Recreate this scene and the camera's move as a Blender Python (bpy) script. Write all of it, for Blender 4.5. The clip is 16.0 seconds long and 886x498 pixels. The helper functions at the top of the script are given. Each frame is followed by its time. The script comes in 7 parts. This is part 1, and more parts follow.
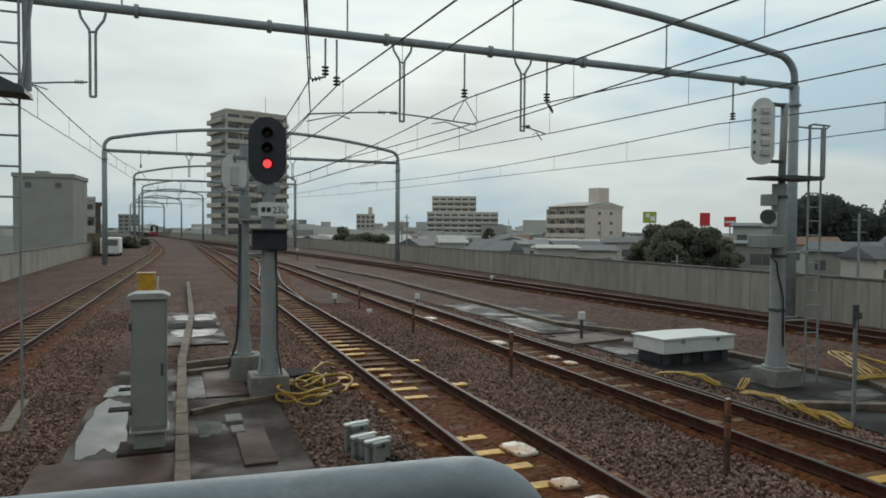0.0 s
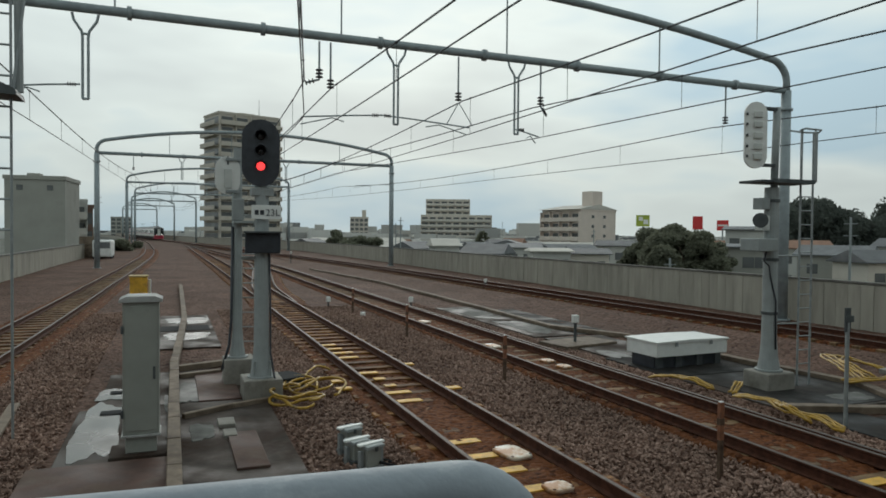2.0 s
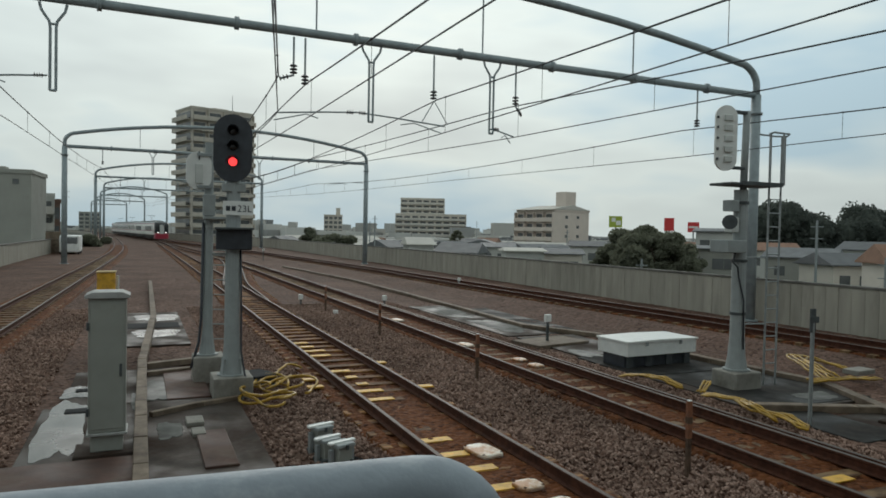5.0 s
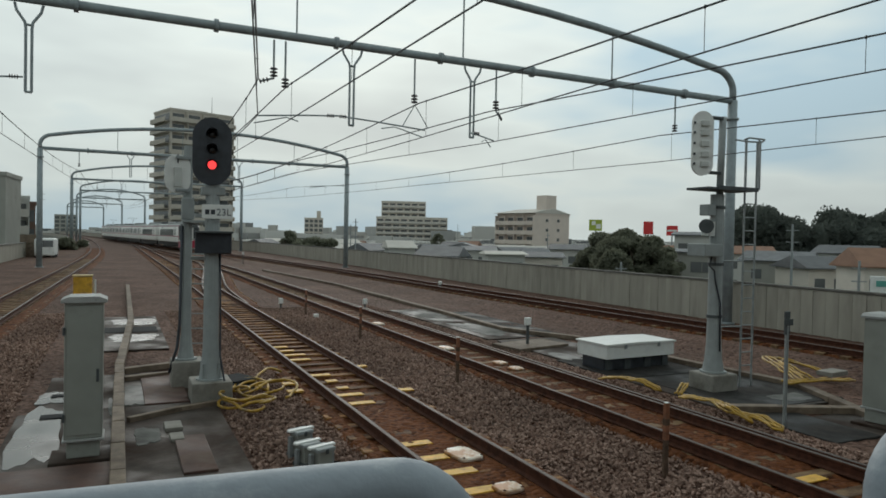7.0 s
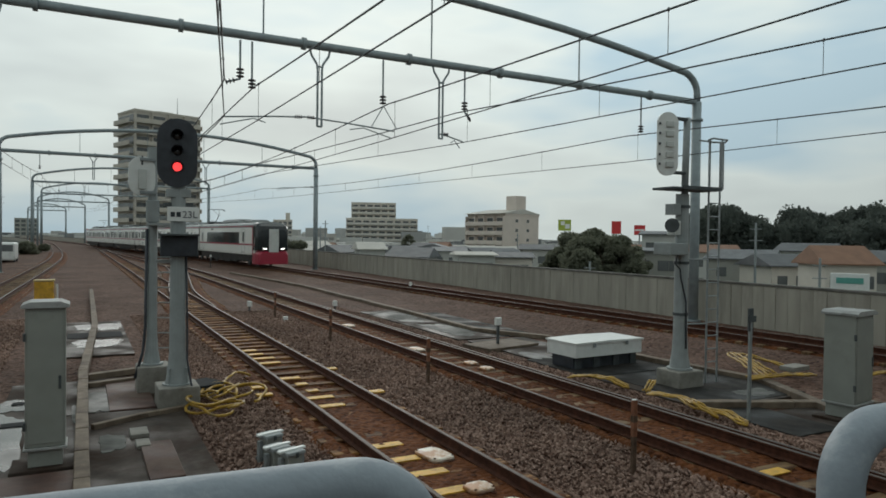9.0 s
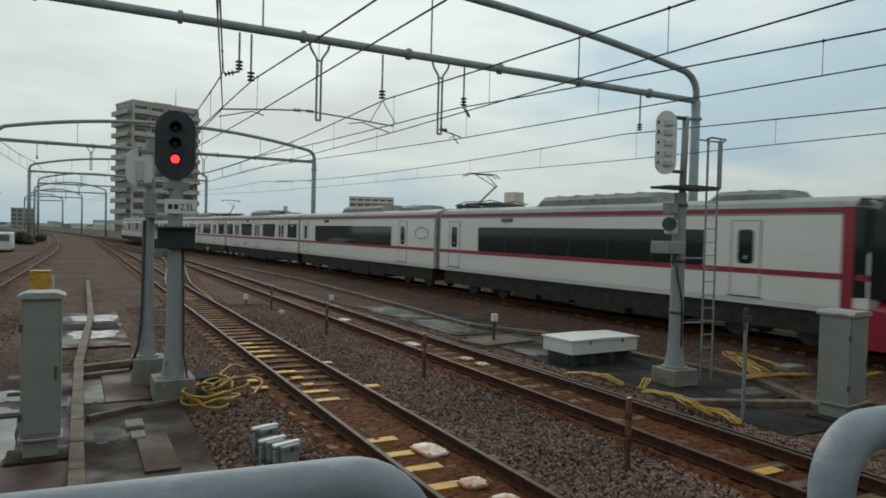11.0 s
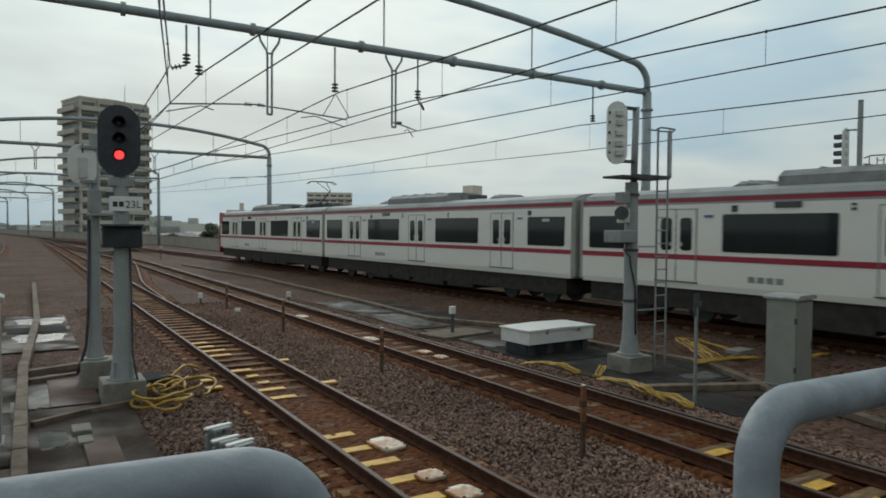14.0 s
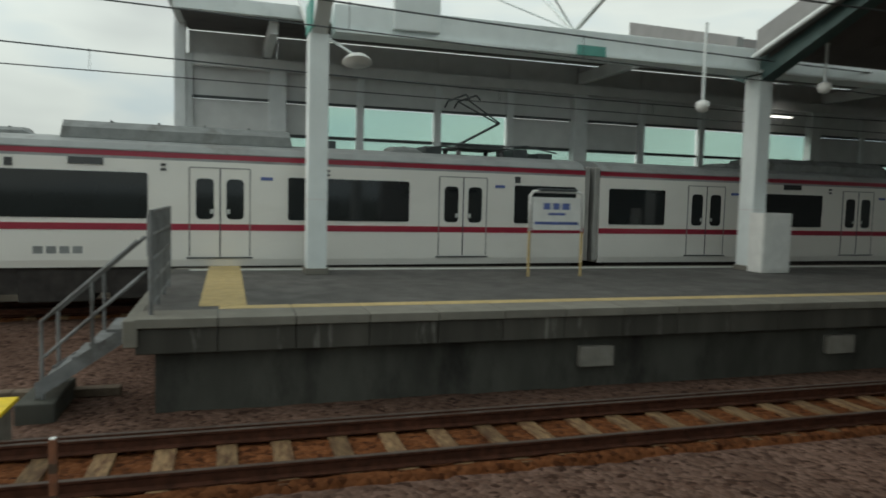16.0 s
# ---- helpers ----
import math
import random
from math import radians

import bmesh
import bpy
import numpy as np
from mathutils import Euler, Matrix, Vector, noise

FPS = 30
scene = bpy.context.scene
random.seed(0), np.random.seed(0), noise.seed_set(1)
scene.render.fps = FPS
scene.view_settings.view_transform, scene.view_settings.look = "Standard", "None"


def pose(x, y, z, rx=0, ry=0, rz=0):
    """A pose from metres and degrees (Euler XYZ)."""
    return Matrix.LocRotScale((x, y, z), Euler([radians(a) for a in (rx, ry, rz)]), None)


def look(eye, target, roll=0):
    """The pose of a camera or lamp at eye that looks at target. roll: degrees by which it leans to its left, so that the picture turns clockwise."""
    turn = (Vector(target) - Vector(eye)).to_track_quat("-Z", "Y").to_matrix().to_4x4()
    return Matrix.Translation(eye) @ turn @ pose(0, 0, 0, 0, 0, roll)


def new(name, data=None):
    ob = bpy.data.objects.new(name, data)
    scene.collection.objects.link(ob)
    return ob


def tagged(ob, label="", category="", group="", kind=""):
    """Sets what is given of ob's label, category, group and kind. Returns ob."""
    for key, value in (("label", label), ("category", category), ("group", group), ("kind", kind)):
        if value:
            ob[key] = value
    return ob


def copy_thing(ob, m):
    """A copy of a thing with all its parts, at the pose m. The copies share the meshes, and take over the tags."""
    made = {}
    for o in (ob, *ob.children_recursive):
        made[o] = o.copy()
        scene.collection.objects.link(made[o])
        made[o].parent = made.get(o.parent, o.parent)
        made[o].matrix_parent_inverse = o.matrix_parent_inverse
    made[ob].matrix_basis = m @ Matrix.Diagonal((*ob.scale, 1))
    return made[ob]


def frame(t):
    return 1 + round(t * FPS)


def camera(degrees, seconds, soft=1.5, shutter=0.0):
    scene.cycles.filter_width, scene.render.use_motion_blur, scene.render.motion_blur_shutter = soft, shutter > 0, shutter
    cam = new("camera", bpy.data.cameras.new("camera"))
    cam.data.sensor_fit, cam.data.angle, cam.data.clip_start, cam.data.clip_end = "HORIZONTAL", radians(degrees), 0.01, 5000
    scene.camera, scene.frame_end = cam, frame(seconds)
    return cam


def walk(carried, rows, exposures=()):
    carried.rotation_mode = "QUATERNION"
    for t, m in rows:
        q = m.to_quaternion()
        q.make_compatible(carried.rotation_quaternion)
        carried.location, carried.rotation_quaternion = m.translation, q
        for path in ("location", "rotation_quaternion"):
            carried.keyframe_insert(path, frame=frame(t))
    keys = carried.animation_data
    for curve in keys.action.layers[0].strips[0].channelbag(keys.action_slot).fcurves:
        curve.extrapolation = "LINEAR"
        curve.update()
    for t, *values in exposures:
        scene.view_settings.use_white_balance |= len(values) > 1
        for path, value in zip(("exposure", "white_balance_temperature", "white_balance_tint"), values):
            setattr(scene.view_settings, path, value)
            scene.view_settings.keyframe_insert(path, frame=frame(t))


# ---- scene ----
cam = camera(65.26, 16.0, soft=1.7, shutter=0.15)
PATH = [
    (0, 0.000, 0.000, 2.703, 88.46, -0.42, -20.99),
    (0.5, 0.002, 0.011, 2.699, 88.38, -0.37, -20.99),
    (1, -0.001, 0.004, 2.705, 88.48, -0.30, -21.12),
    (1.5, 0.003, 0.011, 2.703, 88.64, -0.20, -21.31),
    (2, 0.001, 0.006, 2.702, 88.72, -0.50, -21.51),
    (2.5, -0.000, 0.012, 2.695, 88.71, -0.53, -21.84),
    (3, 0.004, 0.007, 2.697, 88.32, -0.59, -22.06),
    (3.5, 0.020, 0.009, 2.702, 88.19, -0.29, -22.25),
    (4, 0.021, 0.017, 2.691, 88.33, -0.39, -22.67),
    (6.5, 0.015, -0.009, 2.699, 88.95, -1.47, -24.82),
    (7, 0.015, -0.023, 2.702, 88.96, -1.14, -25.19),
    (7.5, 0.029, -0.021, 2.699, 88.36, -1.24, -25.88),
    (8, 0.026, -0.022, 2.692, 88.29, -1.24, -26.79),
    (8.5, 0.034, -0.031, 2.698, 88.62, -0.76, -27.17),
    (9, 0.026, -0.037, 2.701, 89.08, -0.70, -27.64),
    (11.5, 0.022, -0.045, 2.711, 88.63, -1.51, -27.80),
    (12, 0.018, -0.052, 2.711, 88.63, -1.54, -27.60),
    (12.5, 0.026, -0.045, 2.707, 88.27, -1.93, -27.35),
    (13, 0.023, -0.044, 2.707, 88.13, -1.54, -27.04),
    (13.5, 0.043, -0.039, 2.698, 88.10, -0.96, -27.71),
    (14, 0.121, -0.046, 2.686, 88.26, -0.37, -31.19),
    (14.5, 0.181, -0.107, 2.690, 88.16, -0.44, -41.47),
    (15, 0.264, -0.269, 2.670, 87.70, -0.80, -60.44),
    (15.2, 0.265, -0.297, 2.675, 87.32, -1.25, -69.80),
    (15.5, 0.252, -0.351, 2.683, 86.08, -0.85, -82.66),
    (15.6, 0.238, -0.377, 2.686, 85.81, -1.10, -87.21),
    (15.8, 0.187, -0.421, 2.687, 85.67, -1.21, -97.57),
    (16, 0.112, -0.459, 2.684, 85.88, -1.46, -107.19),
]
walk(cam, [(r[0], pose(*r[1:])) for r in PATH], [(0, 0.0, 6500, 10), (4, 0.0, 6500, 10), (8, -0.06, 6500, 10), (14.4, -0.06, 6500, 10), (15.3, 0.06, 6600, 11), (16, 0.36, 6800, 10)])

# ---------------------------------------------------------------- world and light
world = bpy.data.worlds.new("overcast_sky")
scene.world = world
world.use_nodes = True


def build_sky():
    nt = world.node_tree
    nt.nodes.clear()
    N, L = nt.nodes.new, nt.links.new
    out = N("ShaderNodeOutputWorld")
    bg = N("ShaderNodeBackground")
    sky = N("ShaderNodeTexSky")
    sky.sky_type = "NISHITA"
    sky.sun_disc = False
    sky.sun_elevation, sky.sun_rotation = radians(24), radians(17)
    sky.dust_density = 3.0
    co = N("ShaderNodeTexCoord")
    mp = N("ShaderNodeMapping")
    mp.inputs["Scale"].default_value = (1.3, 1.3, 4.2)
    mp.inputs["Location"].default_value = (3.1, 1.7, 0.4)
    L(co.outputs["Generated"], mp.inputs["Vector"])
    nz = N("ShaderNodeTexNoise")
    nz.inputs["Scale"].default_value = 1.45
    nz.inputs["Detail"].default_value = 4.0
    nz.inputs["Roughness"].default_value = 0.5
    L(mp.outputs["Vector"], nz.inputs["Vector"])
    ramp = N("ShaderNodeValToRGB")
    ramp.color_ramp.elements[0].position, ramp.color_ramp.elements[0].color = 0.36, (0.50, 0.665, 0.745, 1)
    ramp.color_ramp.elements[1].position, ramp.color_ramp.elements[1].color = 0.70, (0.55, 0.618, 0.622, 1)
    mid = ramp.color_ramp.elements.new(0.50)
    mid.color = (0.755, 0.85, 0.825, 1)
    L(nz.outputs["Fac"], ramp.inputs["Fac"])
    # clouds hide most of the clear sky
    scale = N("ShaderNodeMix")
    scale.data_type = "RGBA"
    scale.blend_type = "MULTIPLY"
    scale.inputs["Factor"].default_value = 1.0
    scale.inputs["B"].default_value = (0.09, 0.09, 0.09, 1)
    L(sky.outputs["Color"], scale.inputs["A"])
    mix = N("ShaderNodeMix")
    mix.data_type = "RGBA"
    mix.inputs["Factor"].default_value = 0.975
    L(scale.outputs["Result"], mix.inputs["A"])
    L(ramp.outputs["Color"], mix.inputs["B"])
    # the cloud is brightest where the hidden sun stands
    dot = N("ShaderNodeVectorMath")
    dot.operation = "DOT_PRODUCT"
    dot.inputs[1].default_value = Vector((0.28, 0.88, 0.42)).normalized()
    L(co.outputs["Generated"], dot.inputs[0])
    glow = N("ShaderNodeMapRange")
    glow.interpolation_type = "SMOOTHSTEP"
    glow.inputs["From Min"].default_value, glow.inputs["From Max"].default_value = 0.4, 1.0
    glow.inputs["To Min"].default_value, glow.inputs["To Max"].default_value = 0.80, 1.08
    L(dot.outputs["Value"], glow.inputs["Value"])
    lit = N("ShaderNodeVectorMath")
    lit.operation = "SCALE"
    L(mix.outputs["Result"], lit.inputs[0])
    # thicker, greyer air towards the horizon
    sep = N("ShaderNodeSeparateXYZ")
    L(co.outputs["Generated"], sep.inputs["Vector"])
    haze = N("ShaderNodeMapRange")
    haze.interpolation_type = "SMOOTHSTEP"
    haze.inputs["From Min"].default_value, haze.inputs["From Max"].default_value = 0.0, 0.30
    haze.inputs["To Min"].default_value, haze.inputs["To Max"].default_value = 0.77, 1.0
    L(sep.outputs["Z"], haze.inputs["Value"])
    both = N("ShaderNodeMath")
    both.operation = "MULTIPLY"
    L(glow.outputs["Result"], both.inputs[0])
    L(haze.outputs["Result"], both.inputs[1])
    L(both.outputs["Value"], lit.inputs["Scale"])
    L(lit.outputs["Vector"], bg.inputs["Color"])
    bg.inputs["Strength"].default_value = SKY
    L(bg.outputs["Background"], out.inputs["Surface"])


SKY = 0.97
build_sky()
sun = new("sun", bpy.data.lights.new("sun", "SUN"))
sun.data.energy, sun.data.angle, sun.data.color = 0.75, radians(40), (1.0, 0.97, 0.92)
sun.matrix_world = look((26, 88, 40), (0, 0, 0))
scene.view_settings.exposure = 0.0

# ---------------------------------------------------------------- materials


def material(name, base, rough=0.6, metal=0.0, var=0.25, scale=6.0, bump=0.0, bump_scale=40.0, dirt=None, dirt_at=0.55, dirt_scale=1.2,
             emit=None, emit_strength=0.0, rand=0.0, spec=0.5, coat=0.0, gloss_var=0.0, stretch=(1, 1, 1)):
    """A painted or mineral surface: base colour with grain, blotches of dirt, fine relief."""
    m = bpy.data.materials.new(name)
    m.use_nodes = True
    nt = m.node_tree
    N, L = nt.nodes.new, nt.links.new
    b = nt.nodes["Principled BSDF"]
    b.inputs["Roughness"].default_value = rough
    b.inputs["Metallic"].default_value = metal
    b.inputs["Specular IOR Level"].default_value = min(spec, 0.2) if rough >= 0.7 else spec
    b.inputs["Coat Weight"].default_value = coat
    co = N("ShaderNodeTexCoord")
    mp = N("ShaderNodeMapping")
    mp.inputs["Scale"].default_value = stretch
    if rand:
        shift = N("ShaderNodeObjectInfo")
        grow = N("ShaderNodeMath")
        grow.operation = "MULTIPLY"
        grow.inputs[1].default_value = 53.0
        L(shift.outputs["Random"], grow.inputs[0])
        add = N("ShaderNodeVectorMath")
        add.operation = "ADD"
        L(co.outputs["Object"], add.inputs[0])
        L(grow.outputs[0], add.inputs[1])
        L(add.outputs["Vector"], mp.inputs["Vector"])
    else:
        L(co.outputs["Object"], mp.inputs["Vector"])
    n1 = N("ShaderNodeTexNoise")
    n1.inputs["Scale"].default_value = scale
    n1.inputs["Detail"].default_value = 6.0
    L(mp.outputs["Vector"], n1.inputs["Vector"])
    ramp = N("ShaderNodeValToRGB")
    lo = tuple(c * (1 - var) for c in base)
    hi = tuple(min(1.0, c * (1 + var)) for c in base)
    ramp.color_ramp.elements[0].position, ramp.color_ramp.elements[0].color = 0.32, (*lo, 1)
    ramp.color_ramp.elements[1].position, ramp.color_ramp.elements[1].color = 0.68, (*hi, 1)
    L(n1.outputs["Fac"], ramp.inputs["Fac"])
    col = ramp.outputs["Color"]
    if dirt:
        n2 = N("ShaderNodeTexNoise")
        n2.inputs["Scale"].default_value = dirt_scale
        n2.inputs["Detail"].default_value = 8.0
        n2.inputs["Roughness"].default_value = 0.65
        L(mp.outputs["Vector"], n2.inputs["Vector"])
        r2 = N("ShaderNodeValToRGB")
        r2.color_ramp.elements[0].position = dirt_at
        r2.color_ramp.elements[1].position = min(1.0, dirt_at + 0.18)
        L(n2.outputs["Fac"], r2.inputs["Fac"])
        mx = N("ShaderNodeMix")
        mx.data_type = "RGBA"
        L(r2.outputs["Color"], mx.inputs["Factor"])
        L(col, mx.inputs["A"])
        mx.inputs["B"].default_value = (*dirt, 1)
        col = mx.outputs["Result"]
    if rand:
        oi = N("ShaderNodeObjectInfo")
        mr = N("ShaderNodeMapRange")
        mr.inputs["To Min"].default_value, mr.inputs["To Max"].default_value = 1 - rand, 1 + rand
        L(oi.outputs["Random"], mr.inputs["Value"])
        hs = N("ShaderNodeHueSaturation")
        L(mr.outputs["Result"], hs.inputs["Value"])
        L(col, hs.inputs["Color"])
        col = hs.outputs["Color"]
    L(col, b.inputs["Base Color"])
    if gloss_var:
        rr = N("ShaderNodeMapRange")
        rr.inputs["From Min"].default_value, rr.inputs["From Max"].default_value = 0.4, 0.62
        rr.inputs["To Min"].default_value, rr.inputs["To Max"].default_value = rough, min(1.0, rough + gloss_var)
        n3 = N("ShaderNodeTexNoise")
        n3.inputs["Scale"].default_value = 0.9
        n3.inputs["Detail"].default_value = 4.0
        L(co.outputs["Object"], n3.inputs["Vector"])
        L(n3.outputs["Fac"], rr.inputs["Value"])
        L(rr.outputs["Result"], b.inputs["Roughness"])
    if bump:
        nb = N("ShaderNodeTexNoise")
        nb.inputs["Scale"].default_value = bump_scale
        nb.inputs["Detail"].default_value = 3.0
        L(co.outputs["Object"], nb.inputs["Vector"])
        bp = N("ShaderNodeBump")
        bp.inputs["Strength"].default_value = bump
        bp.inputs["Distance"].default_value = 0.02
        L(nb.outputs["Fac"], bp.inputs["Height"])
        L(bp.outputs["Normal"], b.inputs["Normal"])
    if emit:
        b.inputs["Emission Color"].default_value = (*emit, 1)
        b.inputs["Emission Strength"].default_value = emit_strength
    return m


def gravel_material(name, colours, cell=14.0, per_island=False, blotch=(0.72, 1.25)):
    """Broken stone: each cell or loose stone has its own tone."""
    m = bpy.data.materials.new(name)
    m.use_nodes = True
    nt = m.node_tree
    N, L = nt.nodes.new, nt.links.new
    b = nt.nodes["Principled BSDF"]
    b.inputs["Roughness"].default_value = 0.72
    b.inputs["Specular IOR Level"].default_value = 0.04
    co = N("ShaderNodeTexCoord")
    vo = N("ShaderNodeTexVoronoi")
    vo.inputs["Scale"].default_value = cell
    L(co.outputs["Object"], vo.inputs["Vector"])
    ramp = N("ShaderNodeValToRGB")
    els = ramp.color_ramp.elements
    for i, c in enumerate(colours):
        e = els[i] if i < 2 else els.new(0.5)
        e.color = (*c, 1)
    for i, e in enumerate(els):
        e.position = i / (len(colours) - 1)
    if per_island:
        ge = N("ShaderNodeNewGeometry")
        L(ge.outputs["Random Per Island"], ramp.inputs["Fac"])
    else:
        sp = N("ShaderNodeSeparateColor")
        L(vo.outputs["Color"], sp.inputs["Color"])
        L(sp.outputs["Red"], ramp.inputs["Fac"])
    big = N("ShaderNodeTexNoise")
    big.inputs["Scale"].default_value = 0.35
    big.inputs["Detail"].default_value = 5.0
    L(co.outputs["Object"], big.inputs["Vector"])
    mr = N("ShaderNodeMapRange")
    mr.inputs["From Min"].default_value, mr.inputs["From Max"].default_value = 0.3, 0.7
    mr.inputs["To Min"].default_value, mr.inputs["To Max"].default_value = blotch
    L(big.outputs["Fac"], mr.inputs["Value"])
    hs = N("ShaderNodeHueSaturation")
    L(mr.outputs["Result"], hs.inputs["Value"])
    L(ramp.outputs["Color"], hs.inputs["Color"])
    L(hs.outputs["Color"], b.inputs["Base Color"])
    if not per_island:
        bp = N("ShaderNodeBump")
        bp.inputs["Strength"].default_value = 0.9
        bp.inputs["Distance"].default_value = 0.03
        L(vo.outputs["Distance"], bp.inputs["Height"])
        bp.invert = True
        L(bp.outputs["Normal"], b.inputs["Normal"])
    return m


M = {}
M["ballast"] = gravel_material("ballast_stone", [(0.036, 0.0180, 0.0125), (0.090, 0.050, 0.036), (0.160, 0.099, 0.076)])
M["stones"] = gravel_material("loose_ballast", [(0.076, 0.041, 0.029), (0.200, 0.121, 0.092), (0.37, 0.255, 0.204)], per_island=True)
M["rusty_ballast"] = gravel_material("rusty_ballast", [(0.042, 0.014, 0.006), (0.094, 0.032, 0.012), (0.15, 0.056, 0.0225)])
M["rusty_stones"] = gravel_material("rusty_stones", [(0.052, 0.020, 0.010), (0.11, 0.042, 0.018), (0.17, 0.078, 0.04)], per_island=True)
M["rail_side"] = material("rusty_rail", (0.068, 0.025, 0.014), 0.8, 0.0, 0.35, 9, 0.3, 60)
M["rail_head"] = material("worn_rail_head", (0.085, 0.062, 0.05), 0.55, 0.3, 0.25, 12, dirt=(0.06, 0.032, 0.021), dirt_at=0.48, spec=0.3)
M["sleeper"] = material("stained_sleeper", (0.235, 0.115, 0.037), 0.7, 0, 0.4, 5, 0.4, 30, dirt=(0.075, 0.028, 0.011), dirt_at=0.40, dirt_scale=3, rand=0.35, stretch=(1, 4, 1))
M["sleeper_pale"] = material("pale_sleeper", (0.18, 0.112, 0.057), 0.7, 0, 0.35, 5, 0.3, 30, dirt=(0.075, 0.034, 0.017), dirt_at=0.46, dirt_scale=3, rand=0.3, stretch=(1, 4, 1))
M["yellow"] = material("yellow_paint", (0.64, 0.35, 0.03), 0.55, 0, 0.25, 8, 0.2, 40, dirt=(0.17, 0.09, 0.03), dirt_at=0.55, dirt_scale=4)
M["cable"] = material("yellow_cable", (0.40, 0.23, 0.02), 0.5, 0, 0.3, 20, dirt=(0.14, 0.09, 0.03), dirt_at=0.5, dirt_scale=5)
M["bright_yellow"] = material("yellow_cover", (0.82, 0.58, 0.02), 0.5, 0, 0.1, 8, dirt=(0.5, 0.36, 0.06), dirt_at=0.62, dirt_scale=3)
M["concrete"] = material("concrete", (0.26, 0.245, 0.215), 0.75, 0, 0.2, 3, 0.25, 30, dirt=(0.13, 0.115, 0.095), dirt_at=0.52)
M["wet_concrete"] = material("wet_concrete", (0.058, 0.046, 0.038), 0.45, 0, 0.35, 2.5, 0.15, 25, dirt=(0.034, 0.020, 0.014), dirt_at=0.46, spec=0.12, gloss_var=0.5)
M["wet_dark"] = material("soaked_shadowed_concrete", (0.026, 0.024, 0.022), 0.5, 0, 0.35, 3, 0.15, 25, dirt=(0.05, 0.042, 0.036), dirt_at=0.52, spec=0.12, gloss_var=0.4)
M["damp"] = material("damp_concrete_sheet", (0.10, 0.10, 0.09), 0.5, 0, 0.35, 4, 0.1, 30, dirt=(0.06, 0.056, 0.05), dirt_at=0.5, dirt_scale=2.5, spec=0.3, gloss_var=0.4)
M["stair_steel"] = material("weathered_stair_steel", (0.19, 0.195, 0.195), 0.6, 0.1, 0.2, 5, dirt=(0.08, 0.075, 0.07), dirt_at=0.5)
M["puddle"] = material("rain_puddle", (0.075, 0.07, 0.062), 0.10, 0, 0.3, 3, spec=0.42, gloss_var=0.3)
M["rust_slab"] = material("rust_stained_slab", (0.072, 0.034, 0.024), 0.6, 0, 0.3, 3, 0.15, 30, dirt=(0.10, 0.07, 0.05), dirt_at=0.5, gloss_var=0.3)
M["trough"] = material("cable_trough_lid", (0.17, 0.13, 0.095), 0.7, 0, 0.25, 5, 0.2, 35, dirt=(0.075, 0.052, 0.036), dirt_at=0.5, rand=0.12)
M["wall"] = material("parapet_concrete", (0.35, 0.325, 0.275), 0.85, 0, 0.12, 2.5, 0.15, 25, dirt=(0.26, 0.24, 0.205), dirt_at=0.52, stretch=(1, 1, 0.2), rand=0.06)
M["wall_cap"] = material("parapet_cap", (0.16, 0.15, 0.135), 0.85, 0, 0.25, 3, dirt=(0.09, 0.085, 0.075), dirt_at=0.5)
M["steel"] = material("grey_green_steel", (0.27, 0.31, 0.32), 0.5, 0.0, 0.15, 4, dirt=(0.19, 0.215, 0.215), dirt_at=0.56, dirt_scale=2)
M["galv"] = material("galvanised_steel", (0.27, 0.29, 0.29), 0.5, 0.25, 0.15, 6, dirt=(0.18, 0.18, 0.17), dirt_at=0.56)
M["dark_steel"] = material("dark_steel", (0.07, 0.078, 0.08), 0.55, 0.2, 0.2, 6)
M["mast"] = material("mast_paint", (0.285, 0.305, 0.30), 0.65, 0, 0.10, 5, dirt=(0.21, 0.225, 0.22), dirt_at=0.55, dirt_scale=2.5)
M["cabinet"] = material("cabinet_paint", (0.265, 0.27, 0.24), 0.6, 0, 0.08, 3, dirt=(0.215, 0.215, 0.19), dirt_at=0.57, dirt_scale=2)
M["cabinet_lid"] = material("weathered_lid_paint", (0.33, 0.33, 0.315), 0.6, 0, 0.12, 5, dirt=(0.22, 0.215, 0.20), dirt_at=0.52, dirt_scale=4)
M["white"] = material("white_paint", (0.72, 0.72, 0.69), 0.5, 0, 0.06, 5, dirt=(0.5, 0.48, 0.44), dirt_at=0.6)
M["off_white"] = material("weathered_white", (0.55, 0.56, 0.53), 0.5, 0, 0.08, 5, dirt=(0.40, 0.40, 0.37), dirt_at=0.55)
M["beacon"] = material("stained_white_plastic", (0.80, 0.75, 0.64), 0.45, 0, 0.08, 6, dirt=(0.40, 0.18, 0.06), dirt_at=0.40, dirt_scale=3.4)
M["black"] = material("black_paint", (0.030, 0.034, 0.042), 0.45, 0, 0.3, 6)
M["matte_black"] = material("matte_black_plastic", (0.022, 0.023, 0.024), 0.9, 0, 0.2, 6)
M["dark_lens"] = material("unlit_lens", (0.02, 0.022, 0.024), 0.15, 0, 0.1, 6, coat=0.5)
M["red_lens"] = material("lit_red_lens", (0.8, 0.05, 0.04), 0.3, 0, 0.05, 6, emit=(1.0, 0.06, 0.06), emit_strength=1.5)
M["orange"] = material("orange_stake_paint", (0.22, 0.085, 0.042), 0.6, 0, 0.2, 9, dirt=(0.10, 0.05, 0.03), dirt_at=0.5, dirt_scale=7)
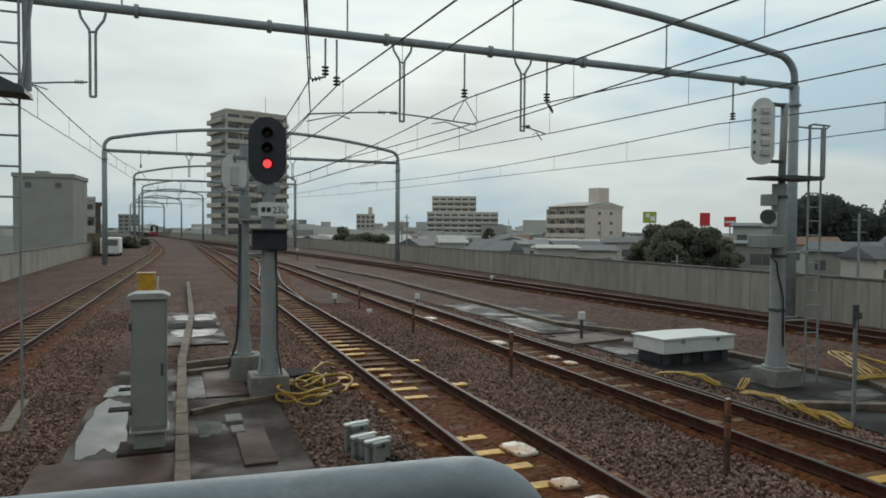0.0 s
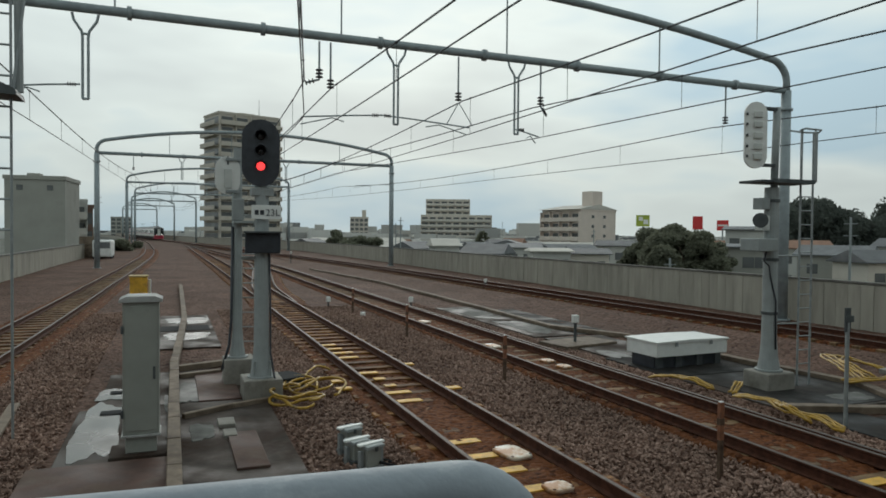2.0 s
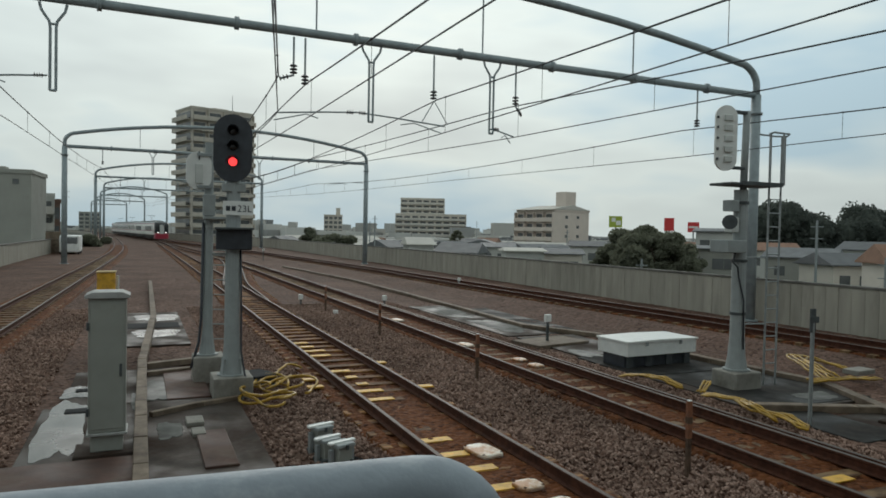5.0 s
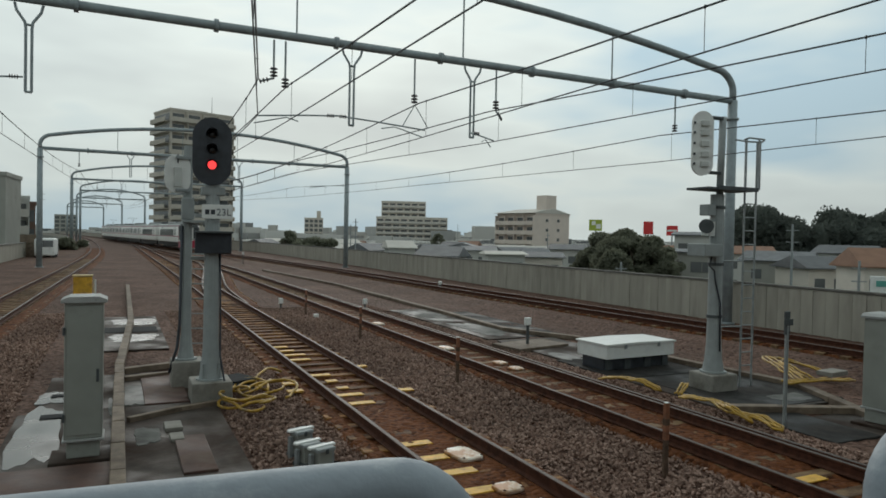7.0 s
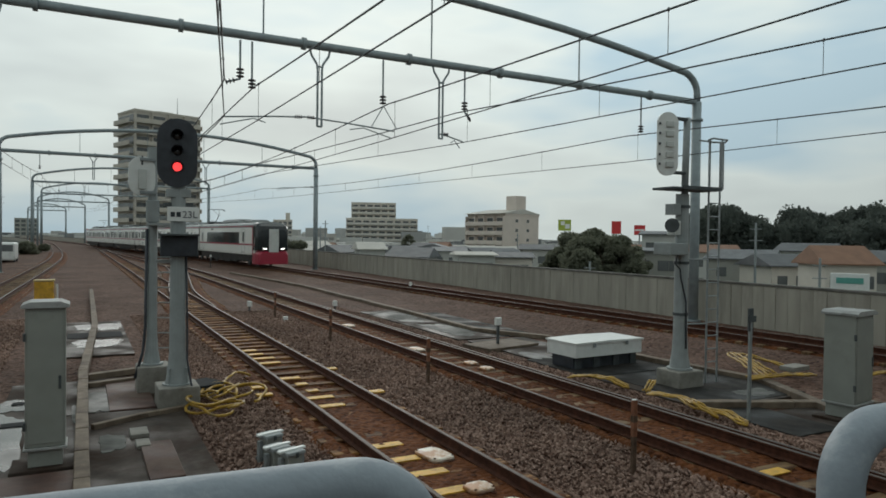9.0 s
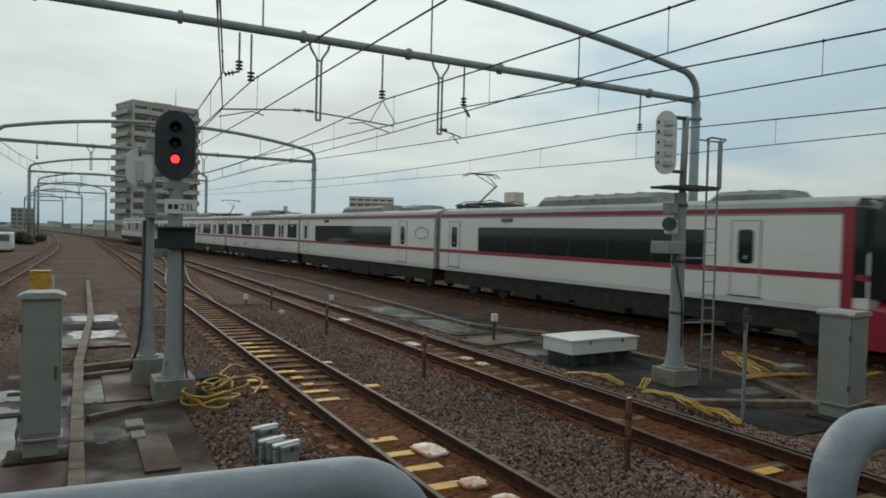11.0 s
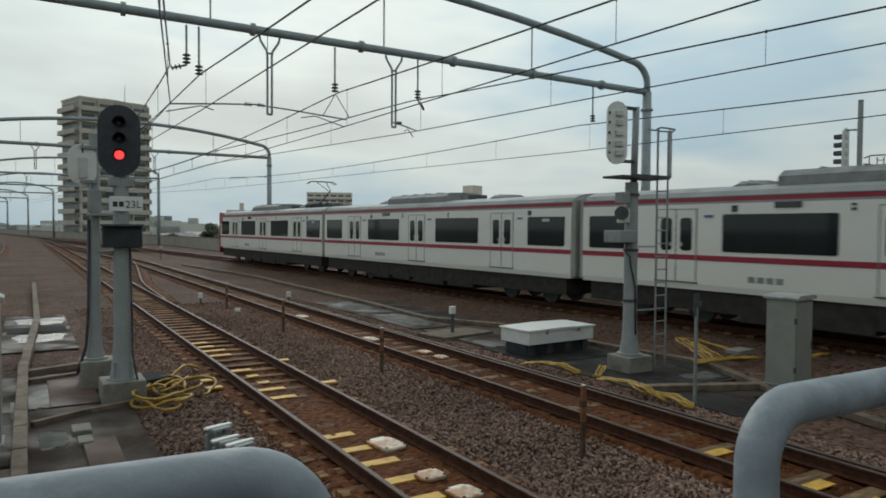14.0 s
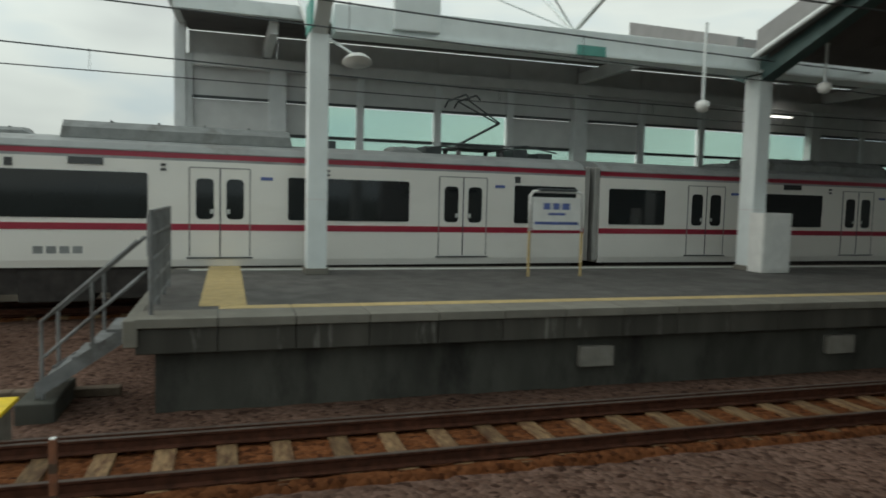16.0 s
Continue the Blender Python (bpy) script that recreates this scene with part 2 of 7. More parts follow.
M["brown_stake"] = material("weathered_stake", (0.10, 0.065, 0.045), 0.8, 0, 0.3, 9, 0.3, 40)
M["tube"] = material("grey_tube_paint", (0.27, 0.30, 0.33), 0.55, 0, 0.14, 14, 0.12, 45, dirt=(0.40, 0.415, 0.43), dirt_at=0.54, dirt_scale=7)
M["wire"] = material("overhead_copper", (0.07, 0.075, 0.078), 0.5, 0.4, 0.1, 5)
M["insulator"] = material("brown_porcelain", (0.09, 0.085, 0.085), 0.25, 0, 0.2, 9)
M["train_white"] = material("train_white_paint", (0.80, 0.775, 0.72), 0.33, 0, 0.03, 0.8, dirt=(0.74, 0.715, 0.66), dirt_at=0.55, dirt_scale=0.7, coat=0.3, stretch=(1, 0.3, 1))
M["train_red"] = material("train_red_paint", (0.33, 0.017, 0.042), 0.35, 0, 0.06, 2, coat=0.3)
M["train_roof"] = material("train_roof_grey", (0.33, 0.34, 0.335), 0.6, 0, 0.1, 2, dirt=(0.24, 0.235, 0.22), dirt_at=0.52)
M["roof_gear"] = material("roof_equipment_grey", (0.24, 0.25, 0.245), 0.65, 0, 0.15, 4, dirt=(0.14, 0.135, 0.125), dirt_at=0.52)
M["train_glass"] = material("dark_train_glass", (0.011, 0.014, 0.015), 0.06, 0, 0.2, 1, spec=0.5)
M["underframe"] = material("underframe_dirt_shade", (0.042, 0.037, 0.034), 0.8, 0, 0.3, 4)
M["seam"] = material("door_seam_rubber", (0.06, 0.06, 0.06), 0.6)
M["door_frame"] = material("door_frame_metal", (0.42, 0.42, 0.40), 0.4, 0.3, 0.08, 4)
M["bellows"] = material("gangway_bellows", (0.34, 0.33, 0.31), 0.75, 0, 0.15, 10, dirt=(0.15, 0.145, 0.135), dirt_at=0.5, stretch=(1, 1, 0.2))
M["headlight"] = material("lit_headlight", (0.9, 0.9, 0.85), 0.2, 0, 0.02, 5, emit=(1.0, 0.96, 0.88), emit_strength=2.2)
M["asphalt"] = material("platform_asphalt", (0.085, 0.08, 0.073), 0.6, 0, 0.25, 3, 0.2, 60, dirt=(0.055, 0.052, 0.048), dirt_at=0.5, gloss_var=0.3)
M["coping"] = material("platform_coping", (0.19, 0.178, 0.15), 0.7, 0, 0.12, 3, 0.15, 40, dirt=(0.19, 0.175, 0.15), dirt_at=0.54, rand=0.08)
M["tactile"] = material("faded_yellow_tactile", (0.46, 0.34, 0.15), 0.65, 0, 0.12, 6, 0.2, 60, dirt=(0.42, 0.31, 0.16), dirt_at=0.55, rand=0.06)
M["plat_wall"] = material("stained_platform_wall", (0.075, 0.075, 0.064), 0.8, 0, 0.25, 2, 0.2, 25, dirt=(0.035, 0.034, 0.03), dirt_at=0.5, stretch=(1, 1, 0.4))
M["plat_fascia"] = material("streaked_fascia", (0.07, 0.066, 0.056), 0.8, 0, 0.25, 2, 0.1, 25, dirt=(0.40, 0.39, 0.35), dirt_at=0.60, dirt_scale=2.6, stretch=(1, 1, 0.12), rand=0.2)
M["pale_steel"] = material("pale_painted_steel", (0.72, 0.765, 0.755), 0.45, 0, 0.05, 2, dirt=(0.60, 0.64, 0.63), dirt_at=0.58)
M["grey_panel"] = material("grey_wall_panel", (0.70, 0.705, 0.695), 0.7, 0, 0.06, 2, dirt=(0.63, 0.635, 0.625), dirt_at=0.54)
M["panel_frame"] = material("pale_wall_post", (0.74, 0.76, 0.76), 0.5, 0, 0.06, 3)
M["teal"] = material("teal_trim", (0.10, 0.33, 0.28), 0.5, 0, 0.08, 3)
M["frosted"] = bpy.data.materials.new("pale_green_glazing")
M["roof_sheet"] = material("metal_roof_sheet", (0.10, 0.09, 0.085), 0.7, 0.0, 0.1, 2, dirt=(0.07, 0.065, 0.06), dirt_at=0.52)
M["verge"] = material("grey_verge_sheet", (0.22, 0.22, 0.215), 0.6, 0, 0.1, 2)
# teal darkened: the shade below the canopy is in this colour
M["rafter"] = material("shaded_teal_rafter", (0.045, 0.085, 0.08), 0.6, 0, 0.15, 3)
M["lamp_white"] = material("lamp_housing", (0.75, 0.75, 0.72), 0.4, 0, 0.03, 5)
M["tube_light"] = material("lit_tube_light", (0.9, 0.9, 0.9), 0.4, 0, 0.02, 5, emit=(1, 0.98, 0.94), emit_strength=1.6)
M["sign_blue"] = material("sign_blue_print", (0.10, 0.14, 0.34), 0.5)
M["sign_red"] = material("sign_red_print", (0.55, 0.03, 0.03), 0.5, 0, 0.05)
M["sign_green"] = material("sign_green_print", (0.33, 0.40, 0.05), 0.5, 0, 0.1, 0.6)
M["b_beige"] = material("beige_render", (0.62, 0.57, 0.50), 0.85, 0, 0.06, 0.4, dirt=(0.54, 0.49, 0.43), dirt_at=0.55, dirt_scale=0.15)
M["b_tan"] = material("tan_tile", (0.52, 0.475, 0.41), 0.8, 0, 0.08, 0.4, dirt=(0.46, 0.415, 0.355), dirt_at=0.55, dirt_scale=0.12)
M["b_pink"] = material("pinkish_render", (0.68, 0.59, 0.52), 0.85, 0, 0.05, 0.4, dirt=(0.60, 0.52, 0.455), dirt_at=0.56, dirt_scale=0.15)
M["b_grey"] = material("grey_render", (0.34, 0.335, 0.30), 0.85, 0, 0.08, 0.4, dirt=(0.25, 0.245, 0.22), dirt_at=0.55, dirt_scale=0.2)
M["b_white"] = material("white_render", (0.48, 0.48, 0.45), 0.85, 0, 0.08, 0.4, dirt=(0.37, 0.365, 0.34), dirt_at=0.56, dirt_scale=0.2)
M["b_brown"] = material("brown_tile", (0.18, 0.115, 0.09), 0.85, 0, 0.08, 0.5)
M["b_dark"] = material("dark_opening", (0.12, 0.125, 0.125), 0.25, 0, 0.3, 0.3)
M["slab_edge"] = material("balcony_concrete", (0.55, 0.52, 0.47), 0.85, 0, 0.06, 0.5)
M["roof_tile"] = material("grey_roof_tile", (0.10, 0.104, 0.108), 0.6, 0, 0.2, 1.0, rand=0.3)
M["roof_brown"] = material("brown_roof_tile", (0.24, 0.135, 0.09), 0.7, 0, 0.12, 1.0)
M["town"] = gravel_material("town_blocks", [(0.14, 0.145, 0.15), (0.34, 0.33, 0.31), (0.66, 0.65, 0.61)], per_island=True, blotch=(0.98, 1.02))
M["earth"] = material("town_ground", (0.10, 0.105, 0.085), 0.9, 0, 0.3, 0.05, dirt=(0.14, 0.135, 0.125), dirt_at=0.5, dirt_scale=0.02)
# leaf tones lightened past real leaves: the air's haze is in the colour
M["leaf"] = gravel_material("haze_pale_foliage", [(0.160, 0.168, 0.118), (0.185, 0.191, 0.138), (0.21, 0.214, 0.158)], per_island=True)
M["leaf_dark"] = gravel_material("dark_foliage", [(0.090, 0.103, 0.092), (0.103, 0.118, 0.103), (0.12, 0.134, 0.115)], per_island=True)


def leafy(m):
    """Thin leaves pass on part of the light that falls on their far side."""
    nt = m.node_tree
    b = nt.nodes["Principled BSDF"]
    tl = nt.nodes.new("ShaderNodeBsdfTranslucent")
    nt.links.new(b.inputs["Base Color"].links[0].from_socket, tl.inputs["Color"])
    mix = nt.nodes.new("ShaderNodeMixShader")
    mix.inputs[0].default_value = 0.45
    nt.links.new(b.outputs[0], mix.inputs[1])
    nt.links.new(tl.outputs[0], mix.inputs[2])
    nt.links.new(mix.outputs[0], nt.nodes["Material Output"].inputs["Surface"])


leafy(M["leaf"])
leafy(M["leaf_dark"])
M["bark"] = material("bark", (0.08, 0.06, 0.045), 0.9, 0, 0.3, 5, 0.4, 20)
M["deck"] = material("viaduct_concrete", (0.22, 0.21, 0.19), 0.85, 0, 0.15, 0.6)


def glazing(m):
    """Milky green safety glass that lets the daylight behind it through."""
    m.use_nodes = True
    b = m.node_tree.nodes["Principled BSDF"]
    b.inputs["Base Color"].default_value = (0.62, 0.86, 0.78, 1)
    b.inputs["Roughness"].default_value = 0.25
    b.inputs["Transmission Weight"].default_value = 0.85
    b.inputs["IOR"].default_value = 1.1


glazing(M["frosted"])

# ---------------------------------------------------------------- mesh helpers


def finish(name, bm, mat, parent=None, label="", smooth=False):
    me = bpy.data.meshes.new(name)
    bm.to_mesh(me)
    bm.free()
    if mat is not None:
        for one in (mat if isinstance(mat, (list, tuple)) else [mat]):
            me.materials.append(M[one] if isinstance(one, str) else one)
    if smooth:
        for p in me.polygons:
            p.use_smooth = True
    ob = new(name, me)
    if parent is not None:
        ob.parent = parent
    if label:
        tagged(ob, label)
    return ob


def part(name, bm, mat, parent, label="", smooth=False):
    return finish(name, bm, mat, parent, label, smooth)


def thing(name, label, category, group="", kind="", at=None):
    ob = new(name)
    ob.empty_display_size = 0.2
    if at is not None:
        ob.matrix_basis = at
    return tagged(ob, label, category, group, kind)


def box(bm, x0, x1, y0, y1, z0, z1, bevel=0.0, mat=0):
    r = bmesh.ops.create_cube(bm, size=1.0)
    vs = r["verts"]
    for v in vs:
        v.co = Vector(((x0 + x1) / 2 + v.co.x * (x1 - x0), (y0 + y1) / 2 + v.co.y * (y1 - y0), (z0 + z1) / 2 + v.co.z * (z1 - z0)))
    faces = {f for v in vs for f in v.link_faces}
    for f in faces:
        f.material_index = mat
    if bevel:
        es = list({e for v in vs for e in v.link_edges})
        bmesh.ops.bevel(bm, geom=es, offset=bevel, segments=2, affect="EDGES", profile=0.5)
    return vs


def boxed(x0, x1, y0, y1, z0, z1, bevel=0.0):
    bm = bmesh.new()
    box(bm, x0, x1, y0, y1, z0, z1, bevel)
    return bm


def rod(bm, a, b, r0, r1=None, seg=10):
    """A round bar from a to b."""
    a, b = Vector(a), Vector(b)
    d = b - a
    m = Matrix.Translation((a + b) / 2) @ d.to_track_quat("Z", "Y").to_matrix().to_4x4()
    bmesh.ops.create_cone(bm, cap_ends=True, segments=seg, radius1=r0, radius2=r0 if r1 is None else r1, depth=d.length, matrix=m)


def rodded(a, b, r0, r1=None, seg=10):
    bm = bmesh.new()
    rod(bm, a, b, r0, r1, seg)
    return bm


def sweep(bm, pts, r, seg=10, caps=True):
    """A tube along points."""
    pts = [Vector(p) for p in pts]
    rings = []
    up = Vector((0, 0, 1))
    for i, p in enumerate(pts):
        d = (pts[min(i + 1, len(pts) - 1)] - pts[max(i - 1, 0)]).normalized()
        u = d.cross(up)
        if u.length < 1e-3:
            u = d.cross(Vector((0.3, 1, 0)))
        u.normalize()
        v = u.cross(d).normalized()
        up = v
        rings.append([bm.verts.new(p + r * (math.cos(2 * math.pi * k / seg) * u + math.sin(2 * math.pi * k / seg) * v)) for k in range(seg)])
    for a, b in zip(rings, rings[1:]):
        for k in range(seg):
            bm.faces.new((a[k], a[(k + 1) % seg], b[(k + 1) % seg], b[k]))
    if caps:
        bm.faces.new(rings[0][::-1])
        bm.faces.new(rings[-1])


def arc(c, a, b, ang0, ang1, n=8):
    """Points of an arc about c in the plane of unit vectors a and b."""
    c, a, b = Vector(c), Vector(a), Vector(b)
    return [c + a * math.cos(radians(ang0 + (ang1 - ang0) * i / n)) + b * math.sin(radians(ang0 + (ang1 - ang0) * i / n)) for i in range(n + 1)]


def lathe(bm, profile, seg=14, m=None):
    """Turns (radius, height) pairs about z."""
    m = m or Matrix()
    rings = [[bm.verts.new(m @ Vector((r * math.cos(2 * math.pi * k / seg), r * math.sin(2 * math.pi * k / seg), z))) for k in range(seg)] for r, z in profile]
    for a, b in zip(rings, rings[1:]):
        for k in range(seg):
            bm.faces.new((a[k], a[(k + 1) % seg], b[(k + 1) % seg], b[k]))
    bm.faces.new(rings[0][::-1])
    bm.faces.new(rings[-1])


def prism(bm, outline, y0, y1, mat=0):
    """Extrudes an outline of (x, z) pairs along y."""
    a = [bm.verts.new((x, y0, z)) for x, z in outline]
    b = [bm.verts.new((x, y1, z)) for x, z in outline]
    n = len(outline)
    fs = [bm.faces.new(a[::-1]), bm.faces.new(b)]
    for k in range(n):
        fs.append(bm.faces.new((a[k], a[(k + 1) % n], b[(k + 1) % n], b[k])))
    for f in fs:
        f.material_index = mat
    bmesh.ops.recalc_face_normals(bm, faces=fs)
    return fs


def site(bearing, dist):
    """Plan place at a bearing (degrees clockwise from the track's direction) and distance."""
    return dist * math.sin(radians(bearing)), dist * math.cos(radians(bearing))


# ---------------------------------------------------------------- lines of the tracks (x over y)
LINE_L = [(-30, -4.9), (0, -4.5), (14, -4.05), (22, -3.75), (39, -3.3), (60, -2.75), (85, -2.4), (110, -2.8), (140, -3.9), (190, -6.2), (240, -9.4), (284, -13.0), (360, -22), (480, -42)]
LINE_A = [(-40, 3.9), (50, 3.9), (70, 3.8), (100, 3.6), (130, 3.4), (165, 3.0)]
LINE_B = [(-40, 7.6), (38, 7.6), (55, 7.45), (75, 6.6), (100, 5.2), (125, 4.3), (150, 3.8)]
LINE_C = [(-130, 18.7), (-90, 18.7), (-40, 18.55), (-20, 18.3), (-8, 17.8), (0, 17.4), (8, 16.95), (17, 16.4), (31, 15.55), (48, 14.7), (65, 13.4), (82, 11.8), (107, 9.3), (135, 6.1), (165, 3.0), (196, -0.4), (245, -5.3), (284, -9.6), (360, -18.5), (480, -38)]
LINE_X = [(27, 4.0), (35, 4.35), (44, 5.3), (54, 6.4), (64, 7.1)]


def spline(rows, step=1.0):
    """A smooth line through (y, x) rows, as points (x, y)."""
    ys = np.array([r[0] for r in rows], float)
    xs = np.array([r[1] for r in rows], float)
    d = np.diff(xs) / np.diff(ys)
    m = np.concatenate([[d[0]], (d[:-1] + d[1:]) / 2, [d[-1]]])
    out = []
    y = ys[0]
    while y <= ys[-1] + 1e-6:
        i = min(max(int(np.searchsorted(ys, y, side="right")) - 1, 0), len(d) - 1)
        h = ys[i + 1] - ys[i]
        s = (y - ys[i]) / h
        x = (2 * s**3 - 3 * s**2 + 1) * xs[i] + (s**3 - 2 * s**2 + s) * h * m[i] + (3 * s**2 - 2 * s**3) * xs[i + 1] + (s**3 - s**2) * h * m[i + 1]
        out.append((x, y))
        y += step
    return out


PTS = {k: spline(v) for k, v in dict(L=LINE_L, A=LINE_A, B=LINE_B, C=LINE_C, X=LINE_X).items()}


def line_at(key, y):
    p = PTS[key]
    i = min(max(int(y - p[0][1]), 0), len(p) - 2)
    s = y - p[i][1]
    x = p[i][0] + (p[i + 1][0] - p[i][0]) * s
    return x, (p[i + 1][0] - p[i][0])

# ---------------------------------------------------------------- ground, viaduct, ballast
RAISE = 0.14  # the eastern track lies a little higher
LEFT_EDGE = [(-60, -8.4), (20, -8.6), (45, -8.8), (72, -8.7), (90, -8.2), (110, -7.6), (140, -8.2), (190, -10.6), (240, -13.8), (284, -17.4), (360, -26.5), (480, -46)]
RIGHT_EDGE = [(-60, 20.2), (95, 20.2), (112, 19.4), (135, 15.6), (165, 10.2), (196, 5.6), (245, 0.2), (284, -4.6), (360, -13.5), (480, -33)]
PTS["WL"], PTS["WR"] = spline(LEFT_EDGE), spline(RIGHT_EDGE)


def ground():
    bm = bmesh.new()
    bmesh.ops.create_grid(bm, x_segments=8, y_segments=8, size=4000)
    ob = finish("ground", bm, "earth")
    ob.location.z = -7.5
    tagged(ob, "low built-up plain reaching the horizon", "ground", kind="structure")


def ballast_bed():
    ys = list(np.arange(-60, -6, 3.0)) + list(np.arange(-6, 26, 0.16)) + list(np.arange(26, 70, 0.8)) + list(np.arange(70, 480, 6.0))
    cols = 170
    rng = np.random.RandomState(3)
    verts, faces = [], []
    for y in ys:
        x0, x1 = line_at("WL", y)[0] + 0.02, line_at("WR", y)[0] - 0.02
        for k in range(cols):
            x = x0 + (x1 - x0) * k / (cols - 1)
            z = -0.225 + 0.018 * noise.noise(Vector((x * 1.7, y * 1.7, 0))) + rng.uniform(-0.012, 0.012)
            if x > 12.8 and y > 4:
                z -= 0.05 * min(1.0, max(0.0, (abs(x - line_at("C", y)[0]) - 1.6) / 1.2)) * min(1.0, (x - 12.8) / 1.5)
            if x > 11 and y < 150:
                z += RAISE * min(1.0, max(0.0, (2.6 - abs(x - line_at("C", y)[0])) / 1.1)) * min(1.0, (150 - y) / 40)
            verts.append((x, y, z))
    for j in range(len(ys) - 1):
        for k in range(cols - 1):
            a = j * cols + k
            faces.append((a, a + 1, a + cols + 1, a + cols))
    me = bpy.data.meshes.new("ballast_bed")
    me.from_pydata(verts, [], faces)
    me.materials.append(M["ballast"])
    tagged(new("ballast_bed", me), "brown crushed-stone ballast covering the viaduct deck", "ballast", kind="structure")
    # the deck below
    bm = bmesh.new()
    ys = list(range(-60, 480, 10))
    rows = []
    for y in ys:
        x0, x1 = line_at("WL", y)[0] - 0.2, line_at("WR", y)[0] + 0.2
        rows.append([bm.verts.new(c) for c in ((x0, y, -0.62), (x1, y, -0.62), (x1, y, -1.9), (x1 - 4, y, -2.3), (x0 + 4, y, -2.3), (x0, y, -1.9))])
    for a, b in zip(rows, rows[1:]):
        for k in range(6):
            bm.faces.new((a[k], a[(k + 1) % 6], b[(k + 1) % 6], b[k]))
    bm.faces.new(rows[0])
    bm.faces.new(rows[-1][::-1])
    bmesh.ops.recalc_face_normals(bm, faces=bm.faces)
    tagged(finish("viaduct_deck", bm, "deck"), "concrete railway viaduct deck on piers", "viaduct", kind="structure")
    pier = thing("viaduct_piers", "row of concrete viaduct piers", "viaduct pier", kind="structure")
    for y in range(-50, 200, 20):
        c = (line_at("WL", y)[0] + line_at("WR", y)[0]) / 2
        part("pier", boxed(c - 6, c - 3.5, y - 1, y + 1, -7.5, -2.2), "deck", pier)
        part("pier", boxed(c + 3.5, c + 6, y - 1, y + 1, -7.5, -2.2), "deck", pier)


def stones(name, label, mat, count, pick, seed):
    """Loose broken stones lying on the bed."""
    rng = np.random.RandomState(seed)
    base = np.array([(1, 0, 0), (-1, 0, 0), (0, 1, 0), (0, -1, 0), (0, 0, 1), (0, 0, -1)], float)
    tri = np.array([(0, 2, 4), (2, 1, 4), (1, 3, 4), (3, 0, 4), (2, 0, 5), (1, 2, 5), (3, 1, 5), (0, 3, 5)])
    V, Fc = [], []
    n = 0
    while n < count:
        x, y = pick(rng)
        r = rng.uniform(0.016, 0.036)
        v = base * rng.uniform(0.6, 1.25, (6, 3)) * r + rng.uniform(-0.3, 0.3, (6, 3)) * r
        a, b = rng.uniform(0, 6.28), rng.uniform(0, 6.28)
        ca, sa, cb, sb = math.cos(a), math.sin(a), math.cos(b), math.sin(b)
        v = v @ np.array([(ca, -sa, 0), (sa, ca, 0), (0, 0, 1)]) @ np.array([(1, 0, 0), (0, cb, -sb), (0, sb, cb)])
        V.append(v + (x, y, -0.215 + r * 0.45))
        Fc.append(tri + 6 * n)
        n += 1
    me = bpy.data.meshes.new(name)
    me.from_pydata(np.concatenate(V).tolist(), [], np.concatenate(Fc).tolist())
    me.materials.append(M[mat])
    tagged(new(name, me), label, "ballast", kind="stuff")


def offset_line(key, off, z, y0, y1):
    out = []
    for x, y in PTS[key]:
        if y0 <= y <= y1:
            s = line_at(key, y)[1]
            n = math.hypot(1, s)
            out.append((x + off / n, y - off * s / n, z))
    return out


RAIL = [(-0.0625, -0.153), (0.0625, -0.153), (0.0625, -0.140), (0.010, -0.122), (0.010, -0.045), (0.033, -0.030), (0.033, -0.005),
        (0.026, 0.0), (-0.026, 0.0), (-0.033, -0.005), (-0.033, -0.030), (-0.010, -0.045), (-0.010, -0.122), (-0.0625, -0.140)]


def rail(parent, key, off, y0, y1):
    bm = bmesh.new()
    pts = offset_line(key, off, 0.0, y0, y1)
    n = len(RAIL)
    rings = []
    for i, (x, y, z) in enumerate(pts):
        s = line_at(key, y)[1]
        h = math.hypot(1, s)
        rings.append([bm.verts.new((x + px / h, y - px * s / h, pz)) for px, pz in RAIL])
    for a, b in zip(rings, rings[1:]):
        for k in range(n):
            f = bm.faces.new((a[k], a[(k + 1) % n], b[(k + 1) % n], b[k]))
            f.material_index = 1 if k in (7, 6, 8) else 0
    bm.faces.new(rings[0][::-1])
    bm.faces.new(rings[-1])
    bmesh.ops.recalc_face_normals(bm, faces=bm.faces)
    part("rail", bm, ["rail_side", "rail_head"], parent, "rusty steel rail with a worn bright head")


def bed_strip(parent, key, y0, y1, half, cover, bury):
    """Rust-stained ballast between and beside the rails."""
    rng = np.random.RandomState(5)
    ys = list(np.arange(y0, min(y1, 28), 0.14)) + list(np.arange(min(y1, 28), y1, 1.0))
    cols = 24
    verts, faces = [], []
    for y in ys:
        c, _ = line_at(key, y)
        for k in range(cols):
            u = -half + 2 * half * k / (cols - 1)
            e = 1 - abs(u) / half
            z = -0.235 + 0.045 * min(1.0, e * 8.0) + (cover * min(1.0, e * 9.0) if abs(u) > 0.68 else bury[0] * max(0.0, min(1.0, (bury[2] - y) / 2.5, (y - bury[1]) / 2.5)) if abs(u) < 0.5 else 0.0) + rng.uniform(-0.014, 0.014) + 0.012 * noise.noise(Vector((u * 3, y * 2, 4)))
            verts.append((c + u, y, z))
    for j in range(len(ys) - 1):
        for k in range(cols - 1):
            a = j * cols + k
            faces.append((a, a + 1, a + cols + 1, a + cols))
    me = bpy.data.meshes.new("stained_ballast")
    me.from_pydata(verts, [], faces)
    me.materials.append(M["rusty_ballast"])
    ob = new("stained_ballast", me)
    ob.parent = parent
    tagged(ob, kind="stuff")


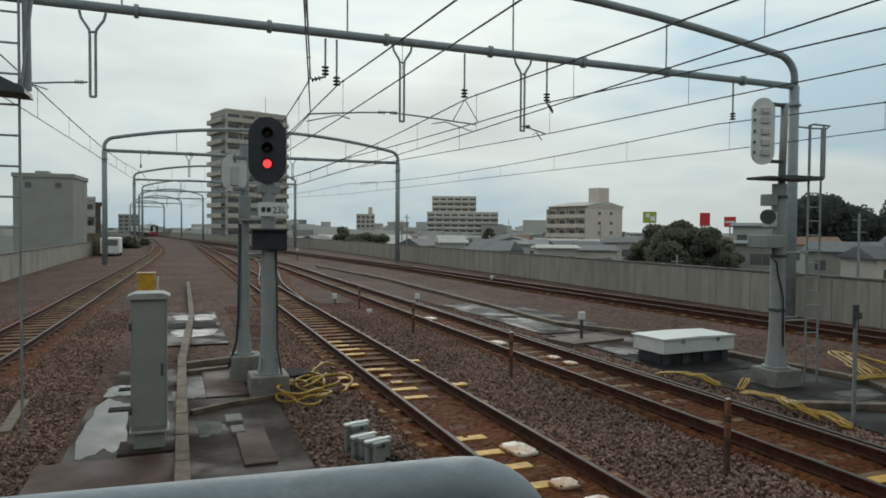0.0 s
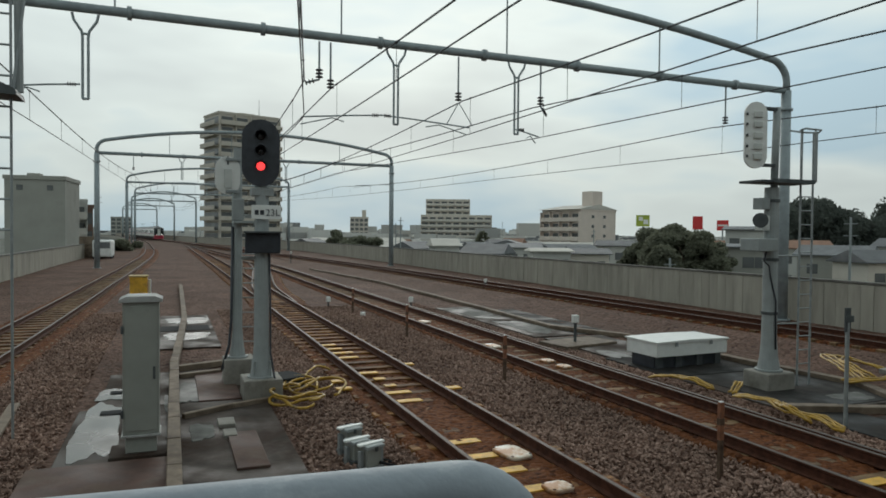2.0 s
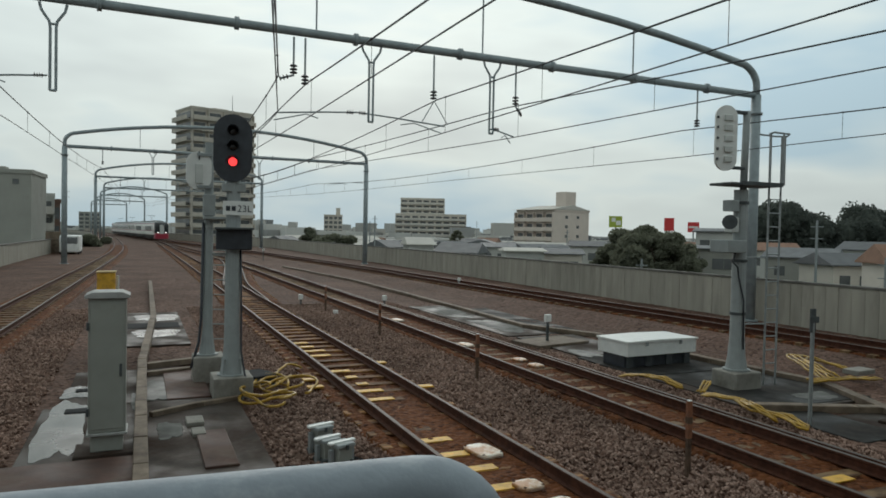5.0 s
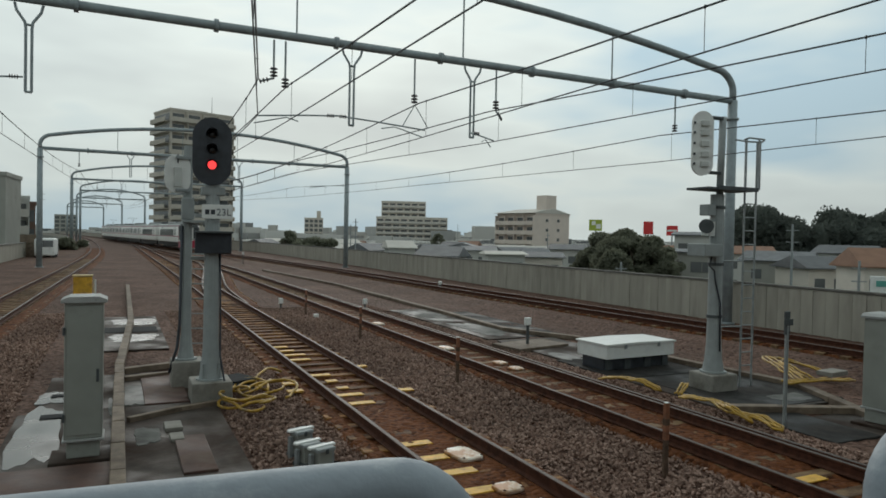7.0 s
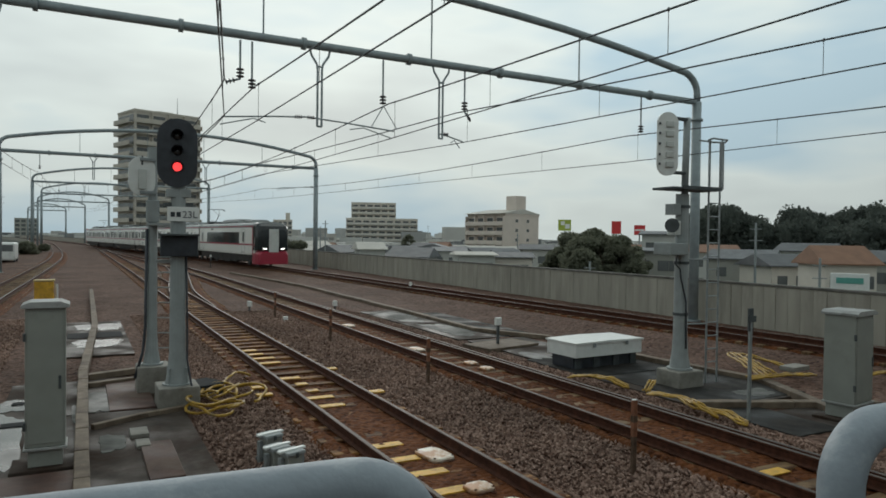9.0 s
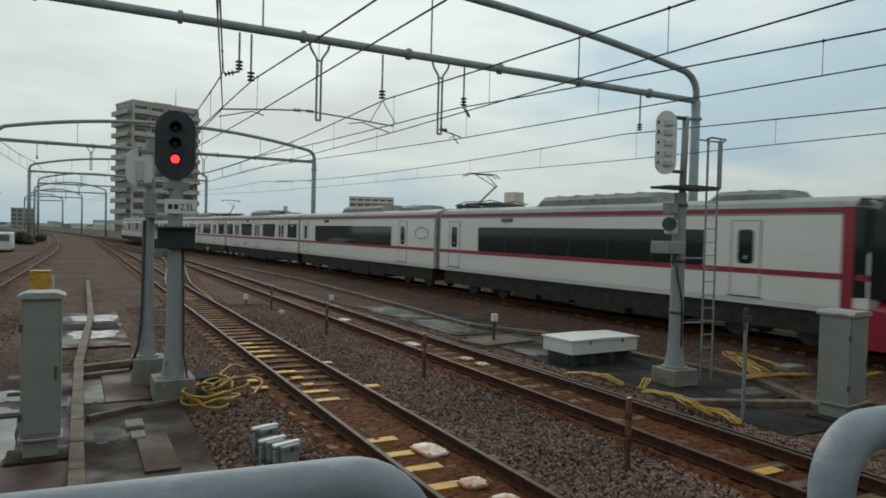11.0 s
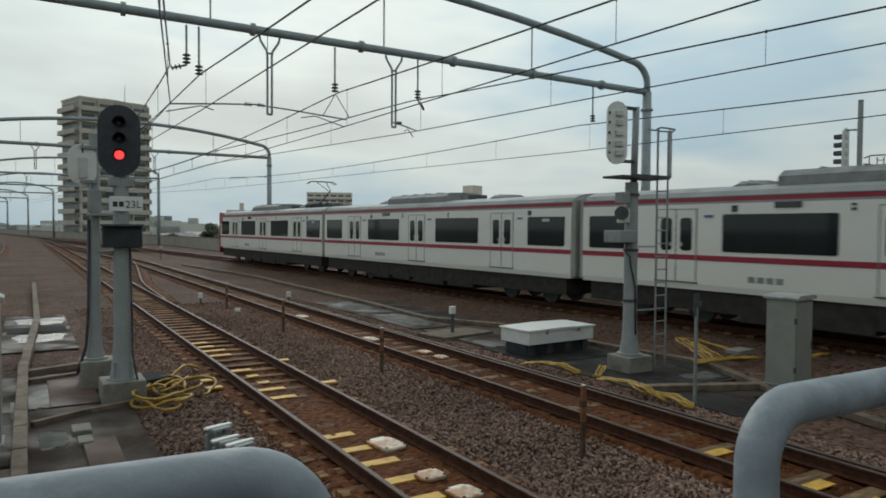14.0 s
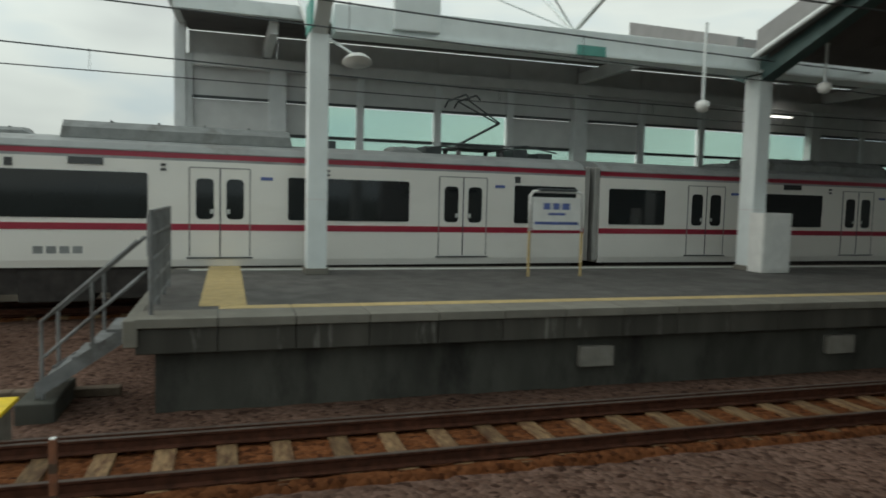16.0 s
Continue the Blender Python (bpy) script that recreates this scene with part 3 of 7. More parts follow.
def track(name, label, key, y0, y1, bed_to, tie_mat, pitch=0.62, half=1.15, guard=False, tie_from=None, tie_to=75, length=2.1, cover=0.048, bury=(0.0, 0.0, 9.0)):
    tr = thing(name, label, "railway track", kind="structure")
    rail(tr, key, -0.566, y0, y1)
    rail(tr, key, 0.566, y0, y1)
    if guard:
        rail(tr, key, 0.71, y0, min(y1, 60))
    bed_strip(tr, key, max(y0, -20), bed_to, half, cover, bury)
    bm = bmesh.new()
    box(bm, -length / 2, length / 2, -0.11, 0.11, -0.30, -0.157, 0.012)
    me = bpy.data.meshes.new("sleeper")
    bm.to_mesh(me)
    bm.free()
    me.materials.append(M[tie_mat])
    y = y0 if tie_from is None else tie_from
    k = 0
    while y < tie_to and k < 290:
        x, s = line_at(key, y)
        ob = new("sleeper", me)
        ob.parent = tr
        ob.matrix_basis = pose(x, y, 0.004 * math.sin(k * 12.9), 0, 0, -math.degrees(math.atan(s)) + 0.8 * math.sin(k * 7.3))
        y += pitch * (1 + 0.05 * math.sin(k * 3.7))
        k += 1
    return tr


# ---------------------------------------------------------------- parapets


def parapet(name, label, key, y0, y1, z0, z1, side, pitch=1.0, fine_to=60):
    w = thing(name, label, "parapet wall", kind="structure")
    bm = bmesh.new()
    ys = np.arange(y0, y1 + 0.1, 5.0)
    rows = []
    for y in ys:
        x = line_at(key, y)[0]
        rows.append([bm.verts.new(c) for c in ((x, y, z0), (x + side * 0.2, y, z0), (x + side * 0.2, y, z1), (x, y, z1))])
    for a, b in zip(rows, rows[1:]):
        for k in range(4):
            bm.faces.new((a[k], a[(k + 1) % 4], b[(k + 1) % 4], b[k]))
    bm.faces.new(rows[0])
    bm.faces.new(rows[-1][::-1])
    bmesh.ops.recalc_face_normals(bm, faces=bm.faces)
    part("core", bm, "wall", w)
    # precast panels set proud of the core, with open joints and a slight ribbed overlap
    y = max(y0, 4.0)
    k = 0
    meshes = []
    for v in range(4):
        bm = bmesh.new()
        d = 0.032 + 0.004 * v
        box(bm, -d if side > 0 else 0.0, 0.0 if side > 0 else d, 0.005, pitch - 0.005, z0, z1 - 0.02, 0.006)
        me = bpy.data.meshes.new("wall_panel")
        bm.to_mesh(me)
        bm.free()
        me.materials.append(M["wall"])
        meshes.append(me)
    while y + pitch <= min(y1, fine_to):
        x, s = line_at(key, y)
        ob = new("wall_panel", meshes[(k * 7) % 4])
        ob.parent = w
        ob.matrix_basis = pose(x, y, 0, 0, 0, -math.degrees(math.atan(s)))
        y += pitch
        k += 1
    bm = bmesh.new()
    rows = []
    for yy in ys:
        x = line_at(key, yy)[0]
        a, b = (x - 0.07 * side, x + 0.24 * side)
        rows.append([bm.verts.new(c) for c in ((a, yy, z1 + 0.004), (b, yy, z1 + 0.004), (b, yy, z1 + 0.07), (a, yy, z1 + 0.07))])
    for a, b in zip(rows, rows[1:]):
        for k in range(4):
            bm.faces.new((a[k], a[(k + 1) % 4], b[(k + 1) % 4], b[k]))
    bm.faces.new(rows[0])
    bm.faces.new(rows[-1][::-1])
    bmesh.ops.recalc_face_normals(bm, faces=bm.faces)
    part("coping", bm, "wall_cap", w, "dark weathered coping")
    return w


# ---------------------------------------------------------------- gantries


def hanger_post(parent, x, y, zt, zb):
    """Drop post under a beam: two thin tubes that spread into a fork at the top."""
    bm = bmesh.new()
    for s in (-1, 1):
        sweep(bm, [(x + s * 0.28, y, zt + 0.05), (x + s * 0.24, y, zt - 0.12), (x + s * 0.08, y, zt - 0.36), (x + s * 0.06, y, zt - 0.5), (x + s * 0.06, y, zb)], 0.032, 8)
    rod(bm, (x - 0.08, y, zt - 0.42), (x + 0.08, y, zt - 0.42), 0.03, seg=8)
    rod(bm, (x - 0.07, y, zb), (x + 0.07, y, zb), 0.03, seg=8)
    return part("drop_post", bm, "steel", parent, "forked drop post of grey tube")


def suspension(parent, x, y, zt, zb):
    """Rod with porcelain discs that carries a wire."""
    bm = bmesh.new()
    rod(bm, (x, y, zt), (x, y, zb), 0.028, seg=8)
    p = part("suspension_rod", bm, "steel", parent)
    bm = bmesh.new()
    for k in range(3):
        lathe(bm, [(0.03, 0), (0.10, 0.02), (0.09, 0.05), (0.03, 0.07)], 12, pose(x, y, zb + 0.09 * k))
    part("insulator", bm, "insulator", p, "porcelain insulator discs", True)


def gantry(label, y, x0, x1, zb, rise, r=0.10, posts=(), rods=(), foot=-0.25, lift=0.0):
    g = thing("catenary_gantry", label, "catenary gantry", "gantries over the tracks")
    R = 1.0
    for nm, xs, s in (("post", x0, 1), ("post", x1, -1)):
        bm = bmesh.new()
        rod(bm, (xs, y, foot), (xs, y, zb), r * 1.5, r * 1.4, 14)
        rod(bm, (xs, y, foot), (xs, y, foot + 0.06), r * 2.3, seg=14)
        rod(bm, (xs, y, zb - 0.7), (xs, y, zb - 0.62), r * 1.9, seg=14)
        part(nm, bm, "steel", g, "", True)
    bm = bmesh.new()
    pts = [(x0, y, zb)]
    pts += [tuple(p) for p in arc((x0 + R, y, zb + 0.3), (-R, 0, 0), (0, 0, 0.78), 0, 66, 8)]
    n = 14
    zs, ze = pts[-1][2], pts[-1][2]
    xa, xb = pts[-1][0], x1 - (pts[-1][0] - x0)
    top = zb + rise
    for k in range(1, n):
        u = k / n
        pts.append((xa + (xb - xa) * u, y, zs + (top - zs) * (1 - (2 * u - 1) ** 2)))
    mirror = [(x0 + x1 - p[0], p[1], p[2]) for p in pts[:9 + 1]][::-1]
    pts += mirror
    sweep(bm, pts, r, 12)
    part("arch", bm, "steel", g, "bowed upper tube with rounded shoulders", True)
    bm = bmesh.new()
    rod(bm, (x0 + r, y, zb + lift), (x1 - r, y, zb), r * 0.95, seg=12)
    k = x0 + 3.2
    while k < x1 - 1:
        zk = zb + lift * (x1 - k) / (x1 - x0)
        rod(bm, (k - 0.05, y, zk), (k + 0.05, y, zk), r * 1.4, seg=12)
        k += 3.1
    part("beam", bm, "steel", g, "", True)
    for u in (0.22, 0.42, 0.6, 0.8):
        x = x0 + (x1 - x0) * u
        zt = zs + (top - zs) * (1 - (2 * ((x - xa) / (xb - xa)) - 1) ** 2)
        part("tie_rod", rodded((x, y, zb), (x, y, zt), 0.024, seg=6), "steel", g)
    for x, zz in posts:
        hanger_post(g, x, y, zb - r * 0.6, zz)
    for x, zz in rods:
        suspension(g, x, y, zb - r * 0.6, zz)
    return g


# ---------------------------------------------------------------- overhead lines


def overhead(label, fx, zc, zm, knots, drop=5.0):
    """Contact wire, messenger wire with sag between the gantries, and droppers. fx(y) gives the plan."""
    o = thing("overhead_line", label, "overhead line", "overhead lines")

    def zmess(y):
        for a, b in zip(knots, knots[1:]):
            if a[0] <= y <= b[0]:
                u = (y - a[0]) / (b[0] - a[0])
                return a[1] + (b[1] - a[1]) * u - 4 * 0.0098 * (b[0] - a[0]) * u * (1 - u)
        return knots[-1][1]

    def zcont(y):
        for a, b in zip(knots, knots[1:]):
            if a[0] <= y <= b[0]:
                u = (y - a[0]) / (b[0] - a[0])
                return a[1] + (b[1] - a[1]) * u - (zm - zc)
        return knots[-1][1] - (zm - zc)

    y0, y1 = knots[0][0], knots[-1][0]
    ys = np.arange(y0, y1 + 0.1, 2.0)
    bm = bmesh.new()
    sweep(bm, [(fx(y), y, zcont(y)) for y in ys], 0.014, 5)
    part("contact_wire", bm, "wire", o)
    bm = bmesh.new()
    sweep(bm, [(fx(y), y, zmess(y)) for y in ys], 0.018, 5)
    part("messenger_wire", bm, "wire", o)
    y = y0 + 2.5
    while y < min(y1, 75):
        bm = bmesh.new()
        rod(bm, (fx(y), y, zcont(y)), (fx(y), y, zmess(y)), 0.006, seg=5)
        lathe(bm, [(0.012, -0.03), (0.035, 0), (0.012, 0.03)], 6, pose(fx(y), y, zmess(y)))
        part("dropper", bm, "wire", o)
        y += drop
    return o


def feeder(label, pts, r=0.02):
    bm = bmesh.new()
    out = []
    for a, b in zip(pts, pts[1:]):
        for k in range(12):
            u = k / 12
            p = Vector(a).lerp(Vector(b), u)
            p.z -= 4 * 0.012 * (Vector(b) - Vector(a)).length * u * (1 - u)
            out.append(p)
    out.append(Vector(pts[-1]))
    sweep(bm, out, r, 5)
    tagged(finish("feeder_wire", bm, "wire"), label, "wire", "feeder wires")


# ---------------------------------------------------------------- build of the line
ground()
ballast_bed()
parapet("wall_east", "grey ribbed concrete viaduct parapet with a dark coping", "WR", -58, 470, -0.62, 1.2, 1, 0.45, 110)
parapet("wall_west", "grey concrete viaduct parapet beside the left-hand track", "WL", -58, 82, -0.62, 1.2, -1, 1.0)
far_w = parapet("wall_west_far", "low grey parapet of the distant curve", "WL", 92, 470, -0.62, 0.55, -1, 2.0, 0)
track("track_1", "single track with pale stained sleepers beside the western parapet", "L", -30, 470, 120, "sleeper_pale", tie_from=2)
track("track_2", "track with rust-stained sleepers and magnetic beacons", "A", -40, 165, 120, "sleeper", tie_from=2.46, half=1.0, cover=0.038, length=1.9, bury=(0.038, -20.0, 13.0))
track("track_3", "track with a guard rail beside the far platform", "B", -40, 150, 110, "sleeper_pale", guard=True, tie_from=-24, half=0.85, length=1.5, bury=(0.032, 4.0, 30.0))
track("track_4", "curving track along the eastern parapet", "C", -60, 470, 160, "sleeper_pale", tie_from=-2, half=0.8, length=1.6).location.z = RAISE
track("track_5", "turnout track linking two lines", "X", 27, 64, 64, "sleeper", tie_from=29, tie_to=63, length=2.3)

G1 = gantry("grey tubular arched catenary gantry spanning all tracks", 18.2, -7.2, 20.0, 7.78, 2.13, 0.12, lift=0.13,
            posts=((-1.84, 5.78), (5.75, 5.68), (9.45, 5.64)), rods=((3.64, 6.75), (3.94, 6.5), (7.6, 6.46), (10.25, 6.55), (17.3, 6.45)))
gantry("grey tubular catenary gantry further along the viaduct", 60, -5.3, 18.6, 8.75, 2.2, 0.14, posts=((0.9, 6.9), (5.2, 6.9), (9.2, 6.9)), rods=((-2.7, 7.5), (7.4, 7.5)))
gantry("grey tubular catenary gantry in the distance", 112, -5.95, 17.6, 9.9, 2.4, 0.15, posts=((0.5, 8.0), (5.2, 8.0)), rods=((-2.7, 8.6),))
gantry("grey tubular catenary gantry in the distance", 150, -6.5, 12.2, 10.2, 2.3, 0.15, posts=((0.3, 8.2),))
gantry("grey tubular catenary gantry in the distance", 190, -9.0, 6.2, 10.4, 2.3, 0.16, posts=((-2.5, 8.2),))
gantry("grey tubular catenary gantry in the distance", 235, -12.2, 1.2, 10.6, 2.3, 0.17)
gantry("grey tubular catenary gantry in the distance", 290, -16.8, -4.8, 11.0, 2.3, 0.19)

WIRE_LABEL = "pair of overhead wires with droppers above a track"


def spur_x(y):
    """Plan of the wires that leave the second track and pass over the near platform."""
    if y < 18.2:
        return 3.25 - 0.188 * (18.2 - y)
    return 3.25 + 0.70 * min(1.0, (y - 18.2) / 22)


def crossing_x(y):
    """Plan of the wires that swing from the third track towards the far platform."""
    if y < 18.2:
        return 9.87 + 0.132 * (18.2 - y)
    return max(9.87 - 0.15 * (y - 18.2), line_at("B", y)[0])


overhead(WIRE_LABEL, lambda y: line_at("A", y)[0] + 0.02, 5.6, 6.52, [(-40, 6.2), (18.2, 6.52), (60, 7.0), (112, 7.9), (150, 8.4), (190, 8.8)])
overhead(WIRE_LABEL, lambda y: line_at("B", y)[0] + 0.02, 5.45, 6.45, [(-40, 6.4), (18.2, 6.45), (60, 6.8), (112, 7.9), (150, 8.4)])
overhead(WIRE_LABEL, lambda y: line_at("C", y)[0] + 0.15, 5.36, 6.25, [(-40, 6.2), (18.2, 6.25), (60, 6.75), (112, 7.9), (150, 8.4), (190, 8.8)])
overhead(WIRE_LABEL, lambda y: line_at("L", y)[0] + 0.05, 5.75, 6.72, [(-40, 6.6), (18.2, 6.72), (60, 7.2), (112, 8.1), (150, 8.5), (190, 8.9)])
overhead("pair of overhead wires slanting between two tracks", crossing_x, 5.5, 6.42, [(-30, 6.75), (18.2, 6.42), (60, 6.75)])
overhead("pair of overhead wires slanting over the platform end", spur_x, 5.7, 6.62, [(-12, 6.55), (18.2, 6.62), (60, 7.0)])


def walk_pick(x0, x1, y0, y1, skip):
    def pick(rng):
        while True:
            x, y = rng.uniform(x0, x1), y0 + (y1 - y0) * rng.uniform(0, 1) ** 1.5
            if not skip(x, y):
                return x, y
    return pick


def off_bed(x, y):
    return -1.45 < x < 1.6 or abs(x - 3.9) < 0.78 or abs(x - 7.6) < 0.76 or x > 9.45


stones("loose_ballast", "loose brown ballast stones between the tracks", "stones", 62000, walk_pick(-3.5, 9.45, 3.2, 27, off_bed), 11)
stones("stained_ballast_stones", "rust-coloured ballast stones between the rails", "rusty_stones", 9000,
       walk_pick(2.85, 8.6, 3.5, 14, lambda x, y: min(abs(x - 3.9), abs(x - 7.6)) > 0.85 or min(abs(abs(x - 3.9) - 0.566), abs(abs(x - 7.6) - 0.566)) < 0.08), 12)

# ---------------------------------------------------------------- fence at the end of the near platform


def near_platform():
    p = thing("platform_near", "grey asphalt platform end under the camera", "platform", kind="structure")
    part("slab", boxed(-2.6, 2.74, -60, 1.45, 0.86, 1.08), "asphalt", p)
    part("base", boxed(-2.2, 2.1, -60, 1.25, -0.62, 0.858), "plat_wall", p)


def guard_hoop(pts_top, r, bars, label):
    """Inverted-U guard of thick grey tube: rounded corners, legs down to the platform."""
    a, b = Vector(pts_top[0]), Vector(pts_top[1])
    u = (b - a).normalized()
    R = r * 2.65
    h = thing("guard_rail", label, "guard rail", "platform end guard rails")
    bm = bmesh.new()
    down = Vector((0, 0, -1))
    pts = [Vector((a.x, a.y, 1.08)), Vector((a.x, a.y, 1.6))]
    pts += arc(a + u * R + down * R, -u * R, -down * R, 0, 90, 9)
    pts += arc(b - u * R + down * R, -down * R, u * R, 0, 90, 9)
    pts += [Vector((b.x, b.y, 1.6)), Vector((b.x, b.y, 1.08))]
    sweep(bm, pts, r, 24)
    part("hoop", bm, "tube", h, "", True)
    for z in bars:
        bm = bmesh.new()
        rod(bm, (a.x, a.y, z), (b.x, b.y, z), r * 0.6, seg=14)
        part("cross_bar", bm, "tube", h, "", True)
    for c in (a, b):
        bm = bmesh.new()
        lathe(bm, [(r * 2.0, 1.08), (r * 2.0, 1.095), (r * 1.1, 1.10)], 18, pose(c.x, c.y, 0))
        part("foot_flange", bm, "tube", h)


near_platform()


def shade_canopy():
    """Unseen butterfly canopy like the far one, added behind the camera to shade the station."""
    c = thing("station_canopy_near", "unseen dark canopy on columns, added over the near platform for shade", "canopy", kind="structure")
    for s in (-1, 1):
        bm = bmesh.new()
        vs = [(s * 0.3, -60, 6.3), (s * 0.3, -6.5, 6.3), (s * 6.3, -6.5, 8.5), (s * 6.3, -60, 8.5)]
        lo = [bm.verts.new(v) for v in vs]
        hi = [bm.verts.new((v[0], v[1], v[2] + 0.16)) for v in vs]
        bm.faces.new(lo)
        bm.faces.new(hi[::-1])
        for k in range(4):
            bm.faces.new((lo[k], hi[k], hi[(k + 1) % 4], lo[(k + 1) % 4]))
        bmesh.ops.recalc_face_normals(bm, faces=bm.faces)
        part("roof_sheet", bm, "roof_sheet", c)
    # unseen walls, added to keep daylight off the train and hall
    part("west_wall", boxed(-8.75, -8.5, -60, -12, -0.6, 8.4), "grey_panel", c, "unseen plain grey side wall added to darken the station")
    part("end_wall", boxed(-8.75, 21.3, -60.4, -60.1, -0.6, 8.6), "grey_panel", c, "unseen plain grey end wall added to darken the hall")
    part("ridge_beam", boxed(-0.25, 0.25, -60, -6.5, 5.9, 6.4, 0.02), "pale_steel", c)
    for y in (-8, -19, -30, -41):
        part("column", boxed(-0.2, 0.2, y - 0.2, y + 0.2, 1.08, 5.9, 0.02), "pale_steel", c)


shade_canopy()
guard_hoop(((-1.26, 0.961, 2.367), (0.446, 0.825, 2.367)), 0.038, (1.85,), "thick grey painted tube guard rail at the platform end")
guard_hoop(((1.525, 0.905, 2.281), (2.53, 0.875, 2.281)), 0.048, (1.81,), "short grey painted tube guard rail beside the track")

# ---------------------------------------------------------------- walkway between the western tracks


def slab(name, label, x0, x1, y0, y1, z, mat, turn=0.0):
    bm = boxed(-(x1 - x0) / 2, (x1 - x0) / 2, -(y1 - y0) / 2, (y1 - y0) / 2, -0.10, 0, 0.012)
    ob = finish(name, bm, mat)
    ob.matrix_basis = pose((x0 + x1) / 2, (y0 + y1) / 2, z, 0, 0, turn)
    return tagged(ob, label, "slab", "walkway slabs")


def puddle(x, y, rx, ry, z, seed, label="shallow rain puddle mirroring the sky", mat="puddle"):
    rng = np.random.RandomState(seed)
    bm = bmesh.new()
    n = 40
    ph = rng.uniform(0, 6.28, 4)
    top, low = [], []
    for k in range(n):
        a = 2 * math.pi * k / n
        w = 1 + 0.10 * math.sin(3 * a + ph[0]) + 0.06 * math.sin(5 * a + ph[1]) + 0.05 * math.sin(11 * a + ph[2])
        c, s = math.cos(a), math.sin(a)
        q = (abs(c) ** 5 + abs(s) ** 5) ** -0.2
        top.append(bm.verts.new((x + rx * w * q * c, y + ry * w * q * s, z)))
        low.append(bm.verts.new((x + 1.02 * rx * w * q * c, y + 1.02 * ry * w * q * s, z - 0.012)))
    mid = bm.verts.new((x, y, z))
    for k in range(n):
        bm.faces.new((top[k], top[(k + 1) % n], mid))
        bm.faces.new((low[k], low[(k + 1) % n], top[(k + 1) % n], top[k]))
    tagged(finish("puddle", bm, mat), label, "puddle", "rain puddles")


slab("concrete_slab", "damp stained concrete walkway slab", -1.35, 1.55, 8.2, 12.3, -0.175, "wet_concrete")
slab("concrete_slab", "damp stained concrete walkway slab", -1.1, 1.25, 12.35, 15.2, -0.18, "wet_concrete")
slab("concrete_slab", "damp stained concrete walkway slab", -0.4, 1.2, 18.2, 25.2, -0.178, "wet_concrete")
slab("concrete_slab", "rust-stained concrete slab beside the signal", 0.45, 1.15, 12.3, 15.0, -0.150, "rust_slab")
slab("concrete_slab", "rust-stained concrete slab near the platform", 0.75, 1.15, 8.6, 10.2, -0.145, "rust_slab")
slab("concrete_slab", "rust-stained concrete slab near the platform", -1.6, 0.0, 7.9, 9.4, -0.150, "rust_slab")
for x, y, rx, ry, s in ((-0.98, 11.1, 0.28, 1.45, 1), (-0.95, 13.35, 0.22, 0.42, 2), (0.28, 13.1, 0.20, 0.75, 3), (-0.03, 12.4, 0.06, 0.6, 4), (0.42, 10.45, 0.16, 0.4, 5)):
    puddle(x, y, rx, ry, -0.166, s, mat="puddle" if s in (1, 2) else "damp")
for x, y, rx, ry, s in ((0.55, 23.7, 0.62, 0.75, 6), (0.42, 20.2, 0.55, 0.7, 7)):
    puddle(x, y, rx, ry, -0.168, s)
slab("concrete_slab", "pale wet concrete block beside the trough", 0.66, 0.90, 10.55, 10.95, -0.12, "concrete")
slab("concrete_slab", "pale wet concrete block beside the trough", 0.70, 0.88, 10.0, 10.35, -0.13, "concrete")
# black strips laid on top to stand for the dark gaps between slabs
slab("concrete_slab", "black strip standing in for the dark gap between wet slabs", -0.3, 1.1, 21.3, 22.4, -0.165, "matte_black")
slab("concrete_slab", "black strip standing in for the dark gap between wet slabs", -1.02, -0.5, 11.85, 12.1, -0.15, "matte_black")
slab("concrete_slab", "black strip standing in for the dark gap between wet slabs", -0.98, -0.5, 13.35, 13.55, -0.15, "matte_black")


def trough(label, pts, width, height, step=1.0, base=-0.2):
    """Cable trough: a row of lidded pieces with open joints."""
    t = thing("cable_trough", label, "cable trough", "cable troughs")
    k = 0
    for a, b in zip(pts, pts[1:]):
        a, b = Vector((*a, 0)), Vector((*b, 0))
        d = b - a
        n = max(1, round(d.length / step))
        ang = math.degrees(math.atan2(d.y, d.x))
        for i in range(n):
            c = a + d * ((i + 0.5) / n)
            L = d.length / n
            bm = bmesh.new()
            box(bm, -L / 2 + 0.006, L / 2 - 0.006, -width / 2, width / 2, base, base + height, 0.012)
            ob = part("trough_lid", bm, "trough", t)
            ob.matrix_basis = pose(c.x, c.y, 0.006 * math.sin(k * 5.1), 0, 0, ang + 0.7 * math.sin(k * 3.3))
            k += 1
    return t


trough("beige concrete cable trough along the walkway", [(0.04, 6.5), (0.05, 10.9), (0.08, 15.6), (0.42, 23.5), (0.5, 38.5)], 0.17, 0.16)
trough("beige concrete cable trough crossing to the signal mast", [(0.15, 15.3), (1.3, 15.75)], 0.16, 0.12)
trough("beige concrete cable trough crossing to the signal mast", [(0.15, 14.5), (1.25, 14.85)], 0.14, 0.10)
trough("beige concrete cable trough crossing to the signal base", [(0.18, 11.3), (0.95, 11.75), (1.6, 12.0)], 0.10, 0.10)
trough("weathered concrete cable trough between the tracks", [(10.2, 54), (11.4, 38.9), (11.2, 24.6), (11.0, 18.6), (12.1, 16.3), (12.2, 12.1), (12.5, 9.5), (11.4, 7.2), (10.85, 5.1), (10.8, 1.0)], 0.2, 0.12, 1.2, -0.22)
trough("weathered concrete cable trough beside the mast", [(9.6, 8.6), (11.2, 7.9), (12.6, 7.2)], 0.2, 0.12, 1.0, -0.22)
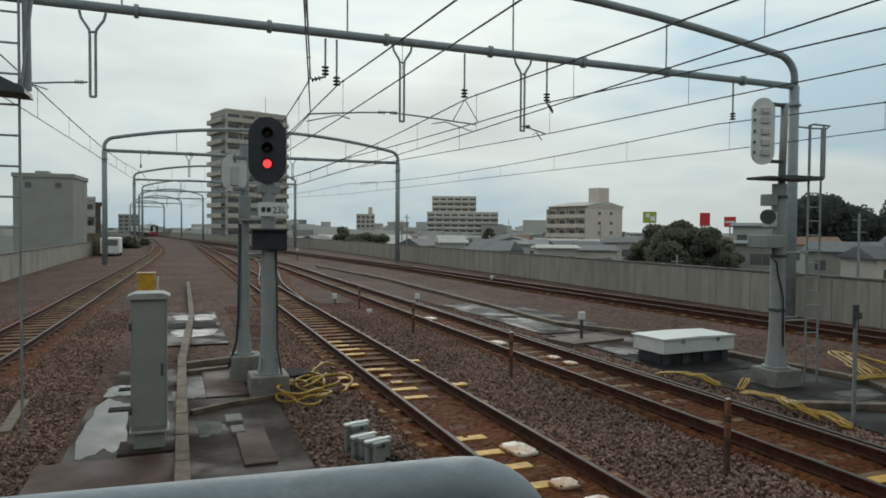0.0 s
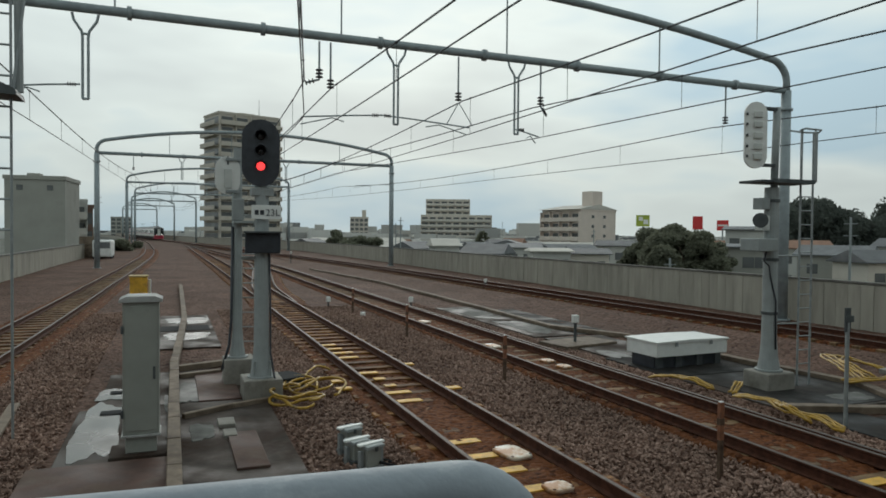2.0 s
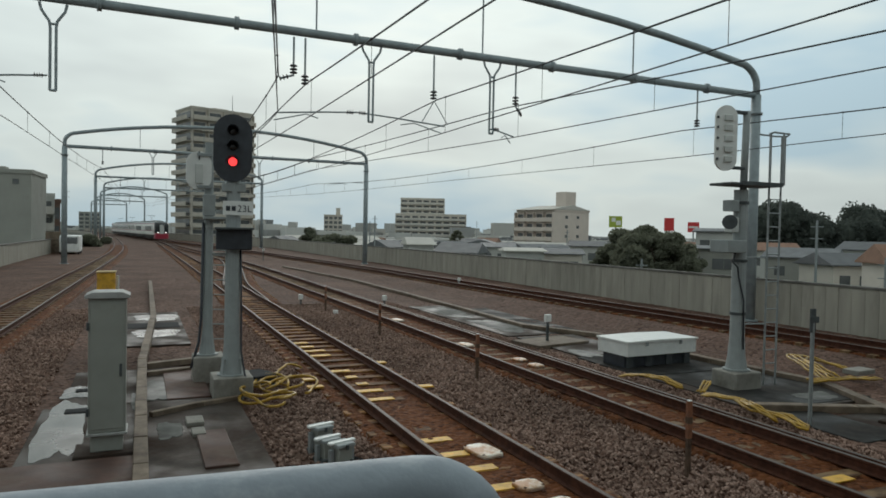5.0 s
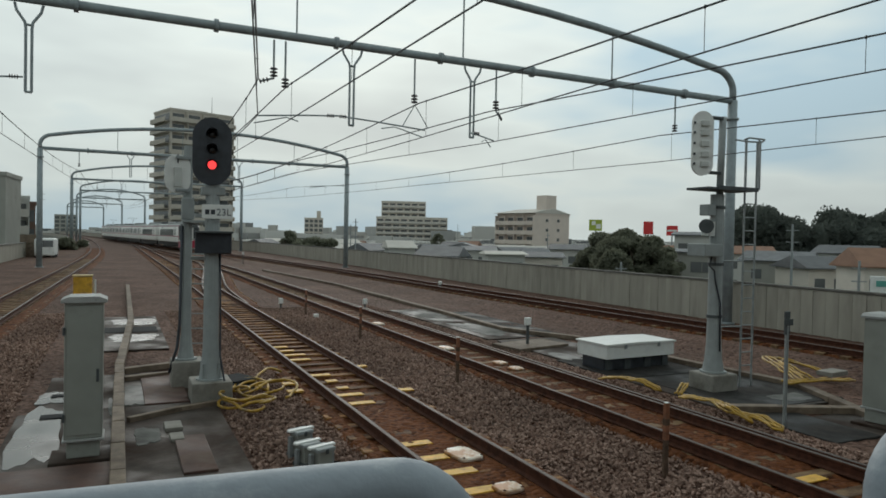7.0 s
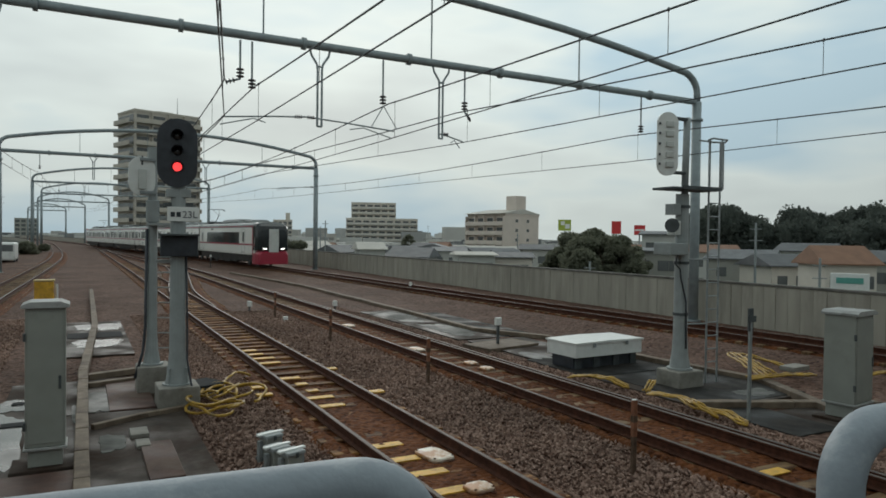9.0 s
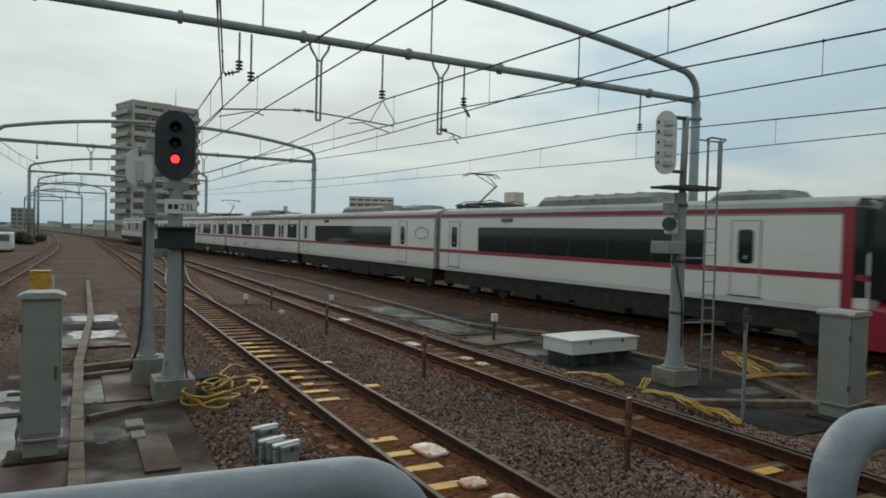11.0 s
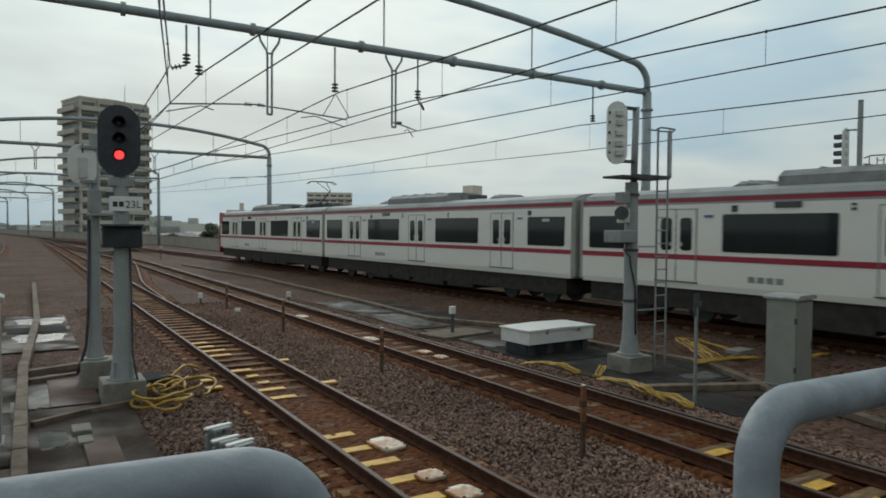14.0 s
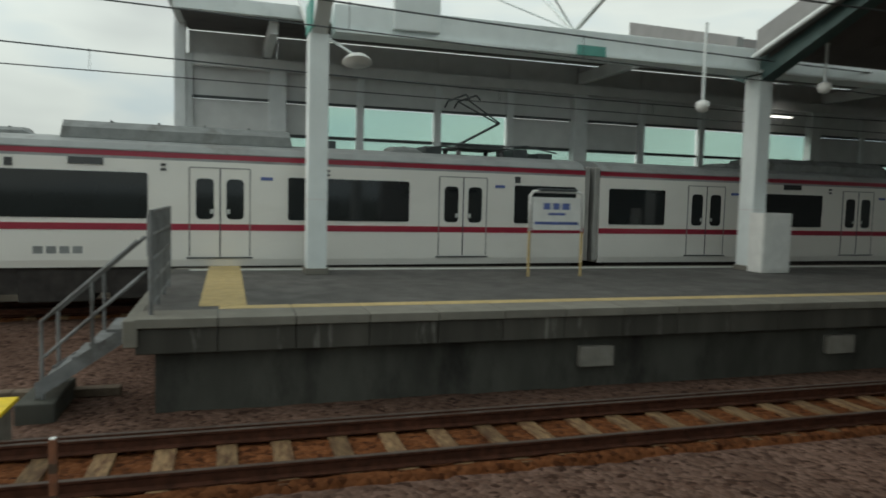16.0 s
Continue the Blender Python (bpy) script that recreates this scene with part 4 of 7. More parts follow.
for x0, x1, y0, y1, z in ((9.6, 11.0, 17.2, 25.2, -0.195), (9.7, 11.6, 13.8, 16.9, -0.19), (9.6, 12.4, 8.4, 11.4, -0.2), (10.6, 12.2, 6.0, 7.8, -0.205)):
    slab("concrete_slab", "damp grey concrete slab between the tracks", x0, x1, y0, y1, z, "wet_concrete")
for x, y, rx, ry, s in ((10.3, 23.0, 0.5, 1.6, 21), (10.35, 19.2, 0.45, 1.4, 22), (10.0, 14.1, 0.25, 0.5, 23), (11.5, 8.9, 0.4, 0.25, 24)):
    puddle(x, y, rx, ry, -0.186, s, "damp pale sheet of water on the slab", "damp")
# wet slabs whose near-black colour also holds the shadows round the white box
for x0, x1, y0, y1, z in ((9.55, 12.55, 11.45, 13.75, -0.2), (9.55, 10.6, 6.6, 8.35, -0.2), (11.05, 12.4, 17.3, 24.0, -0.21)):
    slab("concrete_slab", "soaked concrete slab between the tracks, darkened for shadow", x0, x1, y0, y1, z, "wet_dark")
slab("concrete_slab", "soaked dark concrete slab round the signal mast", 9.9, 12.45, 8.5, 11.35, -0.188, "wet_dark")
slab("concrete_slab", "pale concrete block on the ballast", 13.6, 14.2, 9.6, 9.95, 0.0, "concrete", 6)
slab("concrete_slab", "pale concrete lid lying on the ballast", 9.2, 11.0, 15.2, 16.3, -0.13, "trough", 12)
slab("concrete_slab", "pale concrete strip in the ballast", -2.42, -2.26, 11.2, 13.2, -0.16, "trough", 3)


def cabinet(label, x, y, w, d, z0, z1, turn=0.0):
    c = thing("equipment_cabinet", label, "cabinet", "equipment cabinets", at=pose(x, y, 0, 0, 0, turn))
    part("plinth", boxed(-w / 2 - 0.16, w / 2 + 0.12, -d / 2 - 0.1, d / 2 + 0.1, -0.24, z0 - 0.16, 0.015), "wet_concrete", c)
    part("foot", boxed(-w / 2 + 0.03, w / 2 - 0.03, -d / 2 + 0.03, d / 2 - 0.03, z0 - 0.16, z0 + 0.1, 0.008), "cabinet", c)
    body = part("body", boxed(-w / 2, w / 2, -d / 2, d / 2, z0 + 0.08, z1, 0.012), "cabinet", c)
    part("door", boxed(-w / 2 + 0.025, w / 2 - 0.025, -d / 2 - 0.014, -d / 2 - 0.002, z0 + 0.13, z1 - 0.05, 0.004), "cabinet", body)
    part("sill", boxed(-w / 2 - 0.02, w / 2 + 0.02, -d / 2 - 0.03, d / 2 + 0.02, z0 + 0.05, z0 + 0.08, 0.006), "cabinet_lid", c, "pale wet sill")
    bm = bmesh.new()
    prism(bm, [(-w / 2 - 0.04, z1), (w / 2 + 0.04, z1), (w / 2 + 0.04, z1 + 0.035), (w / 2 - 0.05, z1 + 0.075), (-w / 2 + 0.05, z1 + 0.075), (-w / 2 - 0.04, z1 + 0.035)], -d / 2 - 0.05, d / 2 + 0.04)
    part("lid", bm, "cabinet_lid", c, "pale overhanging lid")
    bm = bmesh.new()
    box(bm, w / 2 - 0.075, w / 2 - 0.045, -d / 2 - 0.035, -d / 2 - 0.014, (z0 + z1) / 2 - 0.10, (z0 + z1) / 2 + 0.06, 0.006)
    part("handle", bm, "dark_steel", body)
    for z in (z0 + 0.35, z1 - 0.35):
        part("hinge", boxed(-w / 2 - 0.02, -w / 2 + 0.01, -d / 2 - 0.02, -d / 2 + 0.02, z - 0.05, z + 0.05, 0.005), "dark_steel", body)
    return c


cabinet("tall grey-green equipment cabinet with a pale lid on a concrete plinth", -0.345, 9.75, 0.43, 0.38, 0.03, 1.80)
cabinet("tall grey equipment cabinet with a pale lid beside the tracks", 11.35, 7.0, 0.62, 0.5, 0.0, 1.52, 8)


def yellow_box():
    b = thing("signal_box", "yellow steel signal box on a short post", "signal box", at=pose(-0.69, 17.8, 0))
    part("housing", boxed(-0.19, 0.19, -0.15, 0.15, 1.02, 1.62, 0.012), "yellow", b)
    part("lid", boxed(-0.21, 0.21, -0.17, 0.17, 1.622, 1.66, 0.01), "tactile", b)
    part("side_pipe", rodded((0.24, 0, 0.8), (0.24, 0, 1.55), 0.035), "white", b)
    part("post", boxed(-0.08, 0.08, -0.06, 0.06, -0.25, 1.018, 0.01), "galv", b)


yellow_box()


def track_boxes():
    """Small grey connection boxes beside the rail."""
    for k, (x, y, h, label) in enumerate(((2.22, 8.95, 0.28, "small grey track connection box with a lid"), (2.22, 8.58, 0.22, "small grey track connection box with a lid"), (2.31, 8.24, 0.25, "small grey track connection box with a lid"))):
        b = thing("connection_box", label, "junction box", "connection boxes", at=pose(x, y, 0, 0, 0, 20))
        part("body", boxed(-0.10, 0.10, -0.09, 0.09, -0.24, -0.2 + h, 0.01), "cabinet", b)
        part("lid", boxed(-0.13, 0.13, -0.12, 0.12, -0.198 + h, -0.15 + h, 0.012), "mast", b)
        for s in (-1, 1):
            part("lug", boxed(s * 0.15 - 0.025, s * 0.15 + 0.025, -0.03, 0.03, -0.24, -0.22 + h, 0.006), "galv", b)
        part("latch", boxed(-0.02, 0.02, -0.135, -0.122, -0.22 + h, -0.16 + h, 0.004), "dark_steel", b)
        part("tab", boxed(-0.19, 0.19, -0.035, 0.035, -0.165 + h, -0.135 + h, 0.008), "white", b)
        part("foot", boxed(-0.14, 0.14, -0.12, 0.12, -0.25, -0.17, 0.01), "dark_steel", b)
        part("conduit", rodded((0.06, -0.1, -0.12), (0.3, -0.35, -0.2), 0.02, seg=7), "matte_black", b)


track_boxes()


def beacon(x, y, w, d, turn, label):
    b = thing("track_beacon", label, "track beacon", "track beacons", at=pose(x, y, 0, 0, 0, turn))
    bm = bmesh.new()
    ring = []
    for k in range(24):
        a = 2 * math.pi * (k + 0.5) / 24
        c, q = math.cos(a), math.sin(a)
        ring.append((w / 2 * math.copysign(abs(c) ** 0.42, c), d / 2 * math.copysign(abs(q) ** 0.42, q)))
    shells = [[bm.verts.new((px * g, py * g, z)) for px, py in ring] for g, z in ((1.0, -0.150), (1.0, -0.115), (0.97, -0.104), (0.90, -0.100))]
    for lo, hi in zip(shells, shells[1:]):
        for k in range(24):
            bm.faces.new((lo[k], lo[(k + 1) % 24], hi[(k + 1) % 24], hi[k]))
    bm.faces.new(shells[-1])
    bm.faces.new(shells[0][::-1])
    part("cover", bm, "beacon", b, "", True)
    part("rim", boxed(-w / 2 + 0.03, w / 2 - 0.03, -d / 2 + 0.03, d / 2 - 0.03, -0.175, -0.152, 0.008), "rail_side", b, "rusty rim")
    for sx in (-1, 1):
        for sy in (-1, 1):
            part("bolt", boxed(sx * w * 0.38 - 0.014, sx * w * 0.38 + 0.014, sy * d * 0.4 - 0.014, sy * d * 0.4 + 0.014, -0.102, -0.092, 0.003), "rail_side", b)
    for s in (-1, 1):
        part("bracket", boxed(s * w * 0.3 - 0.03, s * w * 0.3 + 0.03, -d / 2 - 0.04, d / 2 + 0.04, -0.20, -0.148, 0.005), "rail_side", b)


for x, y, w, d, t in ((4.12, 7.95, 0.36, 0.52, 8), (4.04, 6.68, 0.32, 0.28, 5), (4.10, 6.05, 0.32, 0.36, 6), (4.05, 5.1, 0.3, 0.3, 2)):
    beacon(x, y, w, d, t, "white plastic train-control beacon stained with rust between the rails")
for x, y, w, d, t in ((7.58, 20.8, 0.3, 0.5, 4), (7.58, 15.75, 0.3, 0.5, 4), (7.86, 13.5, 0.28, 0.32, 4), (7.86, 12.8, 0.28, 0.32, 3)):
    beacon(x, y, w, d, t, "white plastic train-control beacon stained with rust between the rails")
TIES = [ob.matrix_basis.translation.y for ob in bpy.data.objects["track_2"].children if ob.name.startswith("sleeper")]
BARS = ((8.48, 3.56, 3.97), (7.87, 3.54, 3.92), (7.21, 3.5, 4.02), (6.58, 3.5, 3.95), (5.95, 3.5, 3.9), (11.02, 3.58, 4.01), (11.63, 3.54, 4.03),
        (12.43, 3.72, 3.94), (13.05, 3.70, 3.92), (13.62, 3.57, 3.95), (15.38, 3.57, 4.02), (15.95, 3.52, 4.05), (16.53, 3.58, 3.93), (17.15, 3.54, 3.91),
        (13.2, 2.86, 3.12), (12.55, 2.81, 3.09), (11.5, 4.72, 5.0), (14.23, 4.70, 4.93))
for y, x0, x1 in BARS:
    y = min(TIES, key=lambda v: abs(v - y))
    ob = finish("yellow_bar", boxed(x0, x1, y - 0.09, y + 0.09, -0.156, -0.140 if 3.4 < x0 < 4.5 else -0.128, 0.003), "yellow")
    tagged(ob, "worn yellow paint bar on a sleeper", "marking", "yellow sleeper bars")
for k, y in enumerate((-11.8, -13.1, 5.6, 4.3, 3.7)):
    ob = finish("yellow_bar", boxed(7.25, 7.85, y - 0.09, y + 0.09, -0.156, -0.140, 0.003), "yellow")
    tagged(ob, "worn yellow paint bar on a sleeper", "marking", "yellow sleeper bars")


def stake(x, y, z1, mats, label, cap="white"):
    s = thing("marker_stake", label, "marker post", "marker stakes", at=pose(x, y, 0))
    hm = z1 * 0.35
    part("shaft", boxed(-0.03, 0.03, -0.025, 0.025, -0.26, hm, 0.006), mats[0], s)
    part("band", boxed(-0.032, 0.032, -0.027, 0.027, hm, z1, 0.006), mats[1], s)
    part("cap", boxed(-0.026, 0.026, -0.022, 0.022, z1 + 0.001, z1 + 0.012, 0.003), cap, s)
    part("collar", boxed(-0.034, 0.034, -0.029, 0.029, hm + (z1 - hm) * 0.40, hm + (z1 - hm) * 0.58, 0.003), "brown_stake", s)


for x, y in ((6.17, 6.48), (6.16, 12.24), (6.16, 0.87), (6.15, 18.3), (6.14, 24.4), (2.15, 26)):
    stake(x, y, 0.70, ("brown_stake", "orange"), "slim weathered stake with an orange band between the tracks")
for x, y, z in ((10.0, 15.75, 0.55), (15.9, 34.0, 0.25), (10.4, 64.8, 0.9), (6.3, 23.6, -0.1), (5.8, 27.0, 0.15), (8.9, 26, 0.15)):
    s = thing("trackside_marker", "small white-topped trackside marker post", "marker post", "white markers", at=pose(x, y, 0))
    part("post", boxed(-0.03, 0.03, -0.03, 0.03, -0.26, z - 0.18, 0.005), "dark_steel", s)
    part("head", boxed(-0.08, 0.08, -0.06, 0.06, z - 0.178, z + 0.02, 0.012), "white", s)


def thin_post():
    s = thing("marker_post", "thin grey post with a small cross-shaped marker", "marker post", at=pose(9.65, 7.56, 0))
    part("post", rodded((0, 0, -0.25), (0, 0, 1.45), 0.03), "galv", s)
    part("plate", boxed(-0.05, 0.05, -0.02, 0.02, 1.25, 1.62, 0.006), "dark_steel", s)
    part("cross_plate", boxed(-0.10, 0.10, -0.035, -0.022, 1.40, 1.50, 0.006), "dark_steel", s)


thin_post()


def white_box():
    b = thing("white_equipment_box", "long low white equipment box on dark feet", "equipment box", at=pose(10.75, 12.68, 0, 0, 0, 3))
    part("body", boxed(-1.02, 1.02, -0.50, 0.50, 0.06, 0.36, 0.012), "white", b)
    bm = bmesh.new()
    prism(bm, [(-1.05, 0.362), (1.05, 0.362), (1.05, 0.395), (0.0, 0.415), (-1.05, 0.395)], -0.53, 0.53)
    part("lid", bm, "white", b)
    for x in (-0.85, -0.3, 0.3, 0.85):
        part("foot", boxed(x - 0.09, x + 0.09, -0.4, 0.4, -0.24, 0.058, 0.01), "dark_steel", b)
    # black block that draws the shadow under the raised box
    part("shadow_skirt", boxed(-0.98, 0.98, -0.36, 0.36, -0.2, 0.05, 0.01), "black", b)
    for x in (-0.5, 0.5):
        part("hasp", boxed(x - 0.04, x + 0.04, -0.545, -0.532, 0.28, 0.37, 0.004), "galv", b)


white_box()


def cable_bundle(label, loops, r=0.022, name="yellow_cable"):
    """A heap of slack cable: each loop a closed or open wandering line."""
    c = thing(name, label, "cable", "slack cables")
    for seed, (x, y, rx, ry, turns, z) in enumerate(loops):
        rng = np.random.RandomState(seed + 40)
        p = rng.uniform(0, 6.28, 3)
        bm = bmesh.new()
        n = int(26 * turns)
        pts = []
        for k in range(n + 1):
            a = 2 * math.pi * k / 26 + p[0]
            w = 1 + 0.28 * math.sin(2.3 * a + p[1])
            pts.append((x + rx * w * math.cos(a), y + ry * w * math.sin(a), z + 0.05 + 0.05 * math.sin(1.7 * a + p[2])))
        sweep(bm, pts, r, 7)
        part("cable_loop", bm, "cable", c, "", True)


cable_bundle("slack yellow cables heaped beside the signal mast", [(2.0, 11.8, 0.36, 0.5, 0.8, -0.14), (2.35, 12.5, 0.30, 0.6, 0.7, -0.12), (2.2, 13.1, 0.35, 0.7, 0.6, -0.1), (2.6, 12.6, 0.35, 0.35, 0.5, -0.13), (1.95, 11.5, 0.3, 0.3, 1.05, -0.13), (2.1, 12.2, 0.42, 0.75, 0.9, -0.1), (2.5, 12.1, 0.45, 0.5, 0.7, -0.08), (2.75, 13.2, 0.3, 0.9, 0.5, -0.12), (1.85, 11.9, 0.25, 0.55, 0.9, -0.05)], 0.024)


def cable_strands(label, runs, r=0.02):
    """Slack cables lying side by side: each run is (points of the middle line, strands, spread)."""
    c = thing("yellow_cable", label, "cable", "slack cables")
    for n, (pts, count, spread) in enumerate(runs):
        for k in range(count):
            rng = np.random.RandomState(300 + 17 * n + k)
            line = []
            side = spread * ((k + 0.5) / count - 0.5) * 2
            for (x0, y0, z0), (x1, y1, z1) in zip(pts, pts[1:]):
                dx, dy = x1 - x0, y1 - y0
                h = math.hypot(dx, dy)
                for i in range(5):
                    u = i / 5
                    w = side + rng.uniform(-0.14, 0.14) * spread
                    line.append((x0 + dx * u - dy / h * w, y0 + dy * u + dx / h * w, z0 + (z1 - z0) * u + rng.uniform(0, 0.035)))
            line.append(pts[-1])
            bm = bmesh.new()
            sweep(bm, line, r, 7)
            part("strand", bm, "cable", c, "", True)


cable_strands("short runs of slack yellow cable on the slab beside the rail", [([(8.95, 11.25, -0.12), (9.05, 10.75, -0.02), (9.15, 10.3, 0.0), (9.3, 9.95, -0.12)], 4, 0.14), ([(9.35, 9.55, -0.12), (9.7, 9.75, 0.0), (10.0, 10.1, -0.1)], 3, 0.08)])
cable_strands("long runs of slack yellow cable on the slab beside the rail", [([(9.25, 9.35, -0.1), (9.35, 8.7, -0.05), (9.2, 8.2, -0.1), (9.3, 7.7, -0.08), (9.15, 7.2, -0.14)], 4, 0.13), ([(9.4, 8.6, -0.08), (9.05, 8.1, 0.0), (9.1, 7.7, -0.14)], 3, 0.1)])
cable_strands("loose yellow cables curving over the ballast behind the mast", [([(12.2, 9.6, -0.12), (12.9, 9.3, -0.05), (13.8, 9.2, -0.1)], 3, 0.14), ([(12.6, 9.5, -0.1), (13.0, 10.3, 0.0), (13.6, 11.2, 0.06), (14.3, 11.2, -0.05)], 3, 0.16), ([(13.9, 8.7, -0.12), (14.8, 8.4, 0.0), (15.6, 8.7, -0.1)], 2, 0.08), ([(13.0, 9.6, -0.1), (13.4, 10.6, 0.05), (13.9, 10.9, 0.02), (14.0, 10.0, -0.1)], 2, 0.1)], 0.024)


def black_box():
    b = thing("cable_box", "low black cable box beside the signal mast", "cable box", at=pose(2.05, 13.2, 0, 0, 0, 25))
    part("body", boxed(-0.24, 0.24, -0.3, 0.3, -0.24, -0.03, 0.03), "dark_steel", b)
    part("lid", boxed(-0.26, 0.26, -0.32, 0.32, -0.028, 0.01, 0.015), "matte_black", b)


black_box()

# ---------------------------------------------------------------- signals


def oval(bm, w, h, y0, y1, n=14):
    """A plate with round ends, in the xz plane."""
    r = w / 2
    out = []
    for k in range(n + 1):
        a = math.pi * k / n
        out.append((r * math.cos(a), h / 2 - r + r * math.sin(a)))
    for k in range(n + 1):
        a = math.pi + math.pi * k / n
        out.append((r * math.cos(a), -h / 2 + r + r * math.sin(a)))
    prism(bm, out, y0, y1)


def lens(parent, z, lit):
    bm = bmesh.new()
    lathe(bm, [(0.075, 0), (0.075, 0.012), (0.05, 0.03), (0.01, 0.036)], 20, pose(0, -0.165, z, 90))
    ln = part("lens", bm, "red_lens" if lit else "dark_lens", parent, "glowing red lens" if lit else "unlit dark lens", True)
    bm = bmesh.new()
    n = 16
    a, b = [], []
    for k in range(n + 1):
        t = radians(-15 + 210 * k / n)
        a.append(bm.verts.new((0.105 * math.cos(t), -0.16, z + 0.105 * math.sin(t))))
        b.append(bm.verts.new((0.105 * math.cos(t), -0.16 - 0.12 - 0.14 * max(0.0, math.sin(t)), z + 0.105 * math.sin(t) - 0.02)))
    for k in range(n):
        bm.faces.new((a[k], a[k + 1], b[k + 1], b[k]))
    bmesh.ops.solidify(bm, geom=bm.faces[:], thickness=0.006)
    part("hood", bm, "black", ln)


def text_part(parent, body, size, m, mat):
    cu = bpy.data.curves.new("lettering", "FONT")
    cu.body, cu.size, cu.extrude, cu.align_x, cu.align_y = body, size, 0.002, "CENTER", "CENTER"
    tmp = bpy.data.objects.new("lettering", cu)
    scene.collection.objects.link(tmp)
    me = bpy.data.meshes.new_from_object(tmp.evaluated_get(bpy.context.evaluated_depsgraph_get()))
    bpy.data.objects.remove(tmp)
    me.materials.clear()
    me.materials.append(M[mat])
    ob = new("lettering", me)
    ob.parent = parent
    ob.matrix_basis = m
    return ob


def signal_near():
    X, Y = 1.55, 12.95
    s = thing("railway_signal", "dark three-lamp railway signal showing red on a grey mast", "railway signal", at=pose(1.49, 12.43, 0.108) @ Matrix.Scale(0.96, 4))
    part("pedestal", boxed(-0.34, 0.34, -0.36, 0.36, -0.40, 0.06, 0.02), "concrete", s)
    bm = bmesh.new()
    lathe(bm, [(0.25, 0.055), (0.25, 0.085), (0.205, 0.088), (0.165, 0.32), (0.14, 0.62), (0.135, 0.9), (0.125, 3.6), (0.02, 3.605)], 16)
    mast = part("mast", bm, "mast", s)
    for a in range(4):
        part("gusset", boxed(0.12, 0.22, -0.008, 0.008, 0.088, 0.36), "mast", mast).matrix_basis = pose(0, 0, 0, 0, 0, 45 + 90 * a)
    head = part("backboard", bmesh.new(), "black", s)
    bm = bmesh.new()
    oval(bm, 0.66, 1.20, -0.16, -0.13)
    bmesh.ops.recalc_face_normals(bm, faces=bm.faces)
    bm.to_mesh(head.data)
    bm.free()
    head.matrix_basis = pose(-0.02, 0, 4.12, 0, 0, -7)
    part("lamp_housing", boxed(-0.17, 0.17, -0.128, 0.16, -0.5, 0.5, 0.03), "black", head)
    for z, lit in ((0.30, False), (0.03, False), (-0.24, True)):
        lens(head, z, lit)
    bracket = part("bracket", boxed(-0.2, 0.2, -0.12, 0.12, 3.35, 3.5, 0.015), "mast", s)
    part("clamp", boxed(-0.25, 0.25, -0.05, 0.05, 3.18, 3.26, 0.01), "dark_steel", bracket)
    plate = part("number_plate", boxed(-0.26, 0.26, -0.012, 0.0, -0.125, 0.125, 0.004), "white", s, "white enamel number plate with black lettering")
    plate.matrix_basis = pose(0.06, -0.17, 3.06, 0, 0, -4)
    text_part(plate, "23L", 0.17, pose(0.11, -0.015, -0.015, 90), "black")
    for kx in (-0.17, -0.075):
        part("lettering", boxed(kx - 0.035, kx + 0.035, -0.018, -0.013, -0.05, 0.035), "black", plate)
    route = part("route_indicator", boxed(-0.31, 0.31, -0.1, 0.12, -0.21, 0.18, 0.02), "black", s, "dark unlit route indicator box")
    route.matrix_basis = pose(0.0, -0.16, 2.53, 0, 0, -6)
    part("visor", boxed(-0.33, 0.33, -0.26, -0.1, 0.15, 0.185, 0.008), "dark_steel", route)
    arm = part("stay", boxed(-0.30, -0.1, -0.03, 0.03, 2.95, 3.02, 0.008), "mast", s)
    part("stay", boxed(-0.36, -0.1, -0.03, 0.03, 2.2, 2.26, 0.008), "mast", s)
    bm = bmesh.new()
    sweep(bm, [(0.13, -0.06, 2.4), (0.15, -0.08, 1.2), (0.15, -0.1, 0.5), (0.2, -0.25, 0.1), (0.3, -0.3, -0.2)], 0.018, 7)
    part("cable", bm, "black", s, "", True)


